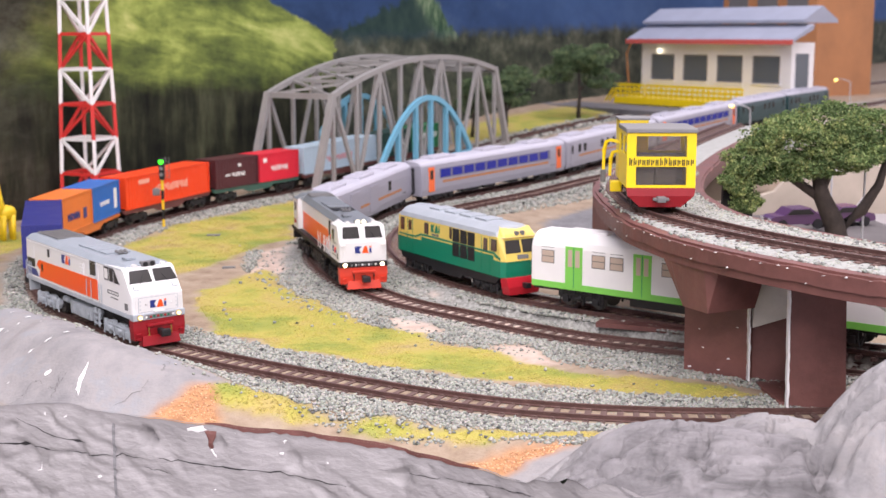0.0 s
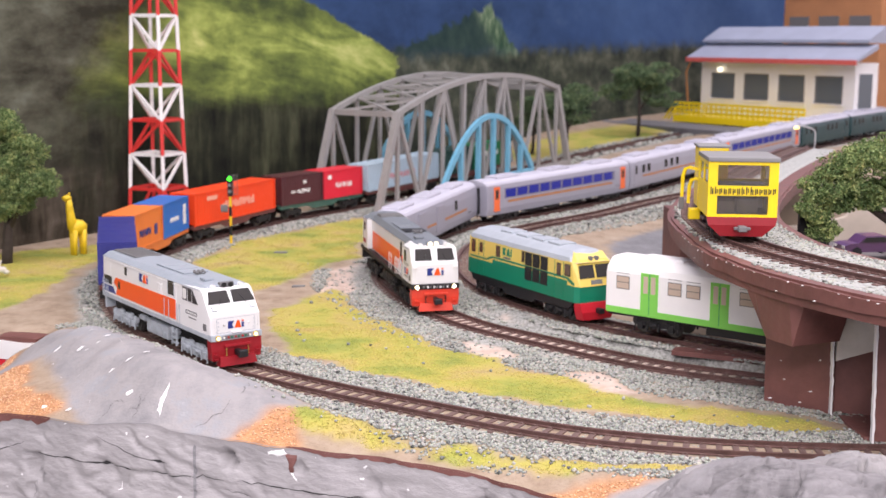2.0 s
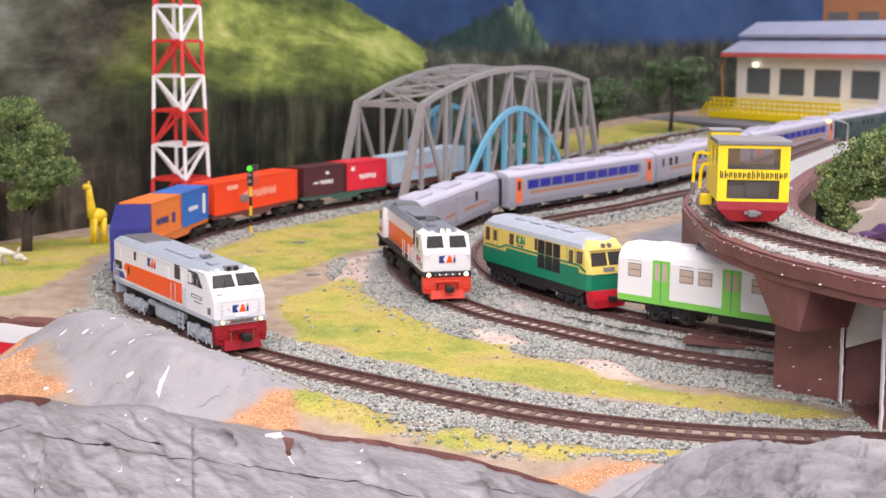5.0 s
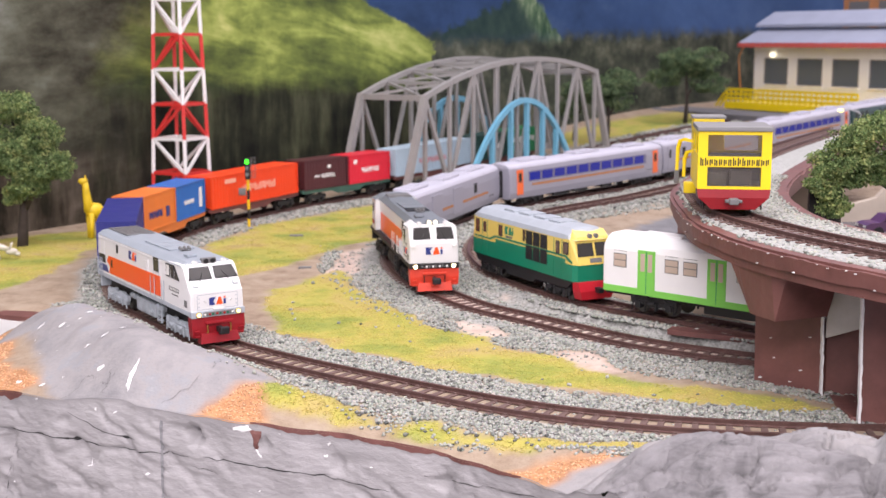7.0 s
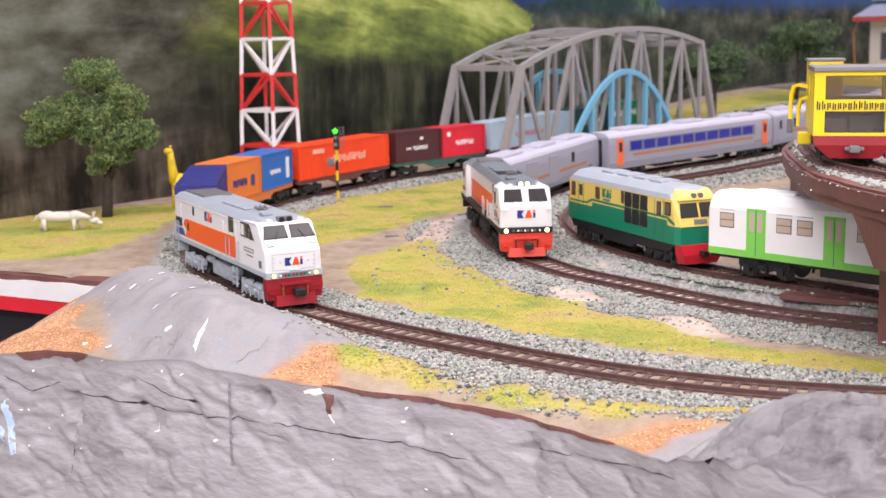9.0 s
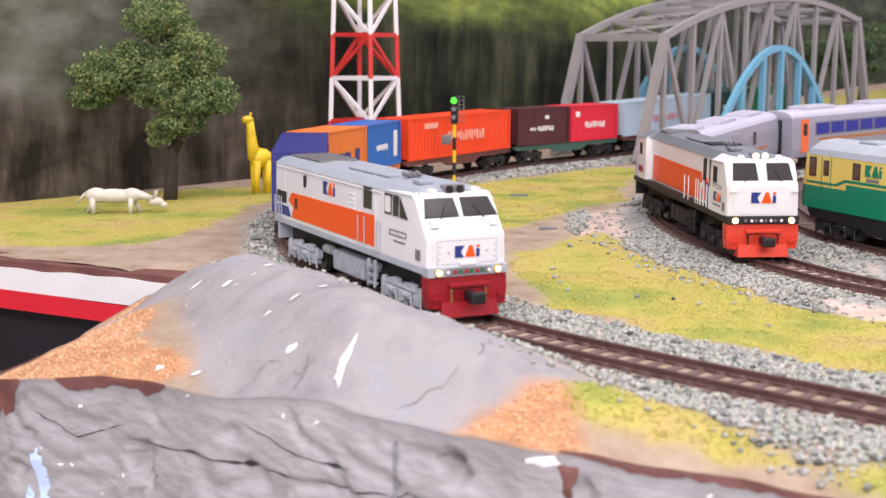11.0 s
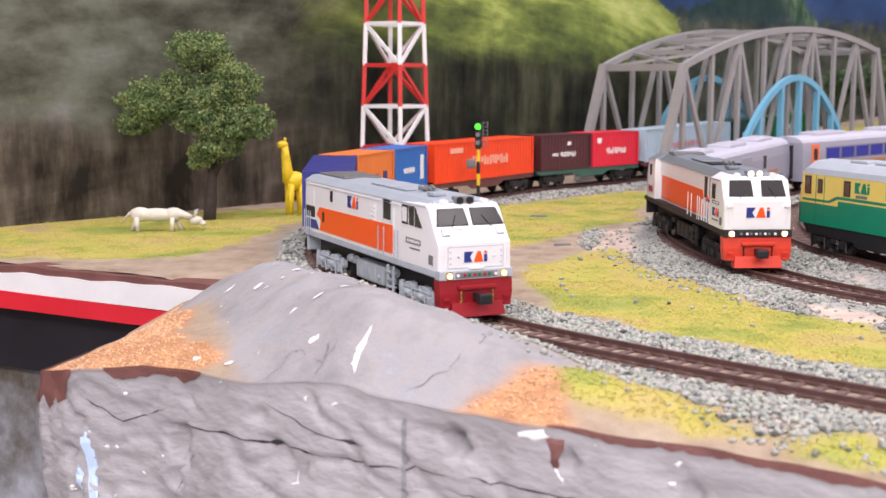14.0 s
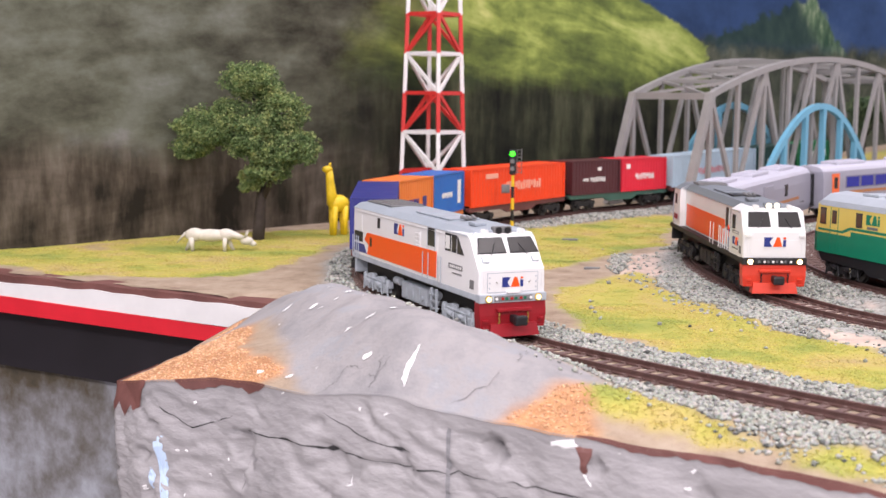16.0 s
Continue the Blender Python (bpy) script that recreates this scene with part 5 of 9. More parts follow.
    loft(bm, [[(0.2, -W, 16.8), (0.2, W, 16.8), (5, W, 16.8), (5, -W, 16.8)], [(-0.4, -W, 11), (-0.4, W, 11), (5, W, 11), (5, -W, 11)],
              [(-0.2, -W + 0.6, 5.0), (-0.2, W - 0.6, 5.0), (5, W - 0.6, 5.0), (5, -W + 0.6, 5.0)]])
    P("pilot", bm, pilot, t)
    bm = B()
    loft(bm, [[(-1.6, -11.5, 7.2), (-1.6, 11.5, 7.2), (3, 11.5, 7.2), (3, -11.5, 7.2)], [(-3.0, -12.2, 1.6), (-3.0, 12.2, 1.6), (3, 12.2, 1.6), (3, -12.2, 1.6)]])
    P("plough", bm, pilot, t)
    bm = B()
    box(bm, -2.4, 0, -8.5, 8.5, 12.6, 14.2, 0.4)
    P("step", bm, pilot, t)
    for s in (-1, 1):
        for zz in (8.2, 5.2):
            bm = B()
            box(bm, -1.6, 0, s * 13.8 - 1.4, s * 13.8 + 1.4, zz, zz + 0.9)
            P("step", bm, pilot, t)
    bm = B()
    box(bm, -7.5, 1, -1.6, 1.6, 7.6, 11.0, 0.6)
    box(bm, -9.5, -6.0, -3.0, 3.0, 7.2, 11.6, 0.9)
    P("coupler", bm, M_BLACK, t)
    for s in (-1, 1):
        bm = B()
        for k in range(5):
            cyl(bm, (-1.2, s * (7.0 + 0.35 * (k % 2)), 12.0 - k * 1.7), (-1.2, s * (7.35 - 0.35 * (k % 2)), 10.6 - k * 1.7), 0.42, 5)
        P("chain", bm, M_BRASS if not narrow else M_BLACK, t)
    for s in (-1, 1):
        # orange band and its marks
        yb = 13.2 if narrow else W
        bm = B()
        if narrow:
            poly_side(bm, s, yb, [(46, 21), (134, 21), (134, 35), (50, 35), (48, 31), (51, 29), (46, 26)])
        else:
            poly_side(bm, s, yb, [(47, 21.5), (138, 21.5), (136, 26.5), (142, 29.0), (138, 33.0), (47, 34.0)])
        P("orange_band", bm, M_ORANGE, t)
        if not narrow:
            bm = B()
            poly_side(bm, s, yb, [(139, 21.5), (157, 21.5), (157, 26.0), (143, 26.0)])
            P("blue_band", bm, M_NAVY, t)
            o, u, v = side_frame(s, W)
            mark(t, Vector(o) + Vector(u) * (84 if s < 0 else -100) + Vector((0, 0, 36.8)), u, v, 5.4)
            for xx in (45.5, 66, 146):
                bm = B()
                on_side(bm, s, W, xx, xx + 0.35, 21.2, 41.5, -0.2, 0.2)
                P("panel_seam", bm, M_WHITE, t)
            bm = B()
            on_side(bm, s, W, 40, 158, 43.4, 43.8, -0.2, 0.3)
            P("panel_seam", bm, M_WHITE, t)
            # louvred panel ahead of the band and a row of rivets under the roof
            for k in range(9):
                bm = B()
                on_side(bm, s, W, 67.5, 72.5, 24.5 + k * 1.9, 25.2 + k * 1.9, -0.2, 0.35)
                P("louvre", bm, M_WHITE if 24.5 + k * 1.9 > 33.8 else M_ORANGE, t)
            bm = B()
            on_side(bm, s, W, 57.6, 58.0, 20.8, 44.8, -0.2, 0.2)
            on_side(bm, s, W, 48.6, 49.0, 20.8, 44.8, -0.2, 0.2)
            P("door_joint", bm, M_UNDERGREY, t)
            for xx in (150.5, 153.5, 156.5, 159):
                bm = B()
                cyl(bm, (xx, s * (W + 0.6), 18), (xx, s * (W + 0.6), 30), 0.3, 5)
                P("handrail", bm, M_UNDERGREY, t, "grey upright handrail")
            bm = B()
            on_side(bm, s, W, 145, 157, 27.2, 32.6, -0.2, 0.3)
            P("side_grille", bm, M_BLACK, t)
            for x0, x1, a0, a1 in ((120, 123, 37.2, 42.4), (131, 134, 26.0, 31.0)):
                bm = B()
                on_side(bm, s, W, x0, x1, a0, a1, -0.2, 0.3)
                P("small_window", bm, M_BLACK, t)
            bm = B()
            on_side(bm, s, W, 49.5, 57, 36.0, 44.6, -0.2, 0.3)
            P("door_window", bm, M_GLASS, t, "dark door window")
        else:
            o, u, v = side_frame(s, W)
            mark(t, Vector(o) + Vector(u) * (9 if s < 0 else -19) + Vector((0, 0, 25.5)), u, v, 4.2)
            mark(t, Vector(o) + Vector(u) * (141 if s < 0 else -150) + Vector((0, 0, 24)), u, v, 3.4, M_RED, M_RED)
            bm = B()
            on_side(bm, s, W * 0.98, 145, 149.5, 34, 40.5, -0.2, 0.3)
            P("small_window", bm, M_BLACK, t)
            bm = B()
            for xx in (137.0, 135.6):
                cyl(bm, (xx, s * (W - 0.4), 19), (xx, s * (W - 0.4), 33), 0.22, 5)
            P("handrail", bm, M_WHITE, t)
            bm = B()
            for k in range(4):
                poly_side(bm, s, 13.3, [(27 + 3.6 * k, 20.5), (29 + 3.6 * k, 20.5), (32 + 3.6 * k, 31), (30 + 3.6 * k, 31)], -0.1, 0.5)
            P("blue_stripes", bm, M_NAVY, t)
            bm = B()
            poly_side(bm, s, 13.3, [(40, 22), (43, 22), (43, 30), (41, 33), (39, 31)], -0.1, 0.45)
            P("orange_flash", bm, M_ORANGE, t)
            for x0, x1 in ((26.5, 31.5), (33, 37.5), (42.5, 46.5)):
                bm = B()
                on_side(bm, s, 13.2, x0, x1, 31.5, 42.5, -0.2, 0.4)
                P("door_window", bm, M_BLACK, t)
            for xx in (27, 31, 35.5, 40):
                bm = B()
                cyl(bm, (xx, s * (W - 0.5), 19), (xx, s * (W - 0.5), 31), 0.4, 6)
                P("handrail", bm, M_WHITE, t)
        # cab side windows
        for pts in ([(15.5, 34.0), (20.5, 34.0), (20.5, 41.5), (15.5, 41.5)],) if narrow else ([(31, 33.6), (37, 33.6), (37, 41.6), (31, 41.6)], [(24.8, 33.6), (29.6, 33.6), (29.6, 41.6), (24.8, 41.6)], [(16.5, 33.4), (23.6, 33.4), (23.6, 41.2)]):
            bm = B()
            pts = [(a_, b_ + up) for a_, b_ in pts]
            poly_side(bm, s, W, pts, -0.2, 0.3)
            w = P("cab_window", bm, M_RUBBER, t)
            c = Vector((sum(p[0] for p in pts) / len(pts), sum(p[1] for p in pts) / len(pts)))
            bm = B()
            poly_side(bm, s, W, [tuple(c + (Vector(p) - c) * 0.78) for p in pts], 0.0, 0.4)
            P("glass", bm, M_LENS if pts[0][0] == 31 else M_GLASS, w)
        x_pl = 9 if narrow else 18
        bm = B()
        on_side(bm, s, W, x_pl, x_pl + 15 - 4 * narrow, 28.4 + 3.2 * narrow, 30.8 + 2.4 * narrow, -0.2, 0.2)
        pl = P("number_plate", bm, M_PLATE, t, "small dark plate with an unreadable number")
        bm = B()
        for k in range(6):
            on_side(bm, s, W, x_pl + 1 + k * (1.5 if narrow else 2.2), x_pl + (2 if narrow else 2.4) + k * (1.5 if narrow else 2.2), 29.0 + 3 * narrow, 30.2 + 2.6 * narrow, 0.1, 0.3)
        P("lettering", bm, M_LENS, pl)
        bm = B()
        on_side(bm, s, W, x_pl + 1, x_pl + 11, 26.2 - 3 * narrow, 26.9 - 3 * narrow, -0.2, 0.2)
        P("lettering", bm, M_PLATE, t)
        bm = B()
        on_side(bm, s, W, 6 - 2 * narrow, 10 - 3 * narrow, 22.0, 26.0, -0.2, 0.25)
        P("vent", bm, M_PLATE, t)
        for xx in (40.5, 44, 55.5, 62):
            bm = B()
            cyl(bm, (xx, s * (W + 0.7), 20.0), (xx, s * (W + 0.7), 32.5), 0.25, 5)
            P("handrail", bm, M_UNDERGREY if not narrow else M_WHITE, t)
        # ladder between the bogies
        bm = B()
        for xx in (47, 53):
            box(bm, xx - 0.4, xx + 0.4, s * W - 0.8, s * W + 0.3, 5, 16)
        for zz in (6.2, 9.4, 12.6):
            box(bm, 46.5, 53.5, s * W - 1.6, s * W + 0.4, zz, zz + 0.7)
        P("ladder", bm, under, t)
    # tank and bogies
    bm = B()
    box(bm, 64, 96, -14.2, 14.2, 4.4, 13.2, 1.2)
    for s in (-1, 1):
        for xx in (72, 80, 88):
            box(bm, xx, xx + 0.6, s * 14.2 - 0.3, s * 14.2 + 0.3, 5.4, 12.4)
        cyl(bm, (68, s * 14.4, 8), (68, s * 15.0, 8), 1.2, 10)
    P("fuel_tank", bm, under, t)
    bm = B()
    box(bm, 6, LEN - 4, -9.5, 9.5, 8.5, 17.3)
    P("underframe", bm, M_DARK, t, "dark underframe between the bogies")
    bm = B()
    for s in (-1, 1):
        for xa, rr_ in ((54, 2.2), (101, 2.0)):
            bm = B()
            cyl(bm, (xa, s * 12, 11.5), (xa + 7, s * 12, 11.5), rr_, 12)
            P("air_tank", bm, under, t)
    bogie(t, 27, 3, 13.2, 5.4, under, 13.0)
    bogie(t, 131, 3, 13.2, 5.4, under, 13.0)
    bm = B()
    box(bm, LEN, LEN + 5, -2, 2, 7.5, 11, 0.6)
    P("coupler", bm, M_BLACK, t)
    bm = B()
    box(bm, LEN - 2, LEN, -W + 1, W - 1, 9, 17.4, 0.5)
    P("rear_pilot", bm, under, t)
    return t


fa = TRACK_A.near(-0.1045, 0.7295)
loco_white(TRACK_A.pose_between(fa, fa + 0.163), "white diesel locomotive with orange band and grey bogies", M_UNDERGREY, M_RED, False, M_ROOFGREY, False)
fb = TRACK_B.near(0.019, 0.869)
loco_white(TRACK_B.pose_between(fb, fb + 0.178) @ Matrix.Diagonal((1.09, 1, 1, 1)), "white diesel locomotive with orange hood and bright lamps", M_DARK, M_ORED, True, M_ROOFDK, True)


# ---- container train ----
M_KBLUE = mat("container_navy", (0.025, 0.03, 0.19), 0.45, vary=0.12, scale=60)
M_KORANGE = mat("container_orange", (0.72, 0.19, 0.035), 0.5, vary=0.08, scale=60)
M_KAZURE = mat("container_azure", (0.02, 0.14, 0.48), 0.45, vary=0.08, scale=60)
M_KSCARLET = mat("container_scarlet", (0.82, 0.06, 0.01), 0.45, vary=0.06, scale=60)
M_KMAROON = mat("container_maroon", (0.075, 0.018, 0.022), 0.5, vary=0.12, scale=60)
M_KRED = mat("container_red", (0.68, 0.02, 0.045), 0.45, vary=0.06, scale=60)
M_KPALE = mat("container_pale_blue", (0.46, 0.60, 0.70), 0.5, vary=0.06, scale=60)
M_KGREEN = mat("container_green", (0.01, 0.18, 0.06), 0.5, vary=0.1, scale=60)
M_KDKGREEN = mat("container_dark_green", (0.012, 0.055, 0.045), 0.5, vary=0.1, scale=60)
M_PRINT = mat("white_print", (0.78, 0.78, 0.76), 0.6)
M_FADEDRED = mat("faded_red_print", (0.62, 0.26, 0.28), 0.6)
M_PINKPRINT = mat("pink_print", (0.84, 0.40, 0.30), 0.6)
M_WAGON = mat("wagon_frame", (0.14, 0.045, 0.04), 0.6, vary=0.2, scale=100)
M_WAGONG = mat("green_wagon_frame", (0.05, 0.12, 0.09), 0.6, vary=0.2, scale=100)


def container(m, x0, length, material, label, prints, ink=None):
    """A shipping container with corner posts, rails and shallow corrugation; prints are bars on its sides."""
    t = thing("container", label, "container", m @ Matrix.Translation((x0 / 1000, 0, 0.0152)), group="containers on the train")
    W, H = 14.0, 30.5
    bm = B()
    n = int(length / 4.4)
    out = []
    pitch = (length - 4) / n
    for s, rng_ in ((-1, range(n)), (1, range(n - 1, -1, -1))):
        for k in rng_:
            a = 2 + k * pitch
            q = [(a, 0.0), (a + pitch * 0.3, 0.0), (a + pitch * 0.5, 0.45), (a + pitch * 0.8, 0.45)]
            for px_, dep in (q if s < 0 else reversed(q)):
                out.append((px_, s * (W - 0.5 - dep + 0.2)))
    loft(bm, [[(a, b, 1.2) for a, b in out], [(a, b, H - 0.8) for a, b in out]])
    P("shell", bm, material, t)
    bm = B()
    for xx in (0, length - 2):
        for s in (-1, 1):
            box(bm, xx, xx + 2, s * W - (2 if s > 0 else 0), s * W + (2 if s < 0 else 0), 0, H, 0.15)
    for s in (-1, 1):
        y0, y1 = (W - 1.0, W) if s > 0 else (-W, -W + 1.0)
        box(bm, 2, length - 2, y0, y1, 0, 1.6)
        box(bm, 2, length - 2, y0, y1, H - 1.2, H)
    P("corner_frame", bm, material, t)
    bm = B()
    box(bm, 0.4, length - 0.4, -W + 0.4, W - 0.4, H - 0.9, H - 0.2)
    P("roof", bm, material, t)
    for xx, d in ((0.2, -1), (length - 0.2, 1)):
        for y0, y1 in ((-W + 1.6, -0.2), (0.2, W - 1.6)):
            bm = B()
            box(bm, min(xx, xx + d * -0.6), max(xx, xx + d * -0.6), y0, y1, 1.2, H - 1)
            dr = P("door", bm, material, t)
            for q in (0.3, 0.7):
                bm = B()
                yy = y0 + (y1 - y0) * q
                cyl(bm, (xx + d * 0.3, yy, 2), (xx + d * 0.3, yy, H - 2), 0.35, 5)
                P("lock_rod", bm, material, dr)
    if prints:
        for s in (-1, 1):
            bm = B()
            for (a, b, c, d) in prints:
                on_side(bm, s, W - 0.2, a if s > 0 else length - b, b if s > 0 else length - a, c, d, -0.3, 0.12)
            P("print", bm, ink or M_PRINT, t, "block of unreadable print")
    return t


def flat_wagon(line, s0, length, frame_mat):
    m = line.pose_between(s0, s0 + length / 1000)
    t = thing("flat_wagon", "low container flat wagon on two bogies", "wagon", m, group="container wagons")
    bm = B()
    for s in (-1, 1):
        poly_side(bm, s, 12.5, [(1, 15), (length - 1, 15), (length - 1, 11.5), (length * 0.68, 11.5), (length * 0.62, 8), (length * 0.38, 8), (length * 0.32, 11.5), (1, 11.5)], -1.2, 0.6)
    box(bm, 0, length, -12, 12, 12.4, 15.0, 0.2)
    P("frame", bm, frame_mat, t)
    for xx in (22, length - 22):
        bogie(t, xx, 2, 19, 5.2, M_DARK, 11.5, False)
    for xx, d in ((0, -1), (length, 1)):
        bm = B()
        box(bm, min(xx, xx + d * 4), max(xx, xx + d * 4), -1.5, 1.5, 8, 11, 0.5)
        P("coupler", bm, M_BLACK, t)
    for xx in (-0.8, length + 0.2):
        for s in (-1, 1):
            bm = B()
            cyl(bm, (xx, s * 9, 13.5), (xx + 0.6, s * 9, 13.5), 1.4, 10)
            P("buffer", bm, M_DARK, t)
    return m


def bars_word(x0, n, w, gap, z0, z1):
    """A word as upright strokes, two to a letter, some of them shorter."""
    out = []
    for k in range(n):
        a = x0 + k * (w + gap)
        out.append((a, a + w * 0.36, z0, z1))
        out.append((a + w * 0.56, a + w * 0.92, z0 + (z1 - z0) * (0.0, 0.3, 0.12)[k % 3], z1 - (z1 - z0) * (0.25, 0.0, 0.1)[(k * 2) % 3]))
    return out


s0 = TRACK_A.near(-0.211, 0.895)
m = flat_wagon(TRACK_A, s0, 135, M_WAGON)
container(m, 2, 131, M_KBLUE, "dark navy forty-foot container on a flat wagon", [])
s0 += 0.138
m = flat_wagon(TRACK_A, s0, 142, M_KORANGE)
container(m, 2, 68, M_KORANGE, "orange twenty-foot container with dark print", bars_word(30, 9, 2.4, 0.7, 10, 16) + [(14, 21, 8, 17)], M_NAVY)
container(m, 72, 68, M_KAZURE, "bright blue twenty-foot container with white print", bars_word(28, 8, 2.2, 0.7, 12, 16) + [(8, 15, 6, 24)])
s0 += 0.149
m = flat_wagon(TRACK_A, s0, 146, M_WAGON)
container(m, 2, 142, M_KSCARLET, "scarlet forty-foot container with pale lettering", bars_word(40, 7, 7.0, 1.0, 11, 18.5) + [(104, 121, 22, 26)], M_PINKPRINT)
s0 += 0.155
m = flat_wagon(TRACK_A, s0, 144, M_WAGONG)
container(m, 2, 69, M_KMAROON, "dark maroon container with white lettering", bars_word(22, 5, 3.6, 0.8, 11, 15.5) + bars_word(46, 4, 1.5, 0.5, 12, 14.5) + [(28, 33, 21, 24)])
container(m, 73, 69, M_KRED, "bright red container with white lettering", bars_word(20, 5, 5.0, 1.0, 11, 16.5) + [(56, 62, 21, 25.5)])
s0 += 0.151
m = flat_wagon(TRACK_A, s0, 146, M_WAGON)
container(m, 2, 142, M_KPALE, "pale blue forty-foot container with red lettering", bars_word(50, 8, 5.2, 1.2, 10, 16.5), M_FADEDRED)
s0 += 0.152
m = flat_wagon(TRACK_A, s0, 138, M_WAGON)
container(m, 2, 66, M_KDKGREEN, "dark green container with pale lettering", bars_word(16, 8, 3.8, 1.0, 12, 18))
container(m, 70, 66, M_KGREEN, "green container with pale lettering", bars_word(8, 9, 4.2, 1.0, 14, 21))


# ---- passenger train ----
M_SILVER = mat("coach_silver", (0.36, 0.36, 0.42), 0.38, 0.15, vary=0.05, scale=60)
M_COACHROOF = mat("coach_roof_white", (0.47, 0.47, 0.54), 0.5, vary=0.06, scale=60)
M_BLUEWIN = mat("blue_window", (0.02, 0.03, 0.30), 0.15)
M_WINBAND = mat("window_band_grey", (0.16, 0.16, 0.24), 0.4)
M_STRIPE = mat("tan_stripe", (0.45, 0.19, 0.06), 0.5)
M_CDOOR = mat("coach_orange_door", (0.85, 0.17, 0.05), 0.45)
M_COACHGREEN = mat("coach_dark_green", (0.01, 0.05, 0.055), 0.35, vary=0.08, scale=60)


def coach(line, s0, length, label, style, body=None, roof=None):
    t = thing("passenger_coach", label, "coach", line.pose_between(s0, s0 + length / 1000), group="coaches of the silver train")
    body, roof = body or M_SILVER, roof or M_COACHROOF
    W = 15.6
    bm = B()
    sec = [(-W + 1.2, 8), (W - 1.2, 8), (W, 14), (W, 31), (W - 0.8, 38), (-W + 0.8, 38), (-W, 31), (-W, 14)]
    loft(bm, [[(x, a * f, b) for a, b in sec] for x, f in ((0, 0.96), (1.2, 1.0), (length - 1.2, 1.0), (length, 0.96))])
    P("body", bm, body, t)
    bm = B()
    rsec = [(-W + 0.7, 37.6), (W - 0.7, 37.6), (W - 2.2, 40.2), (W - 6.5, 42.2), (0, 43.0), (-W + 6.5, 42.2), (-W + 2.2, 40.2)]
    loft(bm, [[(x, a * f, 37.6 + (b - 37.6) * f) for a, b in rsec] for x, f in ((0.2, 0.93), (2.5, 1.0), (length - 2.5, 1.0), (length - 0.2, 0.93))])
    P("roof", bm, roof, t, smooth=False)
    for k, xx in enumerate((24, length / 2 - 16, length - 62)):
        bm = B()
        box(bm, xx, xx + 38, -8.5, 8.5, 41.4, 44.8, 1.2)
        for j in range(4):
            box(bm, xx + 4 + j * 8, xx + 10 + j * 8, -6, 6, 44.7, 45.3, 0.2)
        P("roof_unit", bm, roof, t, "ribbed roof air-conditioning unit")
    for s in (-1, 1):
        if style in ("seats", "half"):
            n0, n1 = (0, 10)
            bm = B()
            on_side(bm, s, W, 27, length - 30, 23.5, 33.5, -0.6, 0.12)
            band = P("window_band", bm, M_WINBAND, t)
            w = (length - 60) / 10
            for k in range(n0, n1):
                bm = B()
                on_side(bm, s, W, 28.6 + k * w, 28 + (k + 1) * w - 2.8, 24.4, 32.4, -0.2, 0.28)
                P("window", bm, M_BLUEWIN, band, "deep blue tinted window")
        else:
            for xx in ((30, 44, 90, 106, 122) if style == "plain" else (16, 152)):
                if xx > length - 14:
                    continue
                bm = B()
                on_side(bm, s, W, xx, xx + 7, 24, 33, -0.5, 0.2)
                P("window", bm, M_GLASS, t)
        if style == "van":
            for xx in (52, 100):
                bm = B()
                on_side(bm, s, W, xx, xx + 22, 12, 35, -0.2, 0.5)
                P("sliding_door", bm, body, t)
        if style != "van":
            for xx in (10, length - 18):
                bm = B()
                on_side(bm, s, W, xx, xx + 9, 11.5, 36, -0.5, 0.25)
                d = P("door", bm, M_CDOOR, t, "orange coach door") if style == "seats" else P("door", bm, body, t)
                bm = B()
                on_side(bm, s, W, xx + 2.4, xx + 6.6, 24, 33, -0.2, 0.45)
                P("glass", bm, M_GLASS, d)
        bm = B()
        on_side(bm, s, W, 32, length - 34, 19.0, 21.2, -0.2, 0.15)
        P("tan_stripe", bm, M_STRIPE if body is M_SILVER else M_COACHGREEN, t)
        bm = B()
        for k in range(5):
            on_side(bm, s, W, length - 30 + k * 2.4, length - 28.6 + k * 2.4, 15.2, 16.6, -0.2, 0.12)
        P("lettering", bm, M_PLATE, t)
    for xx, ww in ((70, 26), (104, 20), (length - 100, 16)):
        bm = B()
        box(bm, xx, xx + ww, -11, 11, 4.5, 9, 0.6)
        P("underframe_box", bm, M_DARK, t)
    for xx in (34, length - 34):
        bogie(t, xx, 2, 23, 5.0, M_DARK, 12.5, True)
    for xx in (-3.4, length - 0.4):
        bm = B()
        box(bm, xx, xx + 3.8, -5.5, 5.5, 10, 36, 0.5)
        P("gangway", bm, M_BLACK, t, "black rubber gangway")
    return t


s2 = TRACK_B.near(0.060, 1.252) + 0.005
coach(TRACK_B, fb + 0.184, (s2 - 0.006 - fb - 0.184) * 1000, "silver generator van with sliding side doors", "van")
s = s2
for style, L_, lab in (("seats", 249, "silver coach with blue windows and orange doors"), ("plain", 259, "silver coach with few windows and plain doors"), ("seats", 257, "silver coach with blue windows and tan stripe")):
    coach(TRACK_B, s, L_, lab, style)
    s += (L_ + 6) / 1000
for _ in range(2):
    coach(TRACK_B, s, 178, "dark green coach with pale roof", "plain", M_COACHGREEN, M_COACHROOF)
    s += 0.183


# ---- green and yellow locomotive ----
M_GYELLOW = mat("cream_yellow_paint", (0.72, 0.56, 0.13), 0.38, vary=0.05, scale=80)
M_GGREEN = mat("bottle_green_paint", (0.005, 0.20, 0.11), 0.38, vary=0.08, scale=80)


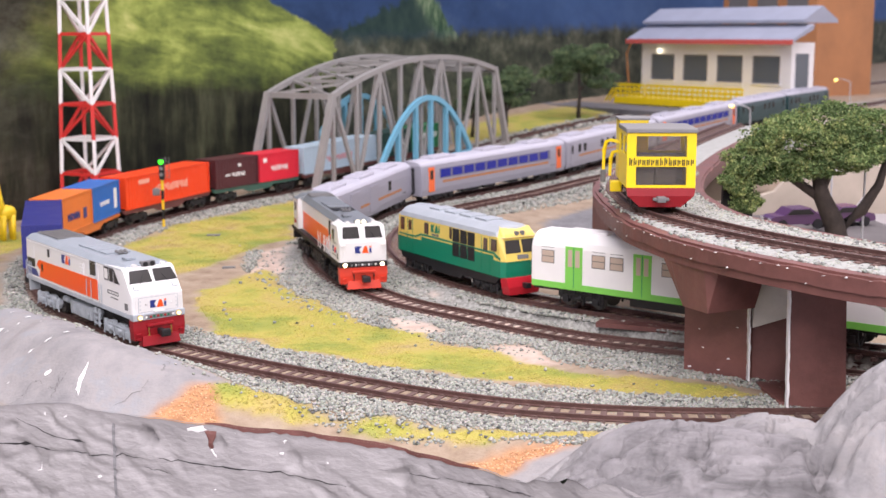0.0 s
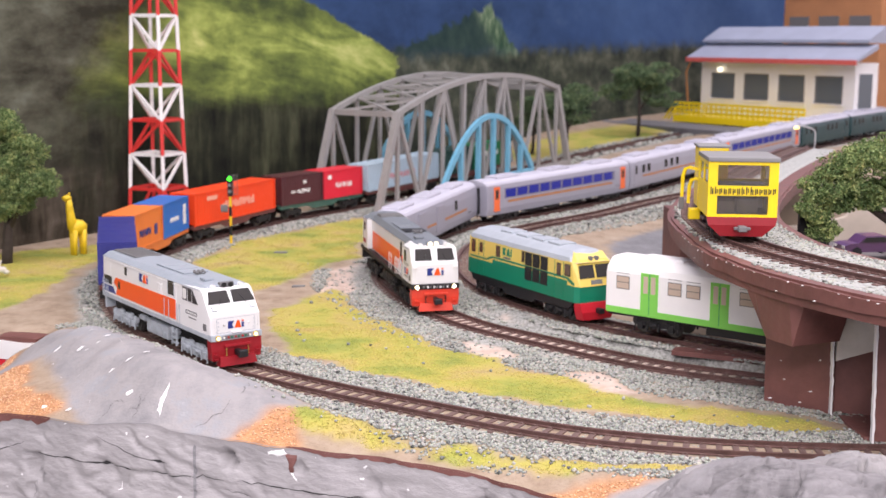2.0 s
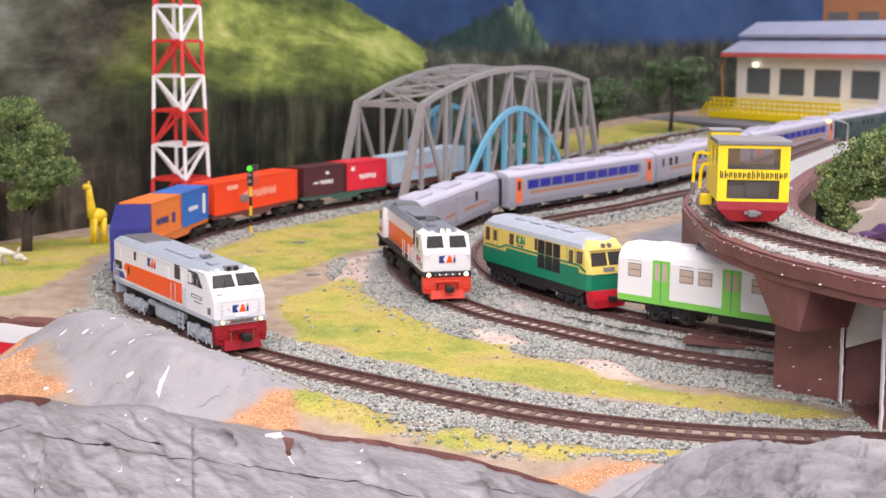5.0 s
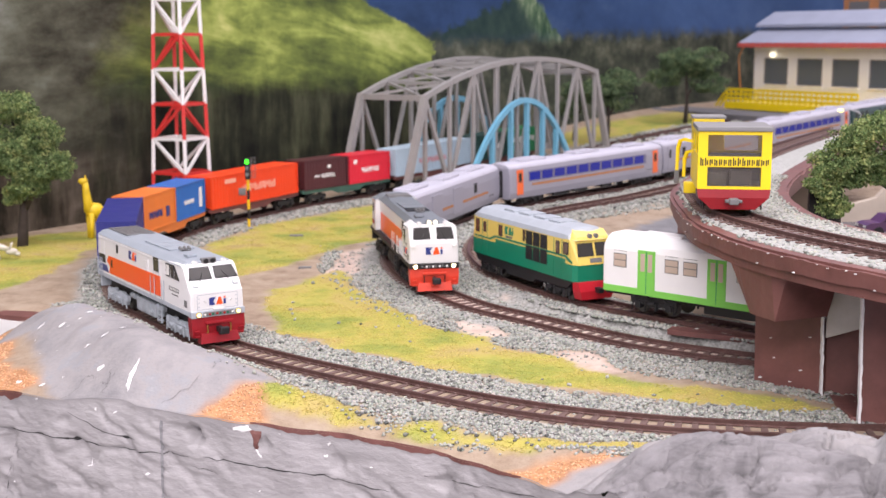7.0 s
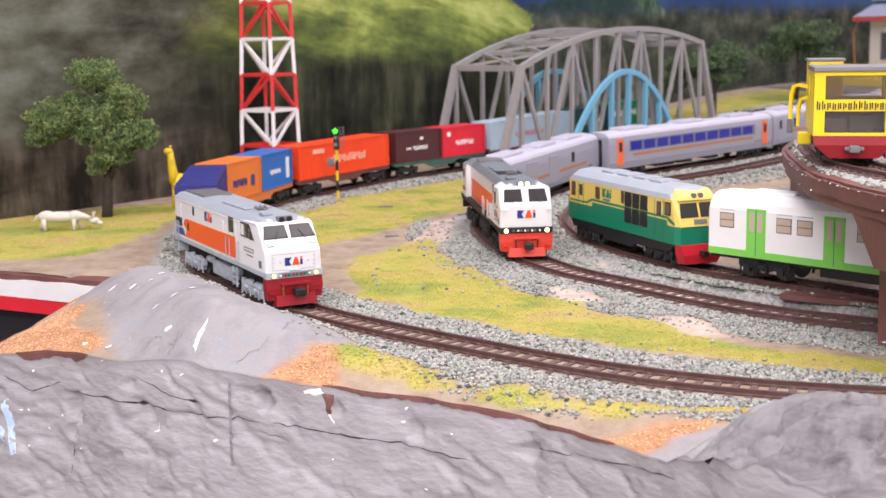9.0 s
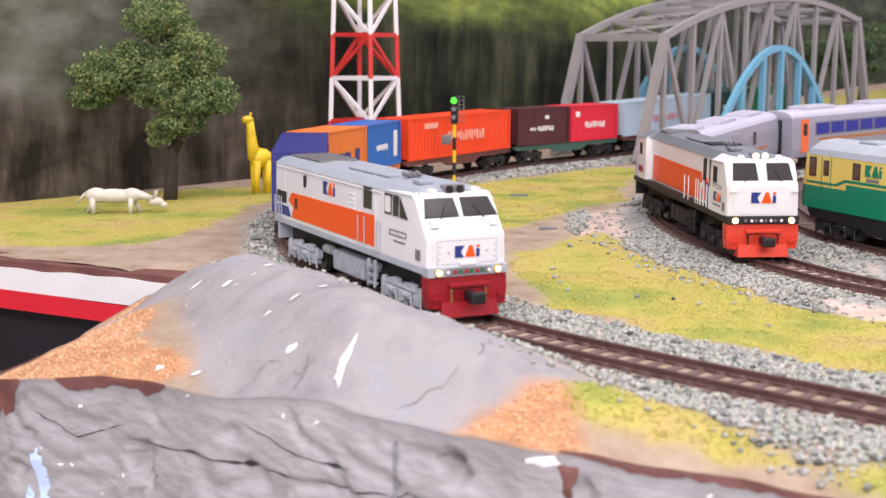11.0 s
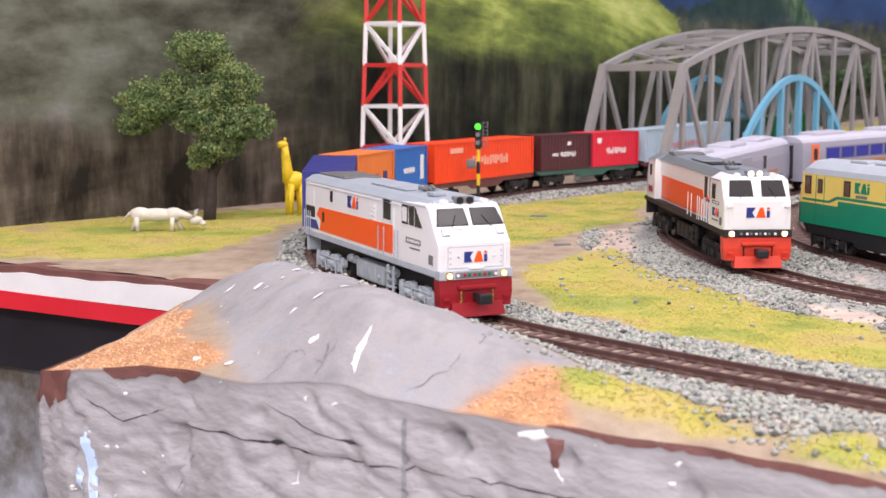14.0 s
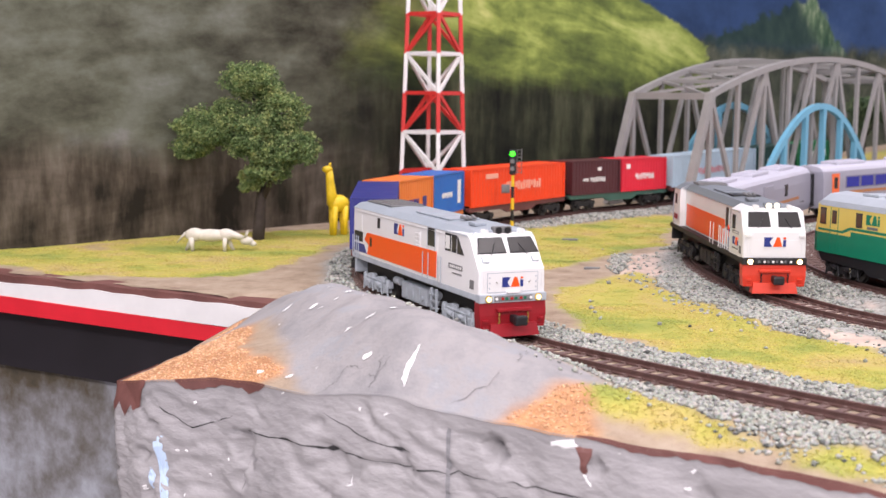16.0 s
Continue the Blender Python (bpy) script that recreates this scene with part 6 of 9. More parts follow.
def loco_green(m):
    t = thing("locomotive", "yellow and green diesel locomotive with grey roof", "locomotive", m)
    W, LEN = 16.0, 158.0
    def ring(x, w, lo, hi, dx=0.0):
        return [(x, -w, lo), (x, w, lo), (x, w, hi), (x, -w, hi)]
    bm = B()
    loft(bm, [ring(3.0, W * 0.86, 14, 25.2), ring(7, W, 14, 25.2), ring(LEN - 5, W, 14, 25.2), ring(LEN, W * 0.9, 14, 25.2)])
    P("lower_body", bm, M_GGREEN, t, "bottle green lower body")
    bm = B()
    loft(bm, [[(2.4, -W * 0.86, 25), (2.4, W * 0.86, 25), (8.5, W * 0.84, 41), (8.5, -W * 0.84, 41)], [(7, -W, 25), (7, W, 25), (11, W, 41), (11, -W, 41)],
              [(LEN - 5, -W, 25), (LEN - 5, W, 25), (LEN - 5, W, 41), (LEN - 5, -W, 41)], [(LEN, -W * 0.9, 25), (LEN, W * 0.9, 25), (LEN - 2, W * 0.85, 41), (LEN - 2, -W * 0.85, 41)]])
    P("upper_body", bm, M_GYELLOW, t, "cream yellow upper body")
    bm = B()
    rs = [(-W - 0.2, 40.6), (-W + 0.8, 43.6), (-W + 6, 47.2), (0, 48.4), (W - 6, 47.2), (W - 0.8, 43.6), (W + 0.2, 40.6)]
    loft(bm, [[(x + (0 if b < 42 else dx), a * f, 40.6 + (b - 40.6) * g) for a, b in rs] for x, f, g, dx in ((6.5, 0.84, 0.25, 4), (13, 0.97, 0.9, 2), (20, 1.0, 1.0, 0), (LEN - 8, 1.0, 1.0, 0), (LEN - 1.5, 0.88, 0.4, 0))])
    P("roof", bm, M_SILVERROOF, t, "light grey ribbed roof")
    for xx in (40, 62, 84, 106):
        bm = B()
        box(bm, xx, xx + 16, -7, 7, 47.6, 49.0, 0.4)
        P("roof_hatch", bm, M_SILVERROOF, t)
    for s in (-1, 1):
        for i in range(3):
            for j in range(2):
                bm = B()
                x0 = 41 + i * 10.5
                on_side(bm, s, W, x0, x0 + 9.2, 20.5 + j * 10.2, 29.8 + j * 10.2, -0.3, 0.35)
                g = P("side_grille", bm, M_BLACK, t, "black louvred side grille")
                bm = B()
                for q in range(5):
                    on_side(bm, s, W, x0 + 0.6, x0 + 8.6, 21.4 + j * 10.2 + q * 1.7, 21.9 + j * 10.2 + q * 1.7, 0.2, 0.55)
                P("louvre", bm, M_RUBBER, g)
        for x0, x1, a0, a1 in ((72.5, 76, 32, 40), (12, 19, 31, 39), (24, 29, 30, 38.5), (107, 113, 31, 39), (133, 137.5, 31, 38.5), (144, 150, 30, 39.5)):
            bm = B()
            on_side(bm, s, W, x0, x1, a0, a1, -0.3, 0.3)
            w = P("side_window", bm, M_RUBBER, t)
            bm = B()
            on_side(bm, s, W, x0 + 0.8, x1 - 0.8, a0 + 0.8, a1 - 0.8, 0, 0.42)
            P("glass", bm, M_BROWNGLASS, w)
        bm = B()
        poly_side(bm, s, W, [(7, 25.6), (14, 27.4), (16, 29), (118, 29), (126, 26.4), (152, 26.4), (152, 27.6), (127, 27.6), (119, 30.4), (15, 30.4), (7, 27.2)], -0.2, 0.16)
        P("green_line", bm, M_GGREEN, t)
        bm = B()
        poly_side(bm, s, W, [(16, 25), (118, 25), (118, 28), (16, 28)], -0.2, 0.12)
        P("green_band", bm, M_GGREEN, t)
        o, u, v = side_frame(s, W)
        mark(t, Vector(o) + Vector(u) * (90 if s < 0 else -103) + Vector((0, 0, 33.4)), u, v, 5.4, M_GGREEN, M_GGREEN)
        bm = B()
        on_side(bm, s, W, 92, 102, 30.9, 32.4, -0.2, 0.2)
        P("number_plate", bm, M_PLATE, t, "small dark plate with an unreadable number")
        for xx in (20.5, 31.5, 131, 139):
            bm = B()
            on_side(bm, s, W, xx, xx + 0.4, 15, 40, -0.1, 0.2)
            P("door_seam", bm, M_GGREEN, t)
        bm = B()
        poly_side(bm, s, W - 1, [(8, 14.2), (152, 14.2), (148, 9), (104, 8), (100, 5.5), (62, 5.5), (58, 8), (14, 9)], -2, 0.4)
        P("skirt", bm, M_BLACK, t)
        for xx in (45, 118):
            bm = B()
            cyl(bm, (xx, s * 14.6, 6.4), (xx, s * 15.4, 6.4), 1.5, 10)
            P("axle_cap", bm, M_CHROME, t, "bright metal axle cap")
    a = Vector((6.1, 0, 16)).normalized()
    for s in (-1, 1):
        bm = B()
        poly_slab(bm, (2.4, 0, 25), (0, -1, 0), a, [(s * 0.9, 5.6), (s * 13.2, 5.6), (s * 12.4, 14.6), (s * 0.9, 14.6)][:: s], -0.3, 0.4)
        w = P("windscreen", bm, M_GLASS, t, "black windscreen")
    bm = B()
    loft(bm, [[(6.6, -13.2, 40.4), (6.6, 13.2, 40.4), (8.2, 11.6, 42.6), (8.2, -11.6, 42.6)], [(12.0, -15.3, 40.4), (12.0, 15.3, 40.4), (14.5, 12.2, 46.2), (14.5, -12.2, 46.2)], [(18.0, -15.6, 40.4), (18.0, 15.6, 40.4), (19.0, 9.5, 47.0), (19.0, -9.5, 47.0)]])
    P("brow", bm, M_GYELLOW, t, "yellow brow over the windscreens")
    for yy in (-2.4, 2.4):
        bm = B()
        cyl(bm, (7.2, yy, 43), (9.5, yy, 43), 1.6, 12)
        P("roof_lamp", bm, M_PLATE, t)
    bm = B()
    slab(bm, (2.4, 0, 25), (0, -1, 0), a, (-4.5, 4.5, 1.2, 4.2), 0, 0.35)
    P("number_plate", bm, M_PLATE, t, "small dark plate with an unreadable number")
    bm = B()
    loft(bm, [[(1.6, -W * 0.9, 14.2), (1.6, W * 0.9, 14.2), (8, W * 0.95, 14.2), (8, -W * 0.95, 14.2)], [(0, -W * 0.84, 8), (0, W * 0.84, 8), (8, W * 0.9, 8), (8, -W * 0.9, 8)], [(1, -W * 0.7, 2.5), (1, W * 0.7, 2.5), (8, W * 0.8, 2.5), (8, -W * 0.8, 2.5)]])
    P("pilot", bm, M_REDB, t, "bright red pilot")
    bm = B()
    box(bm, -5, 2, -2, 2, 7, 10.5, 0.6)
    P("coupler", bm, M_BLACK, t)
    for xx in (30, 128):
        bogie(t, xx, 3, 12.5, 5.2, M_BLACK, 12.6)
    return t


M_SILVERROOF = mat("loco_roof_grey", (0.38, 0.42, 0.46), 0.45, vary=0.08, scale=90)
M_BROWNGLASS = mat("brown_tinted_window", (0.10, 0.06, 0.04), 0.15)
M_REDB = mat("bright_red_paint", (0.48, 0.012, 0.025), 0.4)
fc = TRACK_C.near(0.131, 0.804)
loco_green(TRACK_C.pose_between(fc + 0.015, fc + 0.162) @ Matrix.Diagonal((0.905, 1, 1, 1)))

# ---- white coach with green doors ----
M_PAPERWHITE = mat("coach_white", (0.80, 0.80, 0.79), 0.55, vary=0.03, scale=60)
M_LIME = mat("lime_green_paint", (0.20, 0.58, 0.09), 0.5, vary=0.05, scale=60)
M_BEIGEWIN = mat("beige_window", (0.50, 0.40, 0.32), 0.4)


def coach_white(m, LEN=237.0):
    t = thing("commuter_coach", "white commuter coach with lime green doors and skirt", "coach", m)
    W = 16.2
    bm = B()
    sec = [(-W, 12), (W, 12), (W, 38), (W - 1.2, 42), (W - 6, 46.4), (W - 9, 47.2), (-W + 9, 47.2), (-W + 6, 46.4), (-W + 1.2, 42), (-W, 38)]
    loft(bm, [[(x, a * f, b if b < 13 else 12 + (b - 12) * g) for a, b in sec] for x, f, g in ((0, 0.97, 0.98), (1, 1, 1), (LEN, 1, 1))])
    P("body", bm, M_PAPERWHITE, t)
    for k in range(4):
        bm = B()
        box(bm, 20 + k * 55, 50 + k * 55, -6, 6, 46.8, 48.6, 0.5)
        P("roof_vent", bm, M_PAPERWHITE, t)
    for s in (-1, 1):
        bm = B()
        on_side(bm, s, W, 0.5, LEN - 0.5, 11.6, 15.6, -0.3, 0.2)
        P("green_skirt", bm, M_LIME, t, "lime green skirt band")
        for xd in (27, 76, 125, 174):
            bm = B()
            on_side(bm, s, W, xd - 1, xd + 11.5, 13, 39.5, -0.2, 0.35)
            d = P("door", bm, M_LIME, t, "lime green double door")
            for q in (1.0, 6.4):
                bm = B()
                on_side(bm, s, W, xd + q, xd + q + 3.2, 26.5, 37.5, 0, 0.5)
                P("glass", bm, M_BEIGEWIN, d)
            bm = B()
            on_side(bm, s, W, xd + 5.1, xd + 5.5, 13, 39.5, 0.2, 0.45)
            P("door_gap", bm, M_GGREEN, d)
        for xw in (8, 45.4, 58.4, 94.4, 107.4, 143.4, 156.4, 196, 212):
            bm = B()
            on_side(bm, s, W, xw, xw + 9.6, 27.5, 36, -0.2, 0.25)
            w = P("window", bm, M_PLATE, t)
            bm = B()
            on_side(bm, s, W, xw + 0.5, xw + 9.1, 28, 31.6, 0, 0.4)
            on_side(bm, s, W, xw + 0.5, xw + 9.1, 32.2, 35.5, 0, 0.4)
            P("glass", bm, M_BEIGEWIN, w)
            bm = B()
            on_side(bm, s, W, xw, xw + 9.6, 37.6, 37.9, -0.1, 0.15)
            P("gutter_line", bm, M_PLATE, t)
    for xx in (36, LEN - 36):
        bogie(t, xx, 2, 22, 5.2, M_BLACK, 12.5)
    bm = B()
    box(bm, 70, 110, -11, 11, 5, 12, 0.6)
    P("underframe_box", bm, M_BLACK, t)
    bm = B()
    box(bm, 125, 160, -11, 11, 5, 12, 0.6)
    P("underframe_box", bm, M_BLACK, t)
    bm = B()
    box(bm, 0, LEN, -13, 13, 9.5, 12.2)
    P("frame", bm, M_BLACK, t)
    return t


coach_white(TRACK_C.pose_between(fc + 0.0005, fc - 0.2365, 0.0018))


# ---- viaduct ----
viaduct = thing("viaduct", "curved brown-painted viaduct with chipped edges and ballasted track", "viaduct")
V0, V1 = 0.02, TRACK_V.length - 0.01
VN, VW = TRACK_V.near(0.186, 0.745), TRACK_V.near(0.216, 0.605)


def ledge(s_):
    """Reach of the deck beyond the track on its outer side."""
    return 0.0212 + 0.0128 * float(smooth01(VN, VW, s_))


def deck_ribbon(bm, step, prof, wave=0.0, seed=0.0):
    """Sweeps a profile of (1 on the outer ledge, offset, up) along the deck."""
    n = int((V1 - V0) / step)
    rings = []
    for i in range(n + 1):
        s_ = V0 + (V1 - V0) * i / n
        q, sd = TRACK_V.at(s_), TRACK_V.side(s_)
        j = wave * noise.noise(Vector((i * 0.21, seed, 0))) + 0.6 * wave * noise.noise(Vector((i * 0.9, seed, 3)))
        rings.append([q + sd * ((ledge(s_) if out else 0.0) + o) + Vector((0, 0, z + j)) for out, o, z in prof])
    loft(bm, rings)


bm = B()
deck_ribbon(bm, 0.006, [(0, -0.050, -0.0165), (1, 0.0, -0.0165), (1, 0.0, -0.004), (0, -0.050, -0.004)])
part("deck", bm, M_BROWN, viaduct)
for side, out, off in ((1, 1, -0.0005), (-1, 0, -0.0495)):
    bm = B()
    deck_ribbon(bm, 0.004, [(out, off - 0.0022, -0.012), (out, off + 0.0022, -0.012), (out, off + 0.0026, -0.0052), (out, off - 0.0022, -0.0052)], 0.0012, side * 5.0)
    part("kerb", bm, M_BROWN, viaduct)
bm = B()
deck_ribbon(bm, 0.006, [(0, -0.046, -0.006), (1, -0.0025, -0.006), (1, -0.0090, -0.0032), (0, -0.036, -0.0032)])
part("ballast_bed", bm, mat("ballast_bed", (0.36, 0.37, 0.35), 0.9, vary=0.25, scale=300, bump=0.5, bscale=700), viaduct)
# haunched girder under the left edge near the pier
def girder(side_off, sa, sb, depth, taper):
    bm = B()
    path = TRACK_V.path(sa, sb, 0.006)
    rings = []
    for i, (p, s) in enumerate(path):
        k = i / (len(path) - 1)
        e = min(1.0, k / taper[0], (1 - k) / taper[1])
        d = -0.016 - depth * max(0.12, min(1, e)) + 0.0006 * noise.noise(Vector((i * 0.5, 0, 3)))
        t0 = p + s * side_off
        rings.append([t0 + s * 0.002 + Vector((0, 0, -0.0155)), t0 + s * -0.0015 + Vector((0, 0, d)), t0 + s * -0.032 + Vector((0, 0, d)), t0 + s * -0.034 + Vector((0, 0, -0.0155))])
    loft(bm, rings)
    return bm


sg = TRACK_V.near(0.204, 0.64)
part("girder", girder(0.030, sg - 0.002, sg + 0.037, 0.0235, (0.26, 0.03)), M_BROWN, viaduct, "tapered brown girder with torn end")
part("girder", girder(0.028, TRACK_V.near(0.235, 0.565) + 0.035, V1, 0.010, (0.1, 0.3)), M_PLASTER, viaduct, "bare plaster girder")
bm = B()
for k in range(34):
    s = TRACK_V.near(0.186, 0.74) + k * 0.0087 + random.uniform(-0.004, 0.004)
    if s > V1:
        break
    p, sd = TRACK_V.at(s), TRACK_V.side(s)
    c = p + sd * (ledge(s) + 0.0026) + Vector((0, 0, -0.0053 - random.choice((0, 0, 0, 0.0006, 0.001, 0.006))))
    w = TRACK_V.way(s)
    l = random.uniform(0.0002, 0.0008)
    h = random.uniform(0.0001, 0.0004)
    vs = [bm.verts.new(c + w * a + Vector((0, 0, b))) for a, b in ((-l, 0), (-l * 0.3, -h), (l * 0.8, -h * 0.7), (l, h * 0.4), (0, h))]
    bm.faces.new(vs)
r = bmesh.ops.extrude_face_region(bm, geom=bm.faces[:])
bmesh.ops.translate(bm, vec=(-0.0006, -0.0003, 0), verts=[v for v in r["geom"] if isinstance(v, bmesh.types.BMVert)])
tagged(part("paint_chips", bm, M_CHIPWHITE, viaduct, "white chips where paint flaked off"), kind="stuff")
for side in (-1, 1):
    bm = B()
    ribbon(bm, [(p + s * 0.0089 * side, s) for p, s in TRACK_V.path(V0, V1, 0.006)], RAIL_PROF)
    part("rail", bm, M_RAIL, viaduct)
s = V0
while s < V1:
    p, sd = TRACK_V.at(s), TRACK_V.side(s)
    o = new("sleeper", SLEEPER)
    o.parent = viaduct
    o.matrix_basis = Matrix.Translation(p + Vector((0, 0, -0.0025))) @ Matrix.Rotation(math.atan2(sd.y, sd.x), 4, "Z")
    s += 0.008
vs_ = [TRACK_V.near(0.225, 0.95), VN, VN + (VW - VN) * 0.35, VN + (VW - VN) * 0.7, V1]
x, y, z, sz = joined([ballast_along(TRACK_V, p_, q_, 0.046, ledge(p_) - 0.002, 640000, 0.00130, 31 + k, avoid=False, ground=False, top=0.0818 - 0.0008) for k, (p_, q_) in enumerate(zip(vs_, vs_[1:]))])
scatter("viaduct_ballast", x, y, z, sz, M_BALLAST, "loose pale ballast stones on the viaduct deck", "ballast", seed=32)

# pier: hollow box with an opening between its front and side walls
pier = thing("pier", "hollow dark brown viaduct pier with bare plaster edges", "pier")
bm = B()
loft(bm, [[(0.1905, 0.657, -0.004), (0.2185, 0.630, -0.004), (0.2212, 0.6325, -0.004), (0.1932, 0.6595, -0.004)], [(0.1895, 0.657, 0.068), (0.2175, 0.630, 0.068), (0.2202, 0.6325, 0.068), (0.1922, 0.6595, 0.068)]])
part("side_wall", bm, M_BROWN, pier)
bm = B()
loft(bm, [[(0.2250, 0.5850, -0.004), (0.2530, 0.5800, -0.004), (0.2536, 0.5835, -0.004), (0.2256, 0.5885, -0.004)], [(0.2235, 0.5850, 0.068), (0.2500, 0.5800, 0.068), (0.2506, 0.5835, 0.068), (0.2241, 0.5885, 0.068)]])
part("front_wall", bm, M_BROWN, pier)
bm = B()
loft(bm, [[(0.2200, 0.6330, -0.004), (0.2560, 0.6200, -0.004), (0.2565, 0.6230, -0.004), (0.2205, 0.6360, -0.004)], [(0.2200, 0.6330, 0.050), (0.2560, 0.6200, 0.050), (0.2565, 0.6230, 0.050), (0.2205, 0.6360, 0.050)]])
part("inner_wall", bm, M_BROWN, pier)
bm = B()
loft(bm, [[(0.2192, 0.6285, 0.031), (0.2355, 0.6180, 0.039), (0.2360, 0.6215, 0.039), (0.2197, 0.6325, 0.031)], [(0.2180, 0.6200, 0.067), (0.2385, 0.6080, 0.067), (0.2390, 0.6215, 0.067), (0.2185, 0.6325, 0.067)]])
part("torn_lining", bm, M_PLASTER, pier, "torn bare plaster lining")
bm = B()
loft(bm, [[(0.250, 0.5835, -0.004), (0.2536, 0.5835, -0.004), (0.262, 0.655, -0.004), (0.258, 0.655, -0.004)], [(0.247, 0.5835, 0.068), (0.2506, 0.5835, 0.068), (0.260, 0.655, 0.068), (0.256, 0.655, 0.068)]])
part("side_wall", bm, M_BROWN, pier)
for (x0, y0, x1, y1, zt) in ((0.2181, 0.6290, 0.2206, 0.6320, 0.044), (0.2244, 0.5846, 0.2256, 0.5886, 0.060)):
    bm = B()
    n = 26
    rings = []
    for k in range(n):
        zz = -0.003 + (zt + 0.003) * k / (n - 1)
        w = 0.0004 * noise.noise(Vector((x0 * 900, k * 1.7, 0)))
        thin = 0.0006 + 0.0008 * abs(noise.noise(Vector((k * 0.9, 4, x0 * 500))))
        dx = -0.0013 * (zz / 0.068)
        rings.append([(x0 - 0.0004 + dx + w, y0 - 0.0008, zz), (x0 + thin + dx + w, y0 - 0.0008, zz), (x0 + thin + dx + w, y0 + 0.002, zz), (x0 - 0.0004 + dx + w, y0 + 0.002, zz)])
    loft(bm, rings)
    part("bare_edge", bm, M_CHIPWHITE, pier, "white chipped corner")
bm = B()
box(bm, 0.2215, 0.2495, 0.588, 0.628, -0.006, 0.0024, 0.001)
part("footing", bm, M_BROWN, pier)
bm = B()
for (a, b, zz, l) in ((0.30, 0, 0.016, 0.0008), (0.24, 0, 0.026, 0.0006), (0.7, 0, 0.012, 0.0011), (0.82, 0, 0.030, 0.0007), (0.55, 0, 0.005, 0.0010), (0.1, 0, 0.004, 0.0013)):
    px_, py_ = 0.1905 + 0.028 * a, 0.657 - 0.027 * a
    vs = [bm.verts.new((px_ - 0.0004 + dl * l * 0.72, py_ - 0.0004 - dl * l * 0.69, zz + dz * l)) for dl, dz in ((-1, 0), (-0.4, -0.3), (0.5, -0.2), (1, 0.2), (0.2, 0.45))]
    bm.faces.new(vs)
r = bmesh.ops.extrude_face_region(bm, geom=bm.faces[:])
bmesh.ops.translate(bm, vec=(-0.0003, -0.0001, 0), verts=[v for v in r["geom"] if isinstance(v, bmesh.types.BMVert)])
part("paint_chips", bm, M_CHIPWHITE, pier)
# second pier, further back under the deck
bm = B()
box(bm, 0.20, 0.255, 0.93, 1.0, -0.004, 0.067, 0.001)
tagged(part("pier", bm, M_BROWN), "plain dark brown viaduct pier further back", "pier")
# timber strip between the ground tracks
bm = B()
bar(bm, (0.160, 0.752, 0.0068), (0.225, 0.720, 0.0068), 0.012, 0.003)
tagged(part("board", bm, M_BROWN), "flat brown board lying between two tracks", "board")


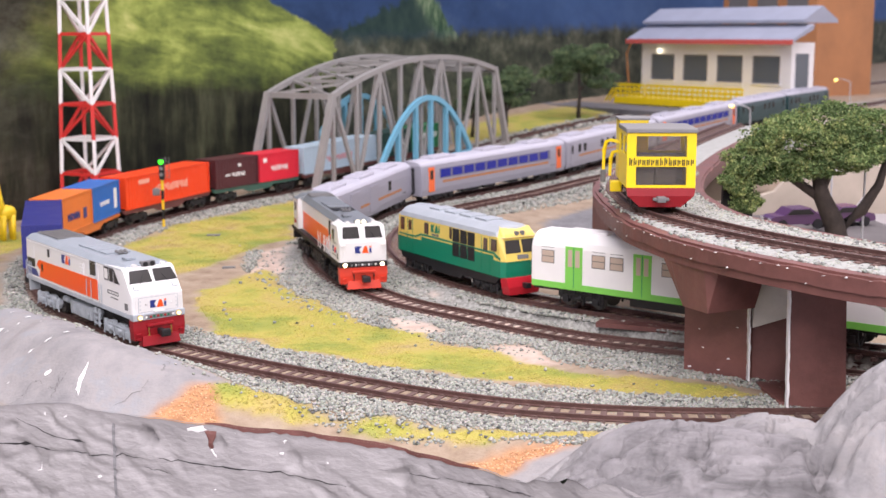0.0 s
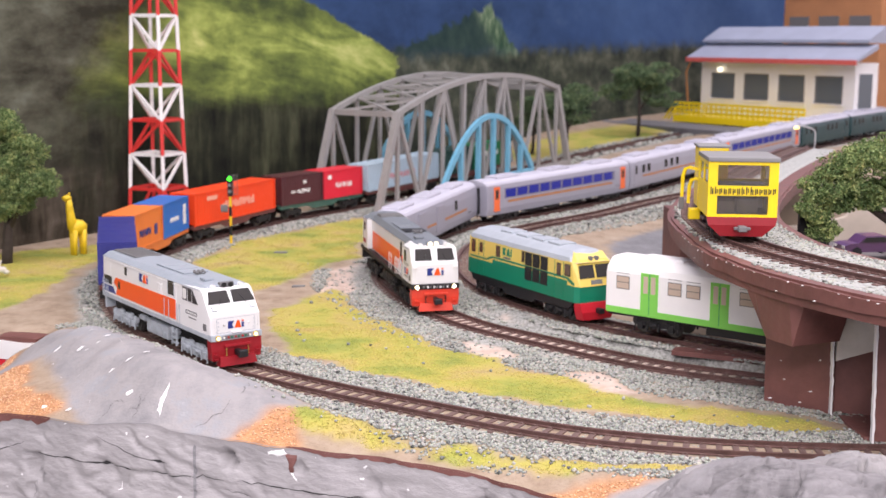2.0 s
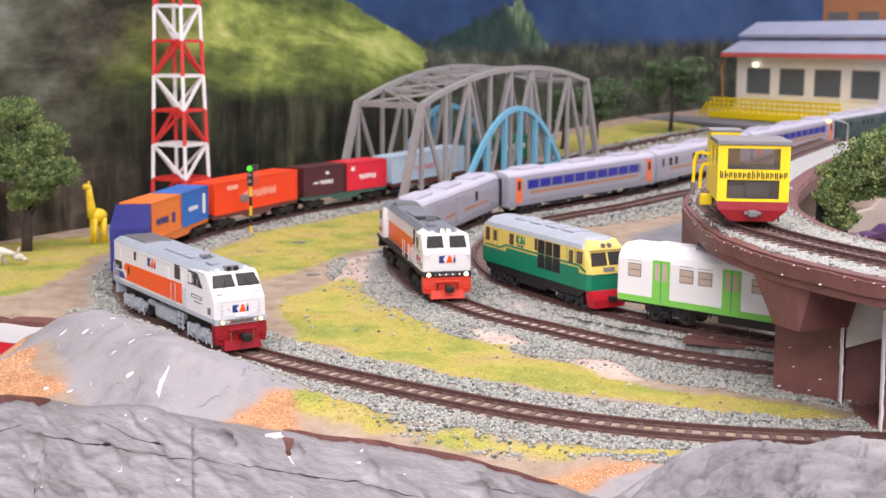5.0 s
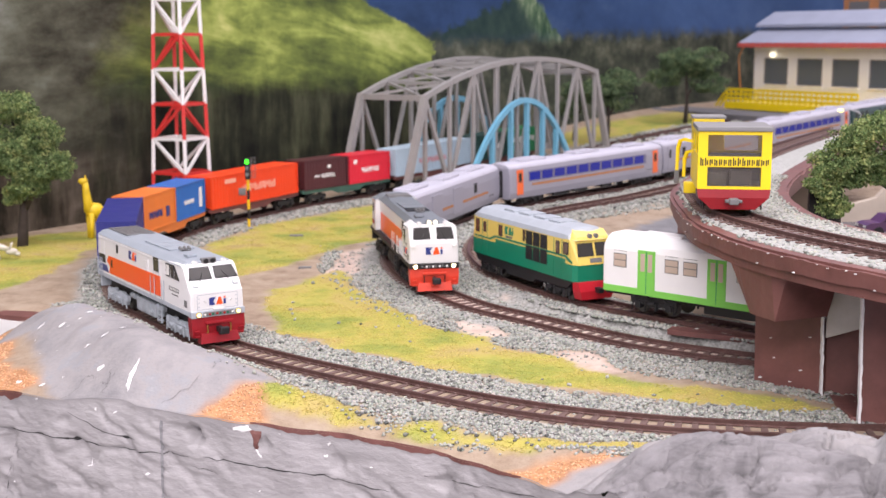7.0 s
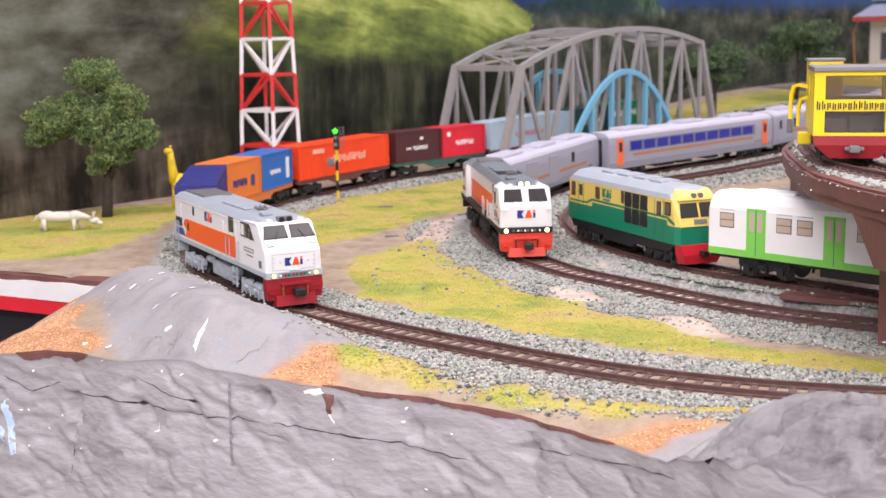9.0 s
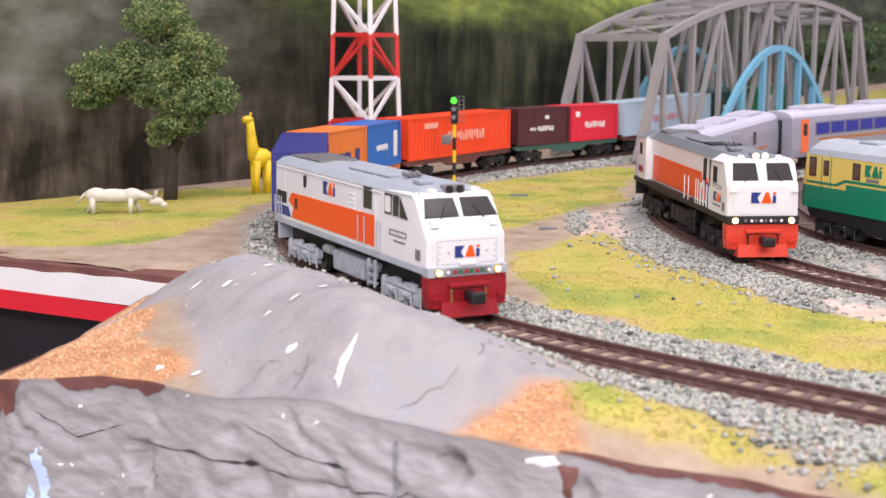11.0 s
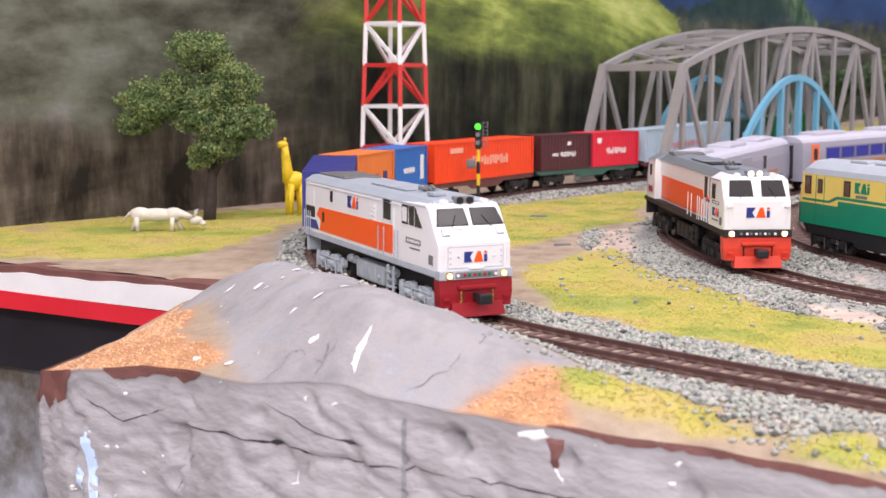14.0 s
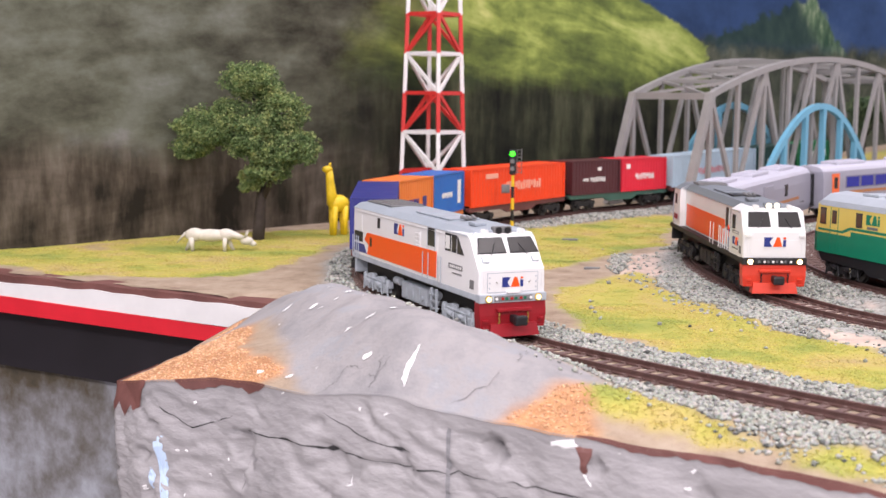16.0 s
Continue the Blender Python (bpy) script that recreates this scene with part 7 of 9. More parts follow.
# ---- track machine on the viaduct ----
def tamper():
    d = Vector((0.10, 0.995, 0)).normalized()
    yv = Vector((0, 0, 1)).cross(d)
    m = Matrix((d, yv, Vector((0, 0, 1)))).transposed().to_4x4()
    m.translation = (0.1835, 0.694, 0.085)
    m = m @ Matrix.Diagonal((1, 1, 0.955, 1))
    t = thing("track_machine", "yellow two-deck track machine with red skirt and grey roof", "track machine", m)
    W = 19.6
    # cab shell with real window openings: corner posts and bands
    def piece(name, *b):
        bm = B()
        box(bm, *b)
        return P(name, bm, M_YELLOW, t)

    for s in (-1, 1):
        piece("corner_post", 0, 3, s * W - (5.4 if s > 0 else 0), s * W + (5.4 if s < 0 else 0), 13.5, 47, 0.4)
        piece("corner_post", 40, 43, s * W - (3 if s > 0 else 0), s * W + (3 if s < 0 else 0), 13.5, 47, 0.4)
        y0, y1 = (W - 1.2, W) if s > 0 else (-W, -W + 1.2)
        piece("side_panel", 3, 40, y0, y1, 13.5, 33.0)
        piece("top_rail", 3, 40, y0, y1, 44.0, 47.0)
        piece("window_post", 20, 23, y0, y1, 33, 44)
    for z0, z1 in ((13.5, 15.4), (26.4, 32.4), (44.6, 47.0)):
        piece("front_band", 0.1, 1.5, -W + 3, W - 3, z0, z1)
        piece("rear_band", 41, 42.6, -W + 3, W - 3, z0, z1)
    bm = B()
    box(bm, 0.7, 1.1, -W + 3.3, W - 3.3, 15.4, 26.4)
    P("lower_window", bm, M_SMOKE, t, "smoky lower front window")
    bm = B()
    box(bm, 0.7, 1.1, -W + 3.3, W - 3.3, 32.4, 44.6)
    P("upper_window", bm, M_SMOKE, t, "smoky upper front window")
    for s in (-1, 1):
        bm = B()
        box(bm, 3, 40, s * (W - 0.8) - 0.2, s * (W - 0.8) + 0.2, 33, 44)
        P("side_window", bm, M_SMOKE, t)
    bm = B()
    box(bm, 3, 40, -W + 2, W - 2, 13.6, 15)
    box(bm, 8, 18, -10, 2, 15, 24, 1)
    box(bm, 14, 17, -10, 2, 24, 30, 0.6)
    box(bm, 36, 40, -W + 2, W - 2, 15, 31)
    box(bm, 3, 40, -W + 2, W - 2, 29.5, 31)
    box(bm, 4, 9, 4, 14, 15, 23, 0.6)
    P("interior", bm, M_PLATE, t)
    bm = B()
    for k in range(15):
        y_ = -18.2 + k * 2.48
        hi = 31.2 if k in (0, 1, 7, 8, 9) else 30.2
        slab(bm, (0, 0, 0), (0, -1, 0), (0, 0, 1), (y_, y_ + 0.62, 27.2, hi + 0.5), -0.2, 0.3)
        slab(bm, (0, 0, 0), (0, -1, 0), (0, 0, 1), (y_ + 1.0, y_ + 1.62, 27.2 + (k % 3) * 0.5, 30.8 - (k % 2) * 0.5), -0.2, 0.3)
    P("lettering", bm, M_BLACK, t, "row of dark letter shapes, a maker's name")
    bm = B()
    box(bm, -1.6, 44, -W - 0.6, W + 0.6, 46.6, 49.2, 0.6)
    P("roof", bm, M_ROOFDK2, t, "flat grey roof")
    bm = B()
    loft(bm, [[(-0.2, -W, 13.8), (-0.2, W, 13.8), (4, W, 13.8), (4, -W, 13.8)], [(-0.6, -W * 0.96, 9), (-0.6, W * 0.96, 9), (4, W * 0.96, 9), (4, -W * 0.96, 9)], [(0.6, -W * 0.60, 2.2), (0.6, W * 0.60, 2.2), (4, W * 0.60, 2.2), (4, -W * 0.60, 2.2)]])
    P("skirt", bm, M_RED, t, "dark red front skirt")
    bm = B()
    box(bm, -6, 0, -2.5, 2.5, 5.5, 9.0, 0.7)
    box(bm, -4, -0.5, -4.6, 4.6, 6.4, 8.2, 0.6)
    P("coupler", bm, M_PLATE, t)
    bm = B()
    box(bm, 6, 112, -10, 10, 8, 13.4, 0.6)
    P("frame", bm, M_YELLOW, t)
    bm = B()
    box(bm, 46, 66, 2, 19.5, 13.5, 51, 0.8)
    P("rear_cab", bm, M_YELLOW, t, "tall yellow equipment tower")
    bm = B()
    box(bm, 45, 67, 1.2, 20.3, 51, 52.4, 0.4)
    P("rear_cab_roof", bm, M_ROOFDK2, t)
    for s in (0, 1):
        bm = B()
        y0 = 20.5 - 4 * s
        swept(bm, [Vector(q) for q in ((48, 15.0, 36 - 6 * s), (51, y0 + 3.6, 38 - 7 * s), (53, y0 + 6.0, 37 - 7 * s), (54, y0 + 7.2, 32 - 6 * s), (54, y0 + 7.6, 18 - 3 * s))], 1.5, 1.9)
        P("boom", bm, M_YELLOW, t, "folded yellow lifting arm")
    bm = B()
    box(bm, 53, 56, 26.6, 29.6, 11, 19, 0.6)
    P("tool_head", bm, M_PLATE, t)
    bm = B()
    box(bm, 50, 56, 17, 24, 5, 12, 0.8)
    P("tool_head", bm, M_YELLOW, t)
    bogie(t, 18, 2, 16, 5.4, M_DARK, 14)
    bogie(t, 95, 2, 16, 5.4, M_DARK, 12)
    return t


M_SMOKE = mat("smoky_window", (0.62, 0.58, 0.54), 0.04)
M_SMOKE.node_tree.nodes["Principled BSDF"].inputs["Transmission Weight"].default_value = 0.92
M_SMOKE.node_tree.nodes["Principled BSDF"].inputs["IOR"].default_value = 1.12
M_ROOFDK2 = mat("machine_roof_grey", (0.20, 0.20, 0.20), 0.6, vary=0.12, scale=60)
tamper()


# ---- truss bridge with blue arches ----
def bridge():
    a = Vector((0.59, 0.81, 0)).normalized()
    c = Vector((a.y, -a.x, 0))
    n0 = Vector((-0.055, 1.450, 0))
    L_, hw, lean = 0.358, 0.0465, 0.036
    t = thing("truss_bridge", "grey steel truss bridge with curved top chords", "bridge")

    def bed(s):
        return 0.0075 + max(0.0, s + 0.03) * 0.052

    def top(s):
        k = s / L_
        return 0.116 + 0.021 * k + 0.028 * (1 - (2 * k - 1) ** 2)

    def at(s, side, z):
        v = n0 + a * s + c * hw * side
        return Vector((v.x, v.y, z))

    N = 8
    w, h = 0.0058, 0.0058
    for side in (-1, 1):
        bm = B()
        swept(bm, [at(L_ * k / 24, side, top(L_ * k / 24)) for k in range(25)], w, h)
        P_ = part("top_chord", bm, M_BRIDGE, t)
        for e, s_, d in ((0, 0.0, -lean), (1, L_, lean)):
            bm = B()
            bar(bm, at(s_, side, top(s_) + 0.002), at(s_ + d, side, bed(s_ + d)), 0.0075, 0.0065)
            part("end_post", bm, M_BRIDGE, t)
        bm = B()
        bar(bm, at(-lean, side, bed(-lean) + 0.004), at(L_ + lean, side, bed(L_ + lean) + 0.004), 0.005, 0.009)
        part("bottom_chord", bm, M_BRIDGE, t)
        for i in range(N + 1):
            s_ = L_ * i / N
            bm = B()
            bar(bm, at(s_, side, bed(s_)), at(s_, side, top(s_)), 0.0038, 0.0042, a)
            part("vertical", bm, M_BRIDGE, t)
            if i < N:
                s1_ = L_ * (i + 1) / N
                bm = B()
                if (i % 2 == 0) == (i < N / 2):
                    bar(bm, at(s_, side, top(s_)), at(s1_, side, bed(s1_)), 0.0036, 0.0042)
                else:
                    bar(bm, at(s_, side, bed(s_)), at(s1_, side, top(s1_)), 0.0036, 0.0042)
                part("diagonal", bm, M_BRIDGE, t)
    for i in range(N + 1):
        s_ = L_ * i / N
        bm = B()
        bar(bm, at(s_, -1, top(s_) - 0.001), at(s_, 1, top(s_) - 0.001), 0.0045, 0.0065 if i in (0, N) else 0.004)
        part("cross_beam", bm, M_BRIDGE, t)
        if i < N:
            s1_ = L_ * (i + 1) / N
            for f in (-1, 1):
                bm = B()
                bar(bm, at(s_, f, top(s_) - 0.001), at((s_ + s1_) / 2, 0, top((s_ + s1_) / 2) - 0.001), 0.003, 0.003)
                part("top_brace", bm, M_BRIDGE, t)
                bm = B()
                bar(bm, at((s_ + s1_) / 2, 0, top((s_ + s1_) / 2) - 0.001), at(s1_, f, top(s1_) - 0.001), 0.003, 0.003)
                part("top_brace", bm, M_BRIDGE, t)
    # blue arches beside the trusses
    b = thing("arch_bridge", "light blue arch bridge with upright hangers", "bridge")
    for off in (hw + 0.008, -hw - 0.006):
        bm = B()
        pts = []
        for k in range(25):
            u = -1 + 2 * k / 24
            s_ = 0.180 + 0.102 * u
            z = bed(s_) + 0.012 + 0.076 * (1 - u * u)
            v = n0 + a * s_ + c * off
            pts.append(Vector((v.x, v.y, z)))
        swept(bm, pts, 0.005, 0.0062)
        part("arch", bm, M_ARCH, b)
        for u in (-0.62, -0.25, 0.08, 0.42, 0.72):
            s_ = 0.180 + 0.102 * u
            v = n0 + a * s_ + c * off
            bm = B()
            bar(bm, (v.x, v.y, bed(s_)), (v.x, v.y, bed(s_) + 0.012 + 0.076 * (1 - u * u)), 0.0055, 0.0045, a)
            part("hanger", bm, M_ARCH, b)
        bm = B()
        p0, p1 = n0 + a * 0.075 + c * off, n0 + a * 0.285 + c * off
        bar(bm, (p0.x, p0.y, bed(0.075) + 0.006), (p1.x, p1.y, bed(0.285) + 0.006), 0.005, 0.012)
        part("beam", bm, M_ARCH, b)


bridge()


# ---- lattice tower ----
M_TRED = mat("tower_red", (0.60, 0.035, 0.03), 0.45, vary=0.06, scale=60)
M_TWHITE = mat("tower_white", (0.78, 0.78, 0.77), 0.45, vary=0.04, scale=60)


def tower():
    t = thing("lattice_tower", "tall red and white lattice radio mast", "mast")
    centre = Vector((-0.2630, 1.3070, 0))
    zs = [gz(-0.263, 1.307) - 0.002, 0.045] + [0.045 + 0.0349 * k for k in range(1, 12)]

    ring = ((-0.934, -0.359), (0.359, -0.934), (0.934, 0.359), (-0.359, 0.934))

    def corner(i, z):
        h = 0.486 * (0.0620 - 0.0585 * (z / 0.9) * 1.08)
        return centre + Vector((ring[i][0] * h, ring[i][1] * h, z))

    for k in range(len(zs) - 1):
        z0, z1 = zs[k], zs[k + 1]
        m_ = M_TRED if k % 2 == 0 else M_TWHITE
        for i in range(4):
            j = (i + 1) % 4
            bm = B()
            bar(bm, corner(i, z0), corner(i, z1), 0.0034, 0.0034, ring[i] + (0,))
            part("leg", bm, m_, t)
            bm = B()
            bar(bm, corner(i, z1), corner(j, z1), 0.0024, 0.0032)
            part("cross_bar", bm, m_, t)
            # the braces meet at the near and far legs in turn with the outer ones
            outer, inner = (i, j) if i % 2 == 0 else (j, i)
            lo, hi = (outer, inner) if k % 2 == 0 else (inner, outer)
            bm = B()
            bar(bm, corner(lo, z0), corner(hi, z1), 0.0022, 0.0028)
            part("brace", bm, m_, t)
    return t


tower()

# ---- colour light signal ----
M_SIGYEL = mat("signal_yellow", (0.75, 0.50, 0.02), 0.5)
M_SIGGREEN = mat("lit_green_lamp", (0.05, 0.8, 0.03), 0.3, emit=(0.05, 1.0, 0.02, 2.4))
sig = thing("railway_signal", "colour light signal with striped post showing green", "signal", pose(-0.1735, 1.193, gz(-0.1735, 1.193)))
for k in range(5):
    bm = B()
    cyl(bm, (0, 0, k * 9.2 - 0.5), (0, 0, (k + 1) * 9.2 - 0.5), 1.35, 12)
    P("post_band", bm, (M_SIGYEL, M_BLACK)[k % 2], sig)
bm = B()
box(bm, -2.6, 2.6, -1.6, 1.6, 46, 66, 0.8)
for zz in (51, 57, 63):
    cyl(bm, (0, -4, zz), (0, -1.4, zz), 2.1, 12)
head = P("signal_head", bm, M_BLACK, sig)
for zz, m_ in ((63, M_SIGGREEN), (57, M_PLATE), (51, M_PLATE)):
    bm = B()
    cyl(bm, (0, -4.4, zz), (0, -3.6, zz), 2.2 if m_ is M_SIGGREEN else 1.75, 14)
    P("lamp", bm, m_, head, "lit green lamp" if m_ is M_SIGGREEN else "")
bm = B()
box(bm, -9.2, -2.2, -1.2, 0.4, 31, 38, 0.6)
cyl(bm, (-6, -3, 34.5), (-6, -1, 34.5), 2.2, 12)
P("side_board", bm, M_PLATE, sig)
bm = B()
for xx in (3.2, 6.8):
    cyl(bm, (xx, 1, 47), (xx, 1, 67), 0.3, 5)
for k in range(7):
    cyl(bm, (3.2, 1, 48 + k * 3), (6.8, 1, 48 + k * 3), 0.25, 5)
cyl(bm, (0, 1, 58), (3.2, 1, 58), 0.3, 5)
P("ladder", bm, M_PLATE, sig)
bm = B()
box(bm, -3, 3, -3, 3, -2, 1.2, 0.4)
P("base", bm, M_PLATE, sig)


# ---- toy figures, each a single plain mesh ----
def blob(bm, c, r, n=2):
    bmesh.ops.create_icosphere(bm, subdivisions=n, radius=1, matrix=Matrix.Translation(c) @ Matrix.Diagonal((*r, 1)))


M_TOYYEL = mat("yellow_toy_plastic", (0.78, 0.55, 0.02), 0.5, vary=0.15, scale=250)
M_TOYWHITE = mat("white_toy_plastic", (0.60, 0.57, 0.49), 0.6, vary=0.12, scale=200)
bm = B()
blob(bm, (0, 0, 25), (9, 6.4, 7.0))
loft(bm, [[(x + math.cos(q) * r, math.sin(q) * r * 0.9, z) for q in np.linspace(0, 2 * math.pi, 9)[:-1]] for x, z, r in ((-4.5, 24, 5.4), (-6.2, 34, 4.2), (-7.4, 44, 3.4), (-8, 51, 3.0))])
blob(bm, (-9.6, 0, 52), (4.6, 3.0, 3.0))
for s in (-1, 1):
    cyl(bm, (-7.6, s * 0.9, 53), (-7.3, s * 1.1, 57), 0.5, 6)
    blob(bm, (-6.9, s * 2.2, 52.6), (0.6, 1.4, 0.8), 1)
    for xx in (-4.6, 4.8):
        cyl(bm, (xx, s * 2.2, -1), (xx * 0.9, s * 3.0, 23), 1.9, 8, 2.8)
cyl(bm, (6.6, 0, 26), (8.4, 0, 16), 0.6, 6)
bmesh.ops.scale(bm, vec=(0.001, 0.001, 0.001), verts=bm.verts)
tagged(part("toy_giraffe", bm, M_TOYYEL, m=pose(-0.305, 1.143, gz(-0.305, 1.143), 0, 0, 40), smooth=True), "plain yellow plastic toy giraffe standing on the grass", "figurine")
bm = B()
blob(bm, (-2, 0, 10.5), (15, 4.6, 4.6))
blob(bm, (-13, 0, 10.8), (7.5, 4.6, 5.0))
blob(bm, (9, 0, 11), (7, 4.2, 4.6))
loft(bm, [[(x + math.cos(q) * r * 0.8, math.sin(q) * r, z + math.cos(q) * r * 0.6) for q in np.linspace(0, 2 * math.pi, 9)[:-1]] for x, z, r in ((11, 12, 3.8), (16, 10.5, 3.0), (21, 8.6, 2.4))])
blob(bm, (24, 0, 7.0), (5.0, 2.6, 3.0))
blob(bm, (28.5, 0, 5.0), (2.6, 1.9, 2.0))
for s in (-1, 1):
    cyl(bm, (23, s * 1.6, 9.5), (24.5, s * 3.6, 14.5), 0.8, 6, 0.3)
    cyl(bm, (9, s * 2.8, 9), (14 - 5 * (s < 0), s * 3.4, -0.5), 1.8, 8, 1.2)
    cyl(bm, (-15, s * 2.8, 9), (-20 + 6 * (s < 0), s * 3.4, -0.5), 2.2, 8, 1.3)
cyl(bm, (-20, 0, 12), (-26, 1, 5), 0.9, 6, 0.5)
bmesh.ops.scale(bm, vec=(0.001, 0.001, 0.001), verts=bm.verts)
tagged(part("toy_animal", bm, M_TOYWHITE, m=pose(-0.362, 1.02, gz(-0.362, 1.02) + 0.0005, 0, 0, 8), smooth=True), "plain white plastic toy animal grazing on the grass", "figurine")


# ---- trees ----
def leaf_material(name, stops):
    """Leaf clumps: light and shadowy tufts painted in by noise over the leaves' own differences."""
    m = stones_material(name, stops, 0.8)
    nt = m.node_tree
    bs = nt.nodes["Principled BSDF"]
    src = bs.inputs["Base Color"].links[0].from_socket
    tc = nt.nodes.new("ShaderNodeTexCoord")
    n = nt.nodes.new("ShaderNodeTexNoise")
    n.inputs["Scale"].default_value, n.inputs["Detail"].default_value = 85, 4
    nt.links.new(tc.outputs["Object"], n.inputs["Vector"])
    r = nt.nodes.new("ShaderNodeValToRGB")
    els = r.color_ramp.elements
    els[0].position, els[0].color = 0.36, (0.50, 0.60, 0.50, 1)
    els[1].position, els[1].color = 0.66, (1.35, 1.22, 1.0, 1)
    els.new(0.5).color = (0.92, 1.0, 0.85, 1)
    nt.links.new(n.outputs["Fac"], r.inputs["Fac"])
    x = nt.nodes.new("ShaderNodeMix")
    x.data_type, x.blend_type = "RGBA", "MULTIPLY"
    x.inputs["Factor"].default_value = 1.0
    nt.links.new(src, x.inputs["A"])
    nt.links.new(r.outputs["Color"], x.inputs["B"])
    nt.links.new(x.outputs["Result"], bs.inputs["Base Color"])
    return m


M_LEAF = leaf_material("foliage", [(0.0, (0.07, 0.11, 0.045)), (0.35, (0.145, 0.21, 0.080)), (0.7, (0.225, 0.295, 0.115)), (1.0, (0.36, 0.40, 0.19))])
M_LEAFFAR = leaf_material("far_foliage", [(0.0, (0.05, 0.085, 0.05)), (0.5, (0.11, 0.17, 0.095)), (1.0, (0.20, 0.27, 0.15))])
M_BARK = mat("bark", (0.045, 0.035, 0.03), 0.85, vary=0.4, scale=120, bump=0.8, bscale=300)


def leaves(name, lobes, count, size, material, parent, seed):
    """A crown of many small folded leaf clumps, thicker on the skin of each lobe, with gaps."""
    rng = np.random.default_rng(seed)
    whole = []
    for c0, r0 in lobes:
        whole.append((c0, tuple(0.90 * q for q in r0)))
        for _ in range(9):
            g0 = rng.normal(size=3)
            g0 /= np.linalg.norm(g0)
            f0 = rng.uniform(0.28, 0.48)
            whole.append((tuple(np.array(c0) + g0 * np.array(r0) * 0.78), (r0[0] * f0, r0[1] * f0, r0[2] * f0 * 0.8)))
    lobes = whole
    vol = np.array([r[0] * r[1] * r[2] for _, r in lobes]) ** 0.67
    pick = rng.choice(len(lobes), count, p=vol / vol.sum())
    d = rng.normal(size=(count, 3))
    d /= np.linalg.norm(d, axis=1)[:, None]
    rad = rng.uniform(0.45, 1.0, count) ** 0.6
    lump = np.array([1 + 0.30 * noise.noise(Vector(v) * 2.6 + Vector((k * 7, 0, 0))) + 0.20 * noise.noise(Vector(v) * 6 + Vector((k * 3, 1, 0))) for v, k in zip(d, pick)])
    gap = np.array([noise.noise(Vector(v) * 3.4 + Vector((k * 5, 9, 2))) for v, k in zip(d, pick)])
    keep = gap > -0.38
    c = np.array([l[0] for l in lobes])[pick] + d * np.array([l[1] for l in lobes])[pick] * (rad * lump)[:, None]
    c, d = c[keep], d[keep]
    n = len(c)
    u = rng.normal(size=(n, 3)) + d * 0.2
    u /= np.linalg.norm(u, axis=1)[:, None]
    v = np.cross(u, d + rng.normal(size=(n, 3)) * 0.8)
    v /= np.linalg.norm(v, axis=1)[:, None]
    w = np.cross(u, v)
    s = (size * rng.uniform(0.6, 1.5, n))[:, None]
    quad = np.stack([c - u * s, c + v * s * 0.7 + w * s * 0.25, c + u * s, c - v * s * 0.7 + w * s * 0.25, c + w * s * 0.55], 1)
    f = np.array([(0, 1, 4), (1, 2, 4), (2, 3, 4), (3, 0, 4)])
    faces = (f[None] + 5 * np.arange(n)[:, None, None]).reshape(-1, 3)
    me = bpy.data.meshes.new(name)
    me.from_pydata(quad.reshape(-1, 3).tolist(), [], faces.tolist())
    me.materials.append(material)
    ob = new(name, me)
    ob.parent = parent
    return ob


def limb(bm, pts, r0, r1, n=8):
    rings = []
    for i, p in enumerate(pts):
        k = i / (len(pts) - 1)
        d = (Vector(pts[min(i + 1, len(pts) - 1)]) - Vector(pts[max(i - 1, 0)])).normalized()
        x = d.orthogonal().normalized()
        y_ = d.cross(x)
        r = r0 + (r1 - r0) * k
        rings.append([Vector(p) + (x * math.cos(q) + y_ * math.sin(q)) * r * (1 + 0.15 * noise.noise(Vector((q, i, r0 * 900)))) for q in np.linspace(0, 2 * math.pi, n + 1)[:-1]])
    loft(bm, rings)


def tree(label, base, limbs, lobes, count, size, seed, material=None):
    t = thing("tree", label, "tree")
    bm = B()
    limb(bm, limbs[0][0], *limbs[0][1:])
    part("trunk", bm, M_BARK, t, smooth=True)
    for pts, r0, r1 in limbs[1:]:
        bm = B()
        limb(bm, pts, r0, r1, 6)
        part("limb", bm, M_BARK, t, smooth=True)
    leaves("crown", lobes, count, size, material or M_LEAF, t, seed)
    return t


zb = gz(-0.357, 1.10)
X, Y = -0.357, 1.10
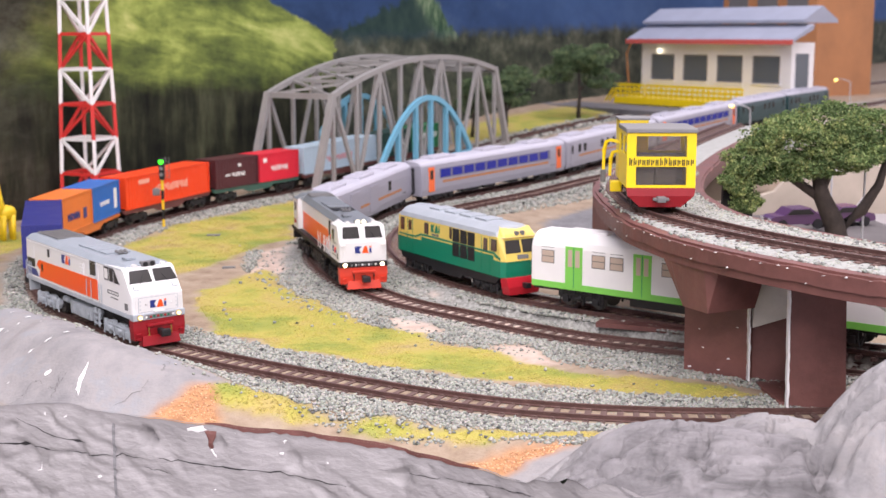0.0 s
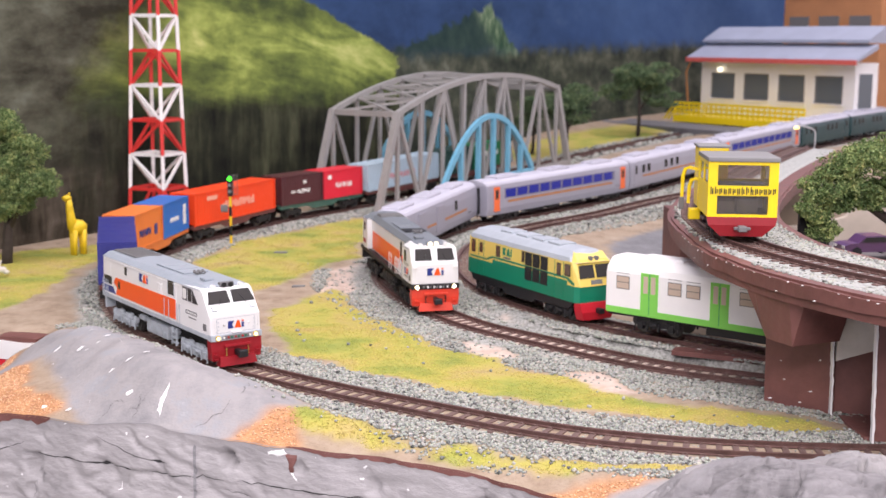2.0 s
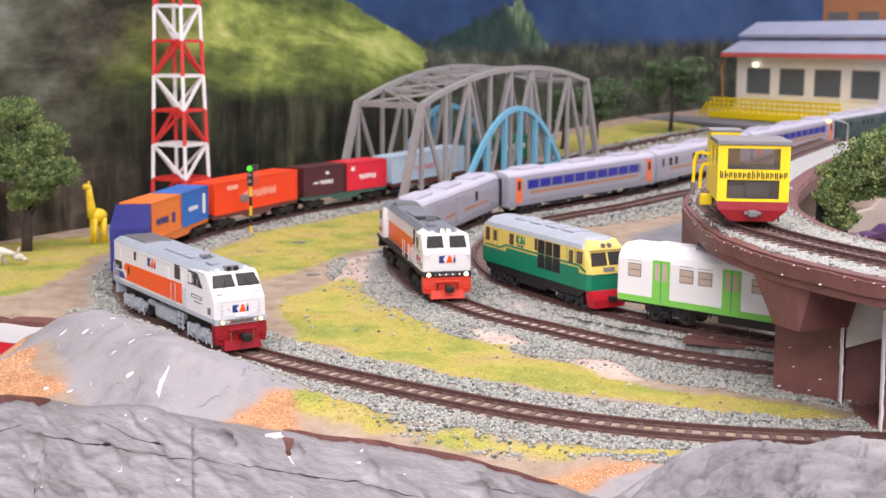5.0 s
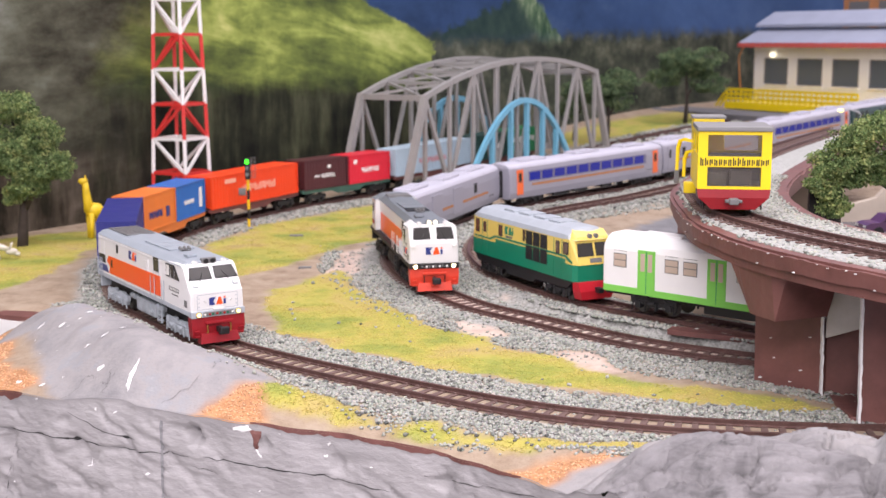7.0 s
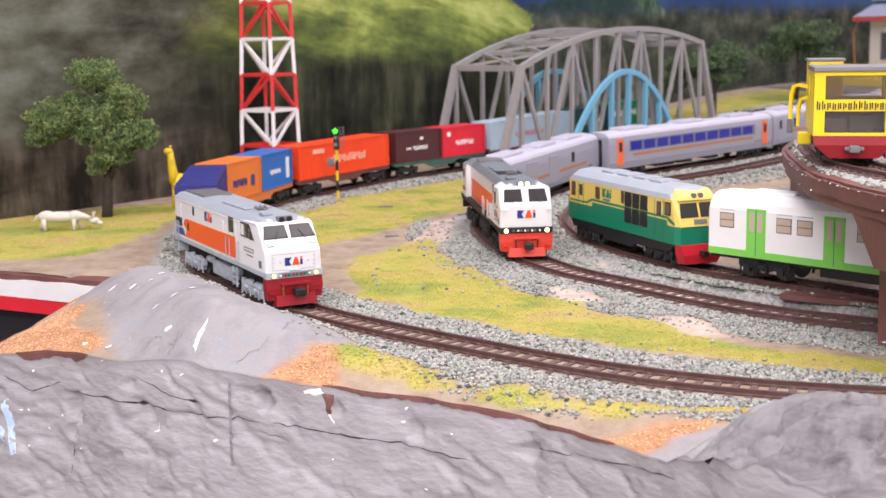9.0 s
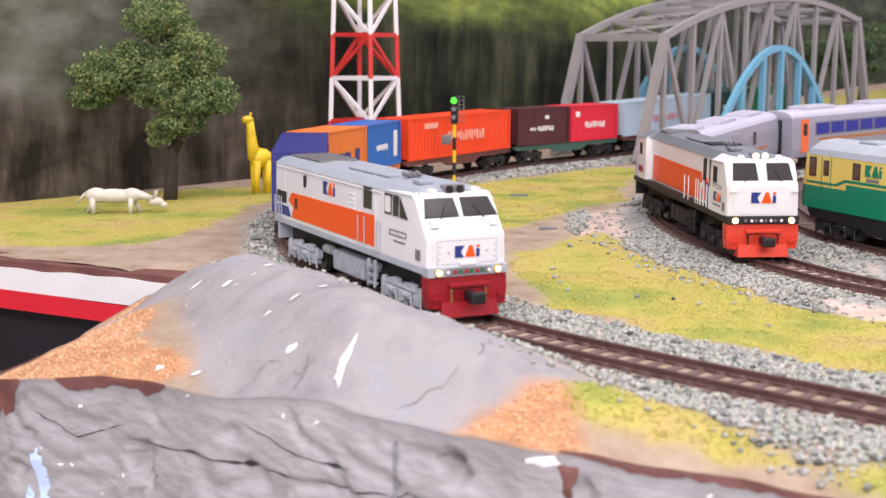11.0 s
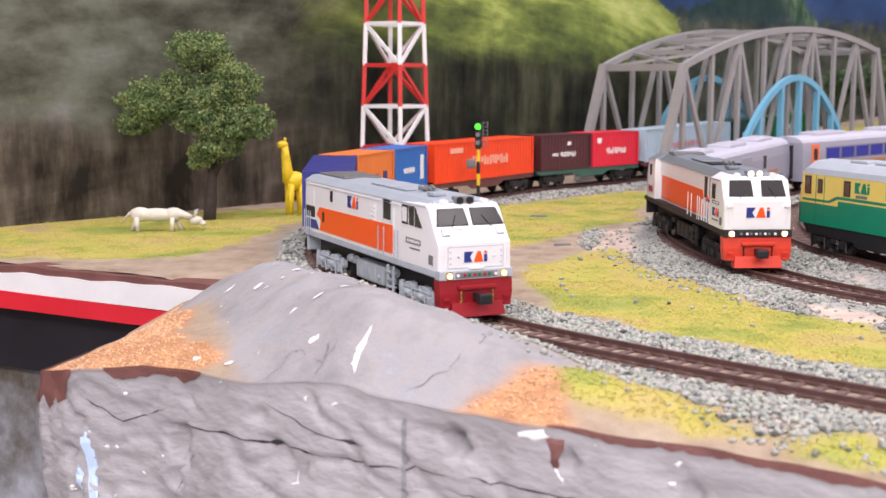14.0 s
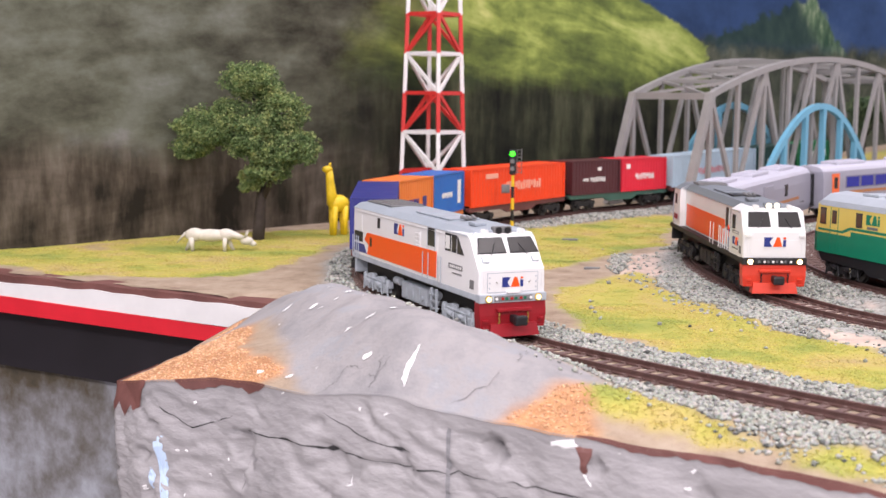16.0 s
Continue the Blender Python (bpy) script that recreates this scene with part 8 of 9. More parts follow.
tree("small green tree with a lumpy crown on dark trunk", None,
     [([(X, Y, zb - 0.004), (X + 0.001, Y, zb + 0.012), (X + 0.003, Y, zb + 0.03), (X + 0.004, Y + 0.002, zb + 0.055)], 0.0055, 0.003),
      ([(X + 0.003, Y, zb + 0.03), (X + 0.018, Y - 0.004, 0.055), (X + 0.026, Y - 0.004, 0.075)], 0.0026, 0.001),
      ([(X + 0.003, Y, zb + 0.045), (X - 0.012, Y + 0.003, 0.075), (X - 0.03, Y, 0.092)], 0.0026, 0.001),
      ([(X + 0.004, Y, zb + 0.05), (X, Y, 0.09), (X - 0.004, Y, 0.12)], 0.0026, 0.0009)],
     [((-0.372, 1.10, 0.088), (0.030, 0.030, 0.021)), ((-0.398, 1.098, 0.086), (0.024, 0.024, 0.018)), ((-0.408, 1.10, 0.072), (0.018, 0.02, 0.010)), ((-0.362, 1.10, 0.122), (0.026, 0.026, 0.016)),
      ((-0.335, 1.10, 0.098), (0.020, 0.022, 0.018)), ((-0.328, 1.095, 0.072), (0.022, 0.022, 0.015)), ((-0.346, 1.09, 0.056), (0.017, 0.018, 0.013)), ((-0.361, 1.095, 0.047), (0.010, 0.012, 0.010)), ((-0.352, 1.09, 0.078), (0.022, 0.02, 0.02))],
     62000, 0.00092, 41)

X, Y = 0.345, 0.835
tree("broad green tree with a forked dark trunk behind the viaduct", None,
     [([(X, Y, gz(X, Y) - 0.004), (X - 0.001, Y, 0.03), (X - 0.006, Y, 0.055), (X - 0.017, Y - 0.003, 0.075), (X - 0.022, Y - 0.004, 0.095)], 0.0105, 0.004),
      ([(X - 0.004, Y, 0.05), (X + 0.012, Y, 0.064), (X + 0.024, Y, 0.082), (X + 0.03, Y, 0.105)], 0.0052, 0.002),
      ([(X - 0.015, Y, 0.072), (X - 0.04, Y - 0.003, 0.088), (X - 0.06, Y, 0.098)], 0.004, 0.0015),
      ([(X - 0.017, Y, 0.078), (X - 0.008, Y, 0.10), (X, Y, 0.118)], 0.004, 0.0015)],
     [((0.300, 0.83, 0.112), (0.032, 0.03, 0.018)), ((0.330, 0.83, 0.124), (0.034, 0.03, 0.016)), ((0.362, 0.83, 0.118), (0.030, 0.03, 0.018)), ((0.281, 0.83, 0.100), (0.022, 0.025, 0.016)),
      ((0.268, 0.825, 0.088), (0.014, 0.018, 0.011)), ((0.272, 0.82, 0.074), (0.011, 0.014, 0.010)), ((0.312, 0.825, 0.096), (0.026, 0.024, 0.010)), ((0.386, 0.84, 0.108), (0.024, 0.026, 0.014)), ((0.340, 0.82, 0.105), (0.03, 0.024, 0.012)), ((0.405, 0.84, 0.10), (0.018, 0.02, 0.010))],
     70000, 0.00092, 42)
bm = B()
box(bm, 0.260, 0.281, 0.835, 0.839, gz(0.268, 0.835) - 0.003, 0.083)
tagged(part("dark_board", bm, M_BLACK), "narrow black upright board behind the viaduct", "board")


def small_tree(x, y, h, w, seed, label, count=2200):
    z = gz(x, y)
    lobes = [((x + random.uniform(-0.4, 0.4) * w, y + random.uniform(-0.3, 0.3) * w, z + h * random.uniform(0.55, 0.9)), (w * 0.42, w * 0.42, h * 0.16)) for _ in range(7)]
    tree(label, None, [([(x, y, z - 0.004), (x + 0.002, y, z + h * 0.3), (x, y, z + h * 0.7)], h * 0.035, h * 0.012), ([(x + 0.001, y, z + h * 0.35), (x + w * 0.25, y, z + h * 0.62)], h * 0.018, h * 0.008)],
         lobes, count * 3, h * 0.015, seed, M_LEAFFAR)


small_tree(0.372, 2.09, 0.115, 0.085, 51, "dull green tree in front of the painted wall", 3500)
small_tree(0.225, 1.86, 0.105, 0.06, 52, "dull green tree beside the truss bridge")
small_tree(0.18, 1.90, 0.085, 0.05, 53, "dull green bush beside the painted wall")


# ---- station building ----
M_STWALL = mat("station_white", (0.84, 0.84, 0.84), 0.6, vary=0.04, scale=30)
M_STROOF = mat("station_roof_blue_grey", (0.34, 0.37, 0.46), 0.5, vary=0.08, scale=40)
M_STRED = mat("eave_red", (0.60, 0.12, 0.10), 0.5)
M_STGLASS = mat("station_glass", (0.13, 0.15, 0.17), 0.15)


def station():
    o = Vector((0.533, 2.350, 0))
    u = Vector((0.526, -0.85, 0)).normalized()
    w = Vector((0.85, 0.526, 0)).normalized()
    m = Matrix((u, w, Vector((0, 0, 1)))).transposed().to_4x4()
    m.translation = o
    t = thing("station_building", "white model station with blue-grey roof and red eave", "building", m)
    L_, D, z0, ze = 347.0, 56.0, 52.0, 168.0
    wins = [(24 + k * 80, 24 + k * 80 + 59) for k in range(4)]
    # front wall pieces round the openings
    bm = B()
    box(bm, 0, L_, 0, 6, z0, 100)
    box(bm, 0, L_, 0, 6, 146, ze)
    xs = [0] + [v for p in wins for v in p] + [L_]
    for a_, b_ in zip(xs[::2], xs[1::2]):
        box(bm, a_, b_, 0, 6, 100, 146)
    P("wall", bm, M_STWALL, t)
    bm = B()
    box(bm, 0, 6, 6, D, z0, ze)
    box(bm, L_ - 6, L_, 6, D, z0, ze)
    box(bm, 6, L_ - 6, D - 6, D, z0, ze)
    P("wall", bm, M_STWALL, t)
    bm = B()
    box(bm, 6, L_ - 6, 6, D - 6, ze - 4, ze)
    P("ceiling_slab", bm, M_STWALL, t)
    for a_, b_ in wins:
        bm = B()
        box(bm, a_, b_, 3, 4, 100, 146)
        g = P("window", bm, M_STGLASS, t)
        bm = B()
        for xx in (a_, b_ - 2.4):
            box(bm, xx, xx + 2.4, 1.4, 3, 100, 146)
        box(bm, a_ + 2.4, b_ - 2.4, 1.4, 3, 143.6, 146)
        box(bm, a_ + 2.4, b_ - 2.4, 1.4, 3, 100, 102.4)
        P("window_frame", bm, M_PLATE, g)
        bm = B()
        box(bm, a_ - 3, b_ + 3, -3, 1, 97.5, 100)
        P("sill", bm, M_STWALL, g)
    bm = B()
    on = [(L_ - 1.0, 10, 54)]
    for _, y0, y1 in on:
        box(bm, L_ - 1, L_ + 1.0, y0, y1 - 12, 92, 150)
    P("side_window", bm, M_STGLASS, t)
    bm = B()
    loft(bm, [[(x, -26, ze), (x, -26, ze + 5), (x, 26, ze + 30), (x, 26, ze + 22)] for x in (-14, L_ + 22)])
    P("lower_roof", bm, M_STROOF, t)
    bm = B()
    loft(bm, [[(x, 14, ze + 32), (x, 14, ze + 37), (x, 58, ze + 60), (x, 98, ze + 37), (x, 98, ze + 32)] for x in (-14, L_ + 12)])
    P("upper_roof", bm, M_STROOF, t)
    bm = B()
    box(bm, -14, L_ + 22, -28, -25, ze - 3, ze + 5)
    P("eave", bm, M_STRED, t, "thin red eave board")
    bm = B()
    cyl(bm, (52, -10, 152), (52, -4, 152), 4.2, 12)
    P("wall_lamp", bm, M_LAMPW, t, "lit white wall lamp")
    bm = B()
    cyl(bm, (-8, -20, ze - 2), (-30, -10, ze - 22), 1.5, 6)
    cyl(bm, (-30, -10, ze - 22), (-24, -6, 66), 1.5, 6)
    P("downpipe", bm, M_STRIPE, t, "thin brown pipe")
    # yellow platform railing in front
    r = thing("platform_railing", "yellow model platform and railing", "railing", m)
    bm = B()
    box(bm, 2, 310, -70, -4, 58, 70, 1)
    P("platform", bm, M_YELLOW, r)
    for x0, x1 in ((6, 78), (84, 306)):
        bm = B()
        for zz in (74, 82, 90):
            box(bm, x0, x1, -70, -67.5, zz, zz + 4.5)
        n = int((x1 - x0) / 12)
        for k in range(n + 1):
            xx = x0 + (x1 - x0) * k / n
            box(bm, xx - 1, xx + 1, -70, -67.5, 68, 94)
        P("railing", bm, M_YELLOW, r)
    bm = B()
    bar(bm, (6, -68, 92), (-22, -68, 62), 3, 3)
    bar(bm, (6, -68, 80), (-12, -68, 62), 3, 3)
    P("stair_rail", bm, M_YELLOW, r)
    # plain building behind
    bm = B()
    box(bm, -190, 60, 420, 600, 40, 430, 3)
    bt = thing("orange_building", "plain orange model building far behind the station", "building", m)
    P("wall", bm, mat("orange_render", (0.46, 0.21, 0.09), 0.7, vary=0.15, scale=12), bt)
    for k in range(3):
        for j in range(2):
            bm = B()
            box(bm, -170 + k * 78, -120 + k * 78, 416, 421, 200 + j * 95, 255 + j * 95)
            P("window", bm, M_PLATE, bt)
    # paved apron
    bm = B()
    box(bm, -150, 250, -180, -72, 46, 57, 1)
    bmesh.ops.scale(bm, vec=(0.001, 0.001, 0.001), verts=bm.verts)
    tagged(part("pavement", bm, mat("apron_asphalt", (0.14, 0.14, 0.15), 0.85, vary=0.2, scale=40), m=m), "dark paved station forecourt", "pavement", kind="structure")


station()


# ---- lamp posts, signs, car, low walls on the far side ----
M_POST = mat("lamp_post_grey", (0.45, 0.46, 0.48), 0.5)
M_WARM = mat("lit_street_lamp", (1, 0.85, 0.3), 0.3, emit=(1, 0.72, 0.18, 3))


def street_lamp(x, y, ztop, arm, label):
    z = gz(x, y)
    t = thing("street_lamp", label, "street lamp", pose(x, y, z), group="street lamps")
    h = (ztop - z) * 1000
    bm = B()
    cyl(bm, (0, 0, -3), (0, 0, h - 8), 1.1, 8, 0.8)
    P("pole", bm, M_POST, t)
    bm = B()
    pts = [(arm * (1 - math.cos(k / 6 * math.pi / 2)), 0, h - 8 + 8 * math.sin(k / 6 * math.pi / 2)) for k in range(7)]
    for p, q in zip(pts, pts[1:]):
        cyl(bm, p, q, 0.8, 6)
    P("arm", bm, M_POST, t)
    bm = B()
    blob(bm, (arm * 1.12, 0, h - 2), (3.6, 2.2, 1.8), 2)
    P("lamp", bm, M_WARM, t, "lit yellow lamp head")


street_lamp(0.511, 1.60, 0.094, -22, "grey street lamp with a lit yellow head")
street_lamp(0.872, 2.20, 0.104, -24, "grey street lamp with a lit yellow head")
street_lamp(0.372, 0.868, 0.121, -20, "grey street lamp with a lit yellow head among leaves")

M_BEIGE = mat("beige_render", (0.46, 0.40, 0.33), 0.75, vary=0.12, scale=30)
M_PURPLE = mat("purple_car_paint", (0.11, 0.045, 0.125), 0.3, coat=0.4)
bm = B()
loft(bm, [[(x, 1.10 + 0.15 * (x - 0.36), gz(0.45, 1.1) - 0.004), (x, 1.10 + 0.15 * (x - 0.36), zt), (x, 1.108 + 0.15 * (x - 0.36), zt), (x, 1.108 + 0.15 * (x - 0.36), gz(0.45, 1.1) - 0.004)] for x, zt in ((0.33, 0.036), (0.36, 0.038), (0.385, 0.044), (0.40, 0.060), (0.43, 0.064), (0.75, 0.064))])
tagged(part("garden_wall", bm, M_BEIGE), "low beige wall with a swept end beside the road", "wall")
bm = B()
box(bm, 0.33, 0.39, 1.22, 1.29, 0.0, 0.062, 0.002)
tagged(part("low_house", bm, mat("ochre_render", (0.27, 0.21, 0.15), 0.7, vary=0.2, scale=30)), "low brown model house beyond the wall", "building")
bm = B()
box(bm, 0.42, 0.80, 0.90, 1.095, 0.0, gz(0.5, 1.0) + 0.024, 0.002)
tagged(part("pavement", bm, mat("grey_paving", (0.33, 0.31, 0.31), 0.8, vary=0.1, scale=30)), "raised grey paved yard", "pavement", kind="structure")


def car(x, y, z, turn, paint, label):
    t = thing("car", label, "car", pose(x, y, z, 0, 0, turn))
    bm = B()
    prof = [(-24, 4), (-24, 9), (-20, 10.5), (-13, 11), (-7, 16.2), (9, 16.6), (16, 11.5), (23, 10), (24.5, 7), (24.5, 4)]
    loft(bm, [[(a, yy * f, b if b < 12 else 12 + (b - 12) * g) for a, b in prof] for yy, f, g in ((-10, 0.94, 0.8), (-9, 1, 1), (9, 1, 1), (10, 0.94, 0.8))])
    P("body", bm, paint, t)
    for s in (-1, 1):
        bm = B()
        poly_side(bm, s, 9.6, [(-10.5, 11.6), (12, 11.6), (8, 15.6), (-6.4, 15.4)], -0.3, 0.25)
        P("side_window", bm, M_GLASS, t)
    for s in (-1, 1):
        for xx in (-14.5, 15):
            bm = B()
            cyl(bm, (xx, s * 7.5, 4), (xx, s * 10.1, 4), 4, 14)
            P("wheel", bm, M_BLACK, t)
        bm = B()
        box(bm, -24.6, -23.6, s * 6.5 - 2, s * 6.5 + 2, 7, 9)
        P("headlight", bm, M_LENS, t)
    return t


car(0.352, 0.955, 0.034, 8, M_PURPLE, "small purple model car parked on the road")
car(0.402, 0.985, 0.031, 12, M_PURPLE, "small purple model car parked beside the yard")
bm = B()
box(bm, 0.31, 0.44, 0.90, 1.05, 0.0, 0.031, 0.002)
tagged(part("road_bank", bm, mat("road_grey", (0.13, 0.12, 0.12), 0.85, vary=0.2, scale=40)), "raised dark road behind the viaduct", "road", kind="structure")
sg_ = thing("road_sign", "white arrow-topped road sign", "sign", pose(0.4175, 0.984, 0.028))
bm = B()
poly_slab(bm, (0, 0, 0), (1, 0, 0), (0, 0, 1), [(-7, 16), (0, 26), (5, 20), (4.6, 16.5), (1.6, 15.6), (1.6, 0), (-1, 0), (-1, 15)], -0.5, 0.5)
P("panel", bm, M_PRINT, sg_)
sg_ = thing("road_sign", "red and white sign board on a pole", "sign", pose(0.393, 0.99, 0.028))
bm = B()
cyl(bm, (1, 1, 0), (1, 1, 60), 0.8, 8)
P("pole", bm, M_POST, sg_)
bm = B()
box(bm, -8, 10, -0.6, 0.6, 46, 64, 0.3)
P("panel", bm, M_PRINT, sg_)
bm = B()
box(bm, -4, 3, -1.0, -0.5, 50, 60)
P("red_field", bm, M_REDB, sg_)


# ---- table front on the far left: striped beam over a dark panel ----
M_BEAMRED = mat("beam_red", (0.62, 0.015, 0.03), 0.5, vary=0.12, scale=40)
M_BEAMWHITE = mat("beam_white", (0.74, 0.74, 0.73), 0.55, vary=0.06, scale=40)
M_PANELDK = mat("black_panel", (0.012, 0.010, 0.014), 0.6, vary=0.4, scale=12)
M_CLOTH = mat("mottled_board", (0.30, 0.29, 0.26), 0.85, vary=0.9, scale=11)
_r = next(n for n in M_CLOTH.node_tree.nodes if n.type == "VALTORGB").color_ramp.elements
_r[0].position, _r[0].color = 0.30, (0.018, 0.016, 0.013, 1)
_r[1].position, _r[1].color = 0.60, (0.36, 0.38, 0.42, 1)
_r.new(0.40).color = (0.085, 0.070, 0.045, 1)
_r.new(0.47).color = (0.16, 0.155, 0.15, 1)
pa, pb = Vector((-0.552, 0.9225, 0)), Vector((-0.2460, 0.8155, 0))
d = (pb - pa).normalized()
nn = Vector((d.y, -d.x, 0))
beam = thing("table_edge", "table edge beam with white and red painted stripes", "table edge", kind="structure")


def strip(za0, za1, zb0, zb1, out, depth, material, name, label="", wob=0.0):
    bm = B()
    rings = []
    for k in range(41):
        f = k / 40
        p = pa.lerp(pb, f)
        lo, hi = za0 + (zb0 - za0) * f, za1 + (zb1 - za1) * f
        j = wob * noise.noise(Vector((k * 0.35, out * 900, 0)))
        q0, q1 = p + nn * (out - depth), p + nn * out
        rings.append([(q0.x, q0.y, lo), (q1.x, q1.y, lo), (q1.x, q1.y, hi + j), (q0.x, q0.y, hi + j)])
    loft(bm, rings)
    return part(name, bm, material, beam, label)


strip(-0.0075, 0.0004, -0.0030, 0.0002, 0.0080, 0.016, M_BROWN, "brown_lip", "", 0.0012)
strip(-0.0125, -0.0058, -0.0150, -0.0022, 0.0090, 0.018, M_BEAMWHITE, "white_stripe", "", 0.0016)
strip(-0.0225, -0.0112, -0.0240, -0.0158, 0.0095, 0.022, M_BEAMRED, "red_stripe", "", 0.0)
strip(-0.060, -0.0226, -0.060, -0.0241, -0.004, 0.010, M_PANELDK, "dark_panel")
strip(-0.90, -0.0602, -0.90, -0.0602, -0.010, 0.010, M_CLOTH, "lower_board", "mottled grey and brown board")


# ---- marks on the painted rock front ----
def face_point(x, y, z, out):
    """A point on the rock front near (x, y) at height z, moved out from its rough surface."""
    hit_ok, loc, nrm, _ = rock_face.closest_point_on_mesh(Vector((x, y, z)))
    return loc + nrm * (out if nrm.y < 0.3 else -out), nrm


def face_patch(name, outline, material, out=0.0005, label=""):
    """A thin painted patch laid over the rough front; outline in (x, y, z) round its middle."""
    bm = B()
    c = sum((Vector(p) for p in outline), Vector()) / len(outline)
    fine = []
    for p, q in zip(outline, outline[1:] + outline[:1]):
        for k in range(4):
            f = k / 4
            w = Vector(p).lerp(Vector(q), f)
            j = 0.0009 * noise.noise(w * 700)
            fine.append(w + Vector((j, 0, j)))
    rings = []
    for f in (1.0, 0.66, 0.33):
        rings.append([bm.verts.new(face_point(*(c + (w - c) * f), out * (1 if f < 1 else 0.1))[0]) for w in fine])
    n = len(fine)
    for a, b in zip(rings, rings[1:]):
        for i in range(n):
            bm.faces.new((a[i], a[(i + 1) % n], b[(i + 1) % n], b[i]))
    mid = bm.verts.new(face_point(*c, out)[0])
    for i in range(n):
        bm.faces.new((rings[-1][i], rings[-1][(i + 1) % n], mid))
    return part(name, bm, material, rock_face, label)


def face_crack(pts, width, name="crack", material=None):
    bm = B()
    line = []
    for (p, q) in zip(pts, pts[1:]):
        n = max(3, int((Vector(q) - Vector(p)).length / 0.0025))
        line += [Vector(p).lerp(Vector(q), k / n) for k in range(n)]
    line.append(Vector(pts[-1]))
    prev = None
    for i, p in enumerate(line):
        j = 0.0011 * noise.noise(Vector((i * 0.45, pts[0][0] * 99, 0)))
        w = width * (0.45 + 0.9 * abs(noise.noise(Vector((i * 0.3, 7, pts[0][2] * 99))))) * min(1, (i + 1) / 4, (len(line) - i) / 4)
        a, _ = face_point(p.x, p.y, p.z + j + w / 2, 0.00035)
        b, _ = face_point(p.x, p.y, p.z + j - w / 2, 0.00035)
        cur = (bm.verts.new(a), bm.verts.new(b))
        if prev:
            bm.faces.new((prev[0], prev[1], cur[1], cur[0]))
        prev = cur
    return part(name, bm, material or M_CRACK, rock_face)


bpy.context.view_layer.update()
M_CRACK = mat("dark_crack", (0.035, 0.034, 0.036), 0.9)
M_FAINT = mat("faint_crack", (0.10, 0.098, 0.10), 0.9)
M_PENCIL = mat("grey_smear", (0.23, 0.23, 0.24), 0.8)
M_PALEBLUE = mat("pale_blue_paint", (0.50, 0.64, 0.82), 0.5)
face_crack([(-0.208, 0.657, -0.028), (-0.15, 0.633, -0.029), (-0.10, 0.612, -0.0285)], 0.0008)
face_crack([(-0.092, 0.610, -0.028), (-0.038, 0.592, -0.029), (0.004, 0.573, -0.0315)], 0.0007)
face_crack([(-0.252, 0.674, -0.024), (-0.235, 0.668, -0.031), (-0.215, 0.660, -0.023)], 0.0006)
face_crack([(-0.207, 0.657, -0.037), (-0.211, 0.659, -0.048), (-0.214, 0.660, -0.075)], 0.0007)
face_crack([(-0.170, 0.641, -0.014), (-0.150, 0.633, -0.021), (-0.13, 0.624, -0.023)], 0.0006)
face_crack([(-0.10, 0.612, -0.033), (-0.085, 0.607, -0.036)], 0.0006)
face_crack([(0.02, 0.563, -0.02), (0.06, 0.530, -0.016), (0.085, 0.50, -0.012)], 0.0007)
face_patch("pale_blue_strip", [(-0.2555, 0.675, -0.037), (-0.2495, 0.673, -0.036), (-0.2475, 0.672, -0.066), (-0.2515, 0.673, -0.068), (-0.2525, 0.674, -0.05)], M_PALEBLUE, 0.0006, "strip of pale blue undercoat")
face_patch("pale_blue_strip", [(-0.2575, 0.675, -0.052), (-0.2545, 0.675, -0.053), (-0.2545, 0.675, -0.062), (-0.2570, 0.675, -0.060)], M_PALEBLUE, 0.0006)
face_patch("white_chip", [(-0.076, 0.604, -0.0105), (-0.067, 0.601, -0.0075), (-0.0655, 0.601, -0.0105), (-0.071, 0.603, -0.0125)], M_CHIPWHITE)
face_patch("brown_drip", [(-0.0665, 0.601, -0.0105), (-0.0605, 0.599, -0.0105), (-0.0615, 0.599, -0.0195), (-0.0640, 0.600, -0.0205)], M_BROWN)
face_patch("white_chip", [(-0.0645, 0.600, -0.0195), (-0.0615, 0.599, -0.0215), (-0.0605, 0.599, -0.0245), (-0.0635, 0.600, -0.0215)], M_CHIPWHITE)
face_lip(-0.0665, 0.066, 0.0021, "brown_lip", M_BROWN, 0.0, 0.9)
face_lip(-0.245, -0.196, 0.0034, "brown_lip", M_BROWN, 0.0, 0.8)
face_lip(-0.281, -0.259, 0.0125, "brown_corner", M_BROWN, 0.0, 0.7)
for k in range(34):
    x_ = -0.27 + 0.33 * random.random()
    y_ = float(np.interp(x_, _FP[5:, 0], _FP[5:, 1]))
    z_ = random.choice((-0.0085, -0.010, -0.012, -0.02, -0.04, -0.05, -0.06)) + random.uniform(-0.002, 0.002)
    l = random.uniform(0.0005, 0.0017)
    face_patch("white_chip", [(x_ + l * math.cos(q) * random.uniform(0.4, 1), y_, z_ + 0.6 * l * math.sin(q) * random.uniform(0.3, 1)) for q in np.linspace(0, 6.28, 9)[:-1]], M_CHIPWHITE, 0.0004)
bm = B()
prev = None
for k in range(30):
    z_ = -0.012 - 0.04 * k / 29
    a, _ = face_point(-0.1159, 0.619, z_, 0.0004)
    b, _ = face_point(-0.1143, 0.6185, z_, 0.0004)
    cur = (bm.verts.new(a), bm.verts.new(b))
    if prev:
        bm.faces.new((prev[0], prev[1], cur[1], cur[0]))
    prev = cur
part("grey_smear", bm, M_PENCIL, rock_face)


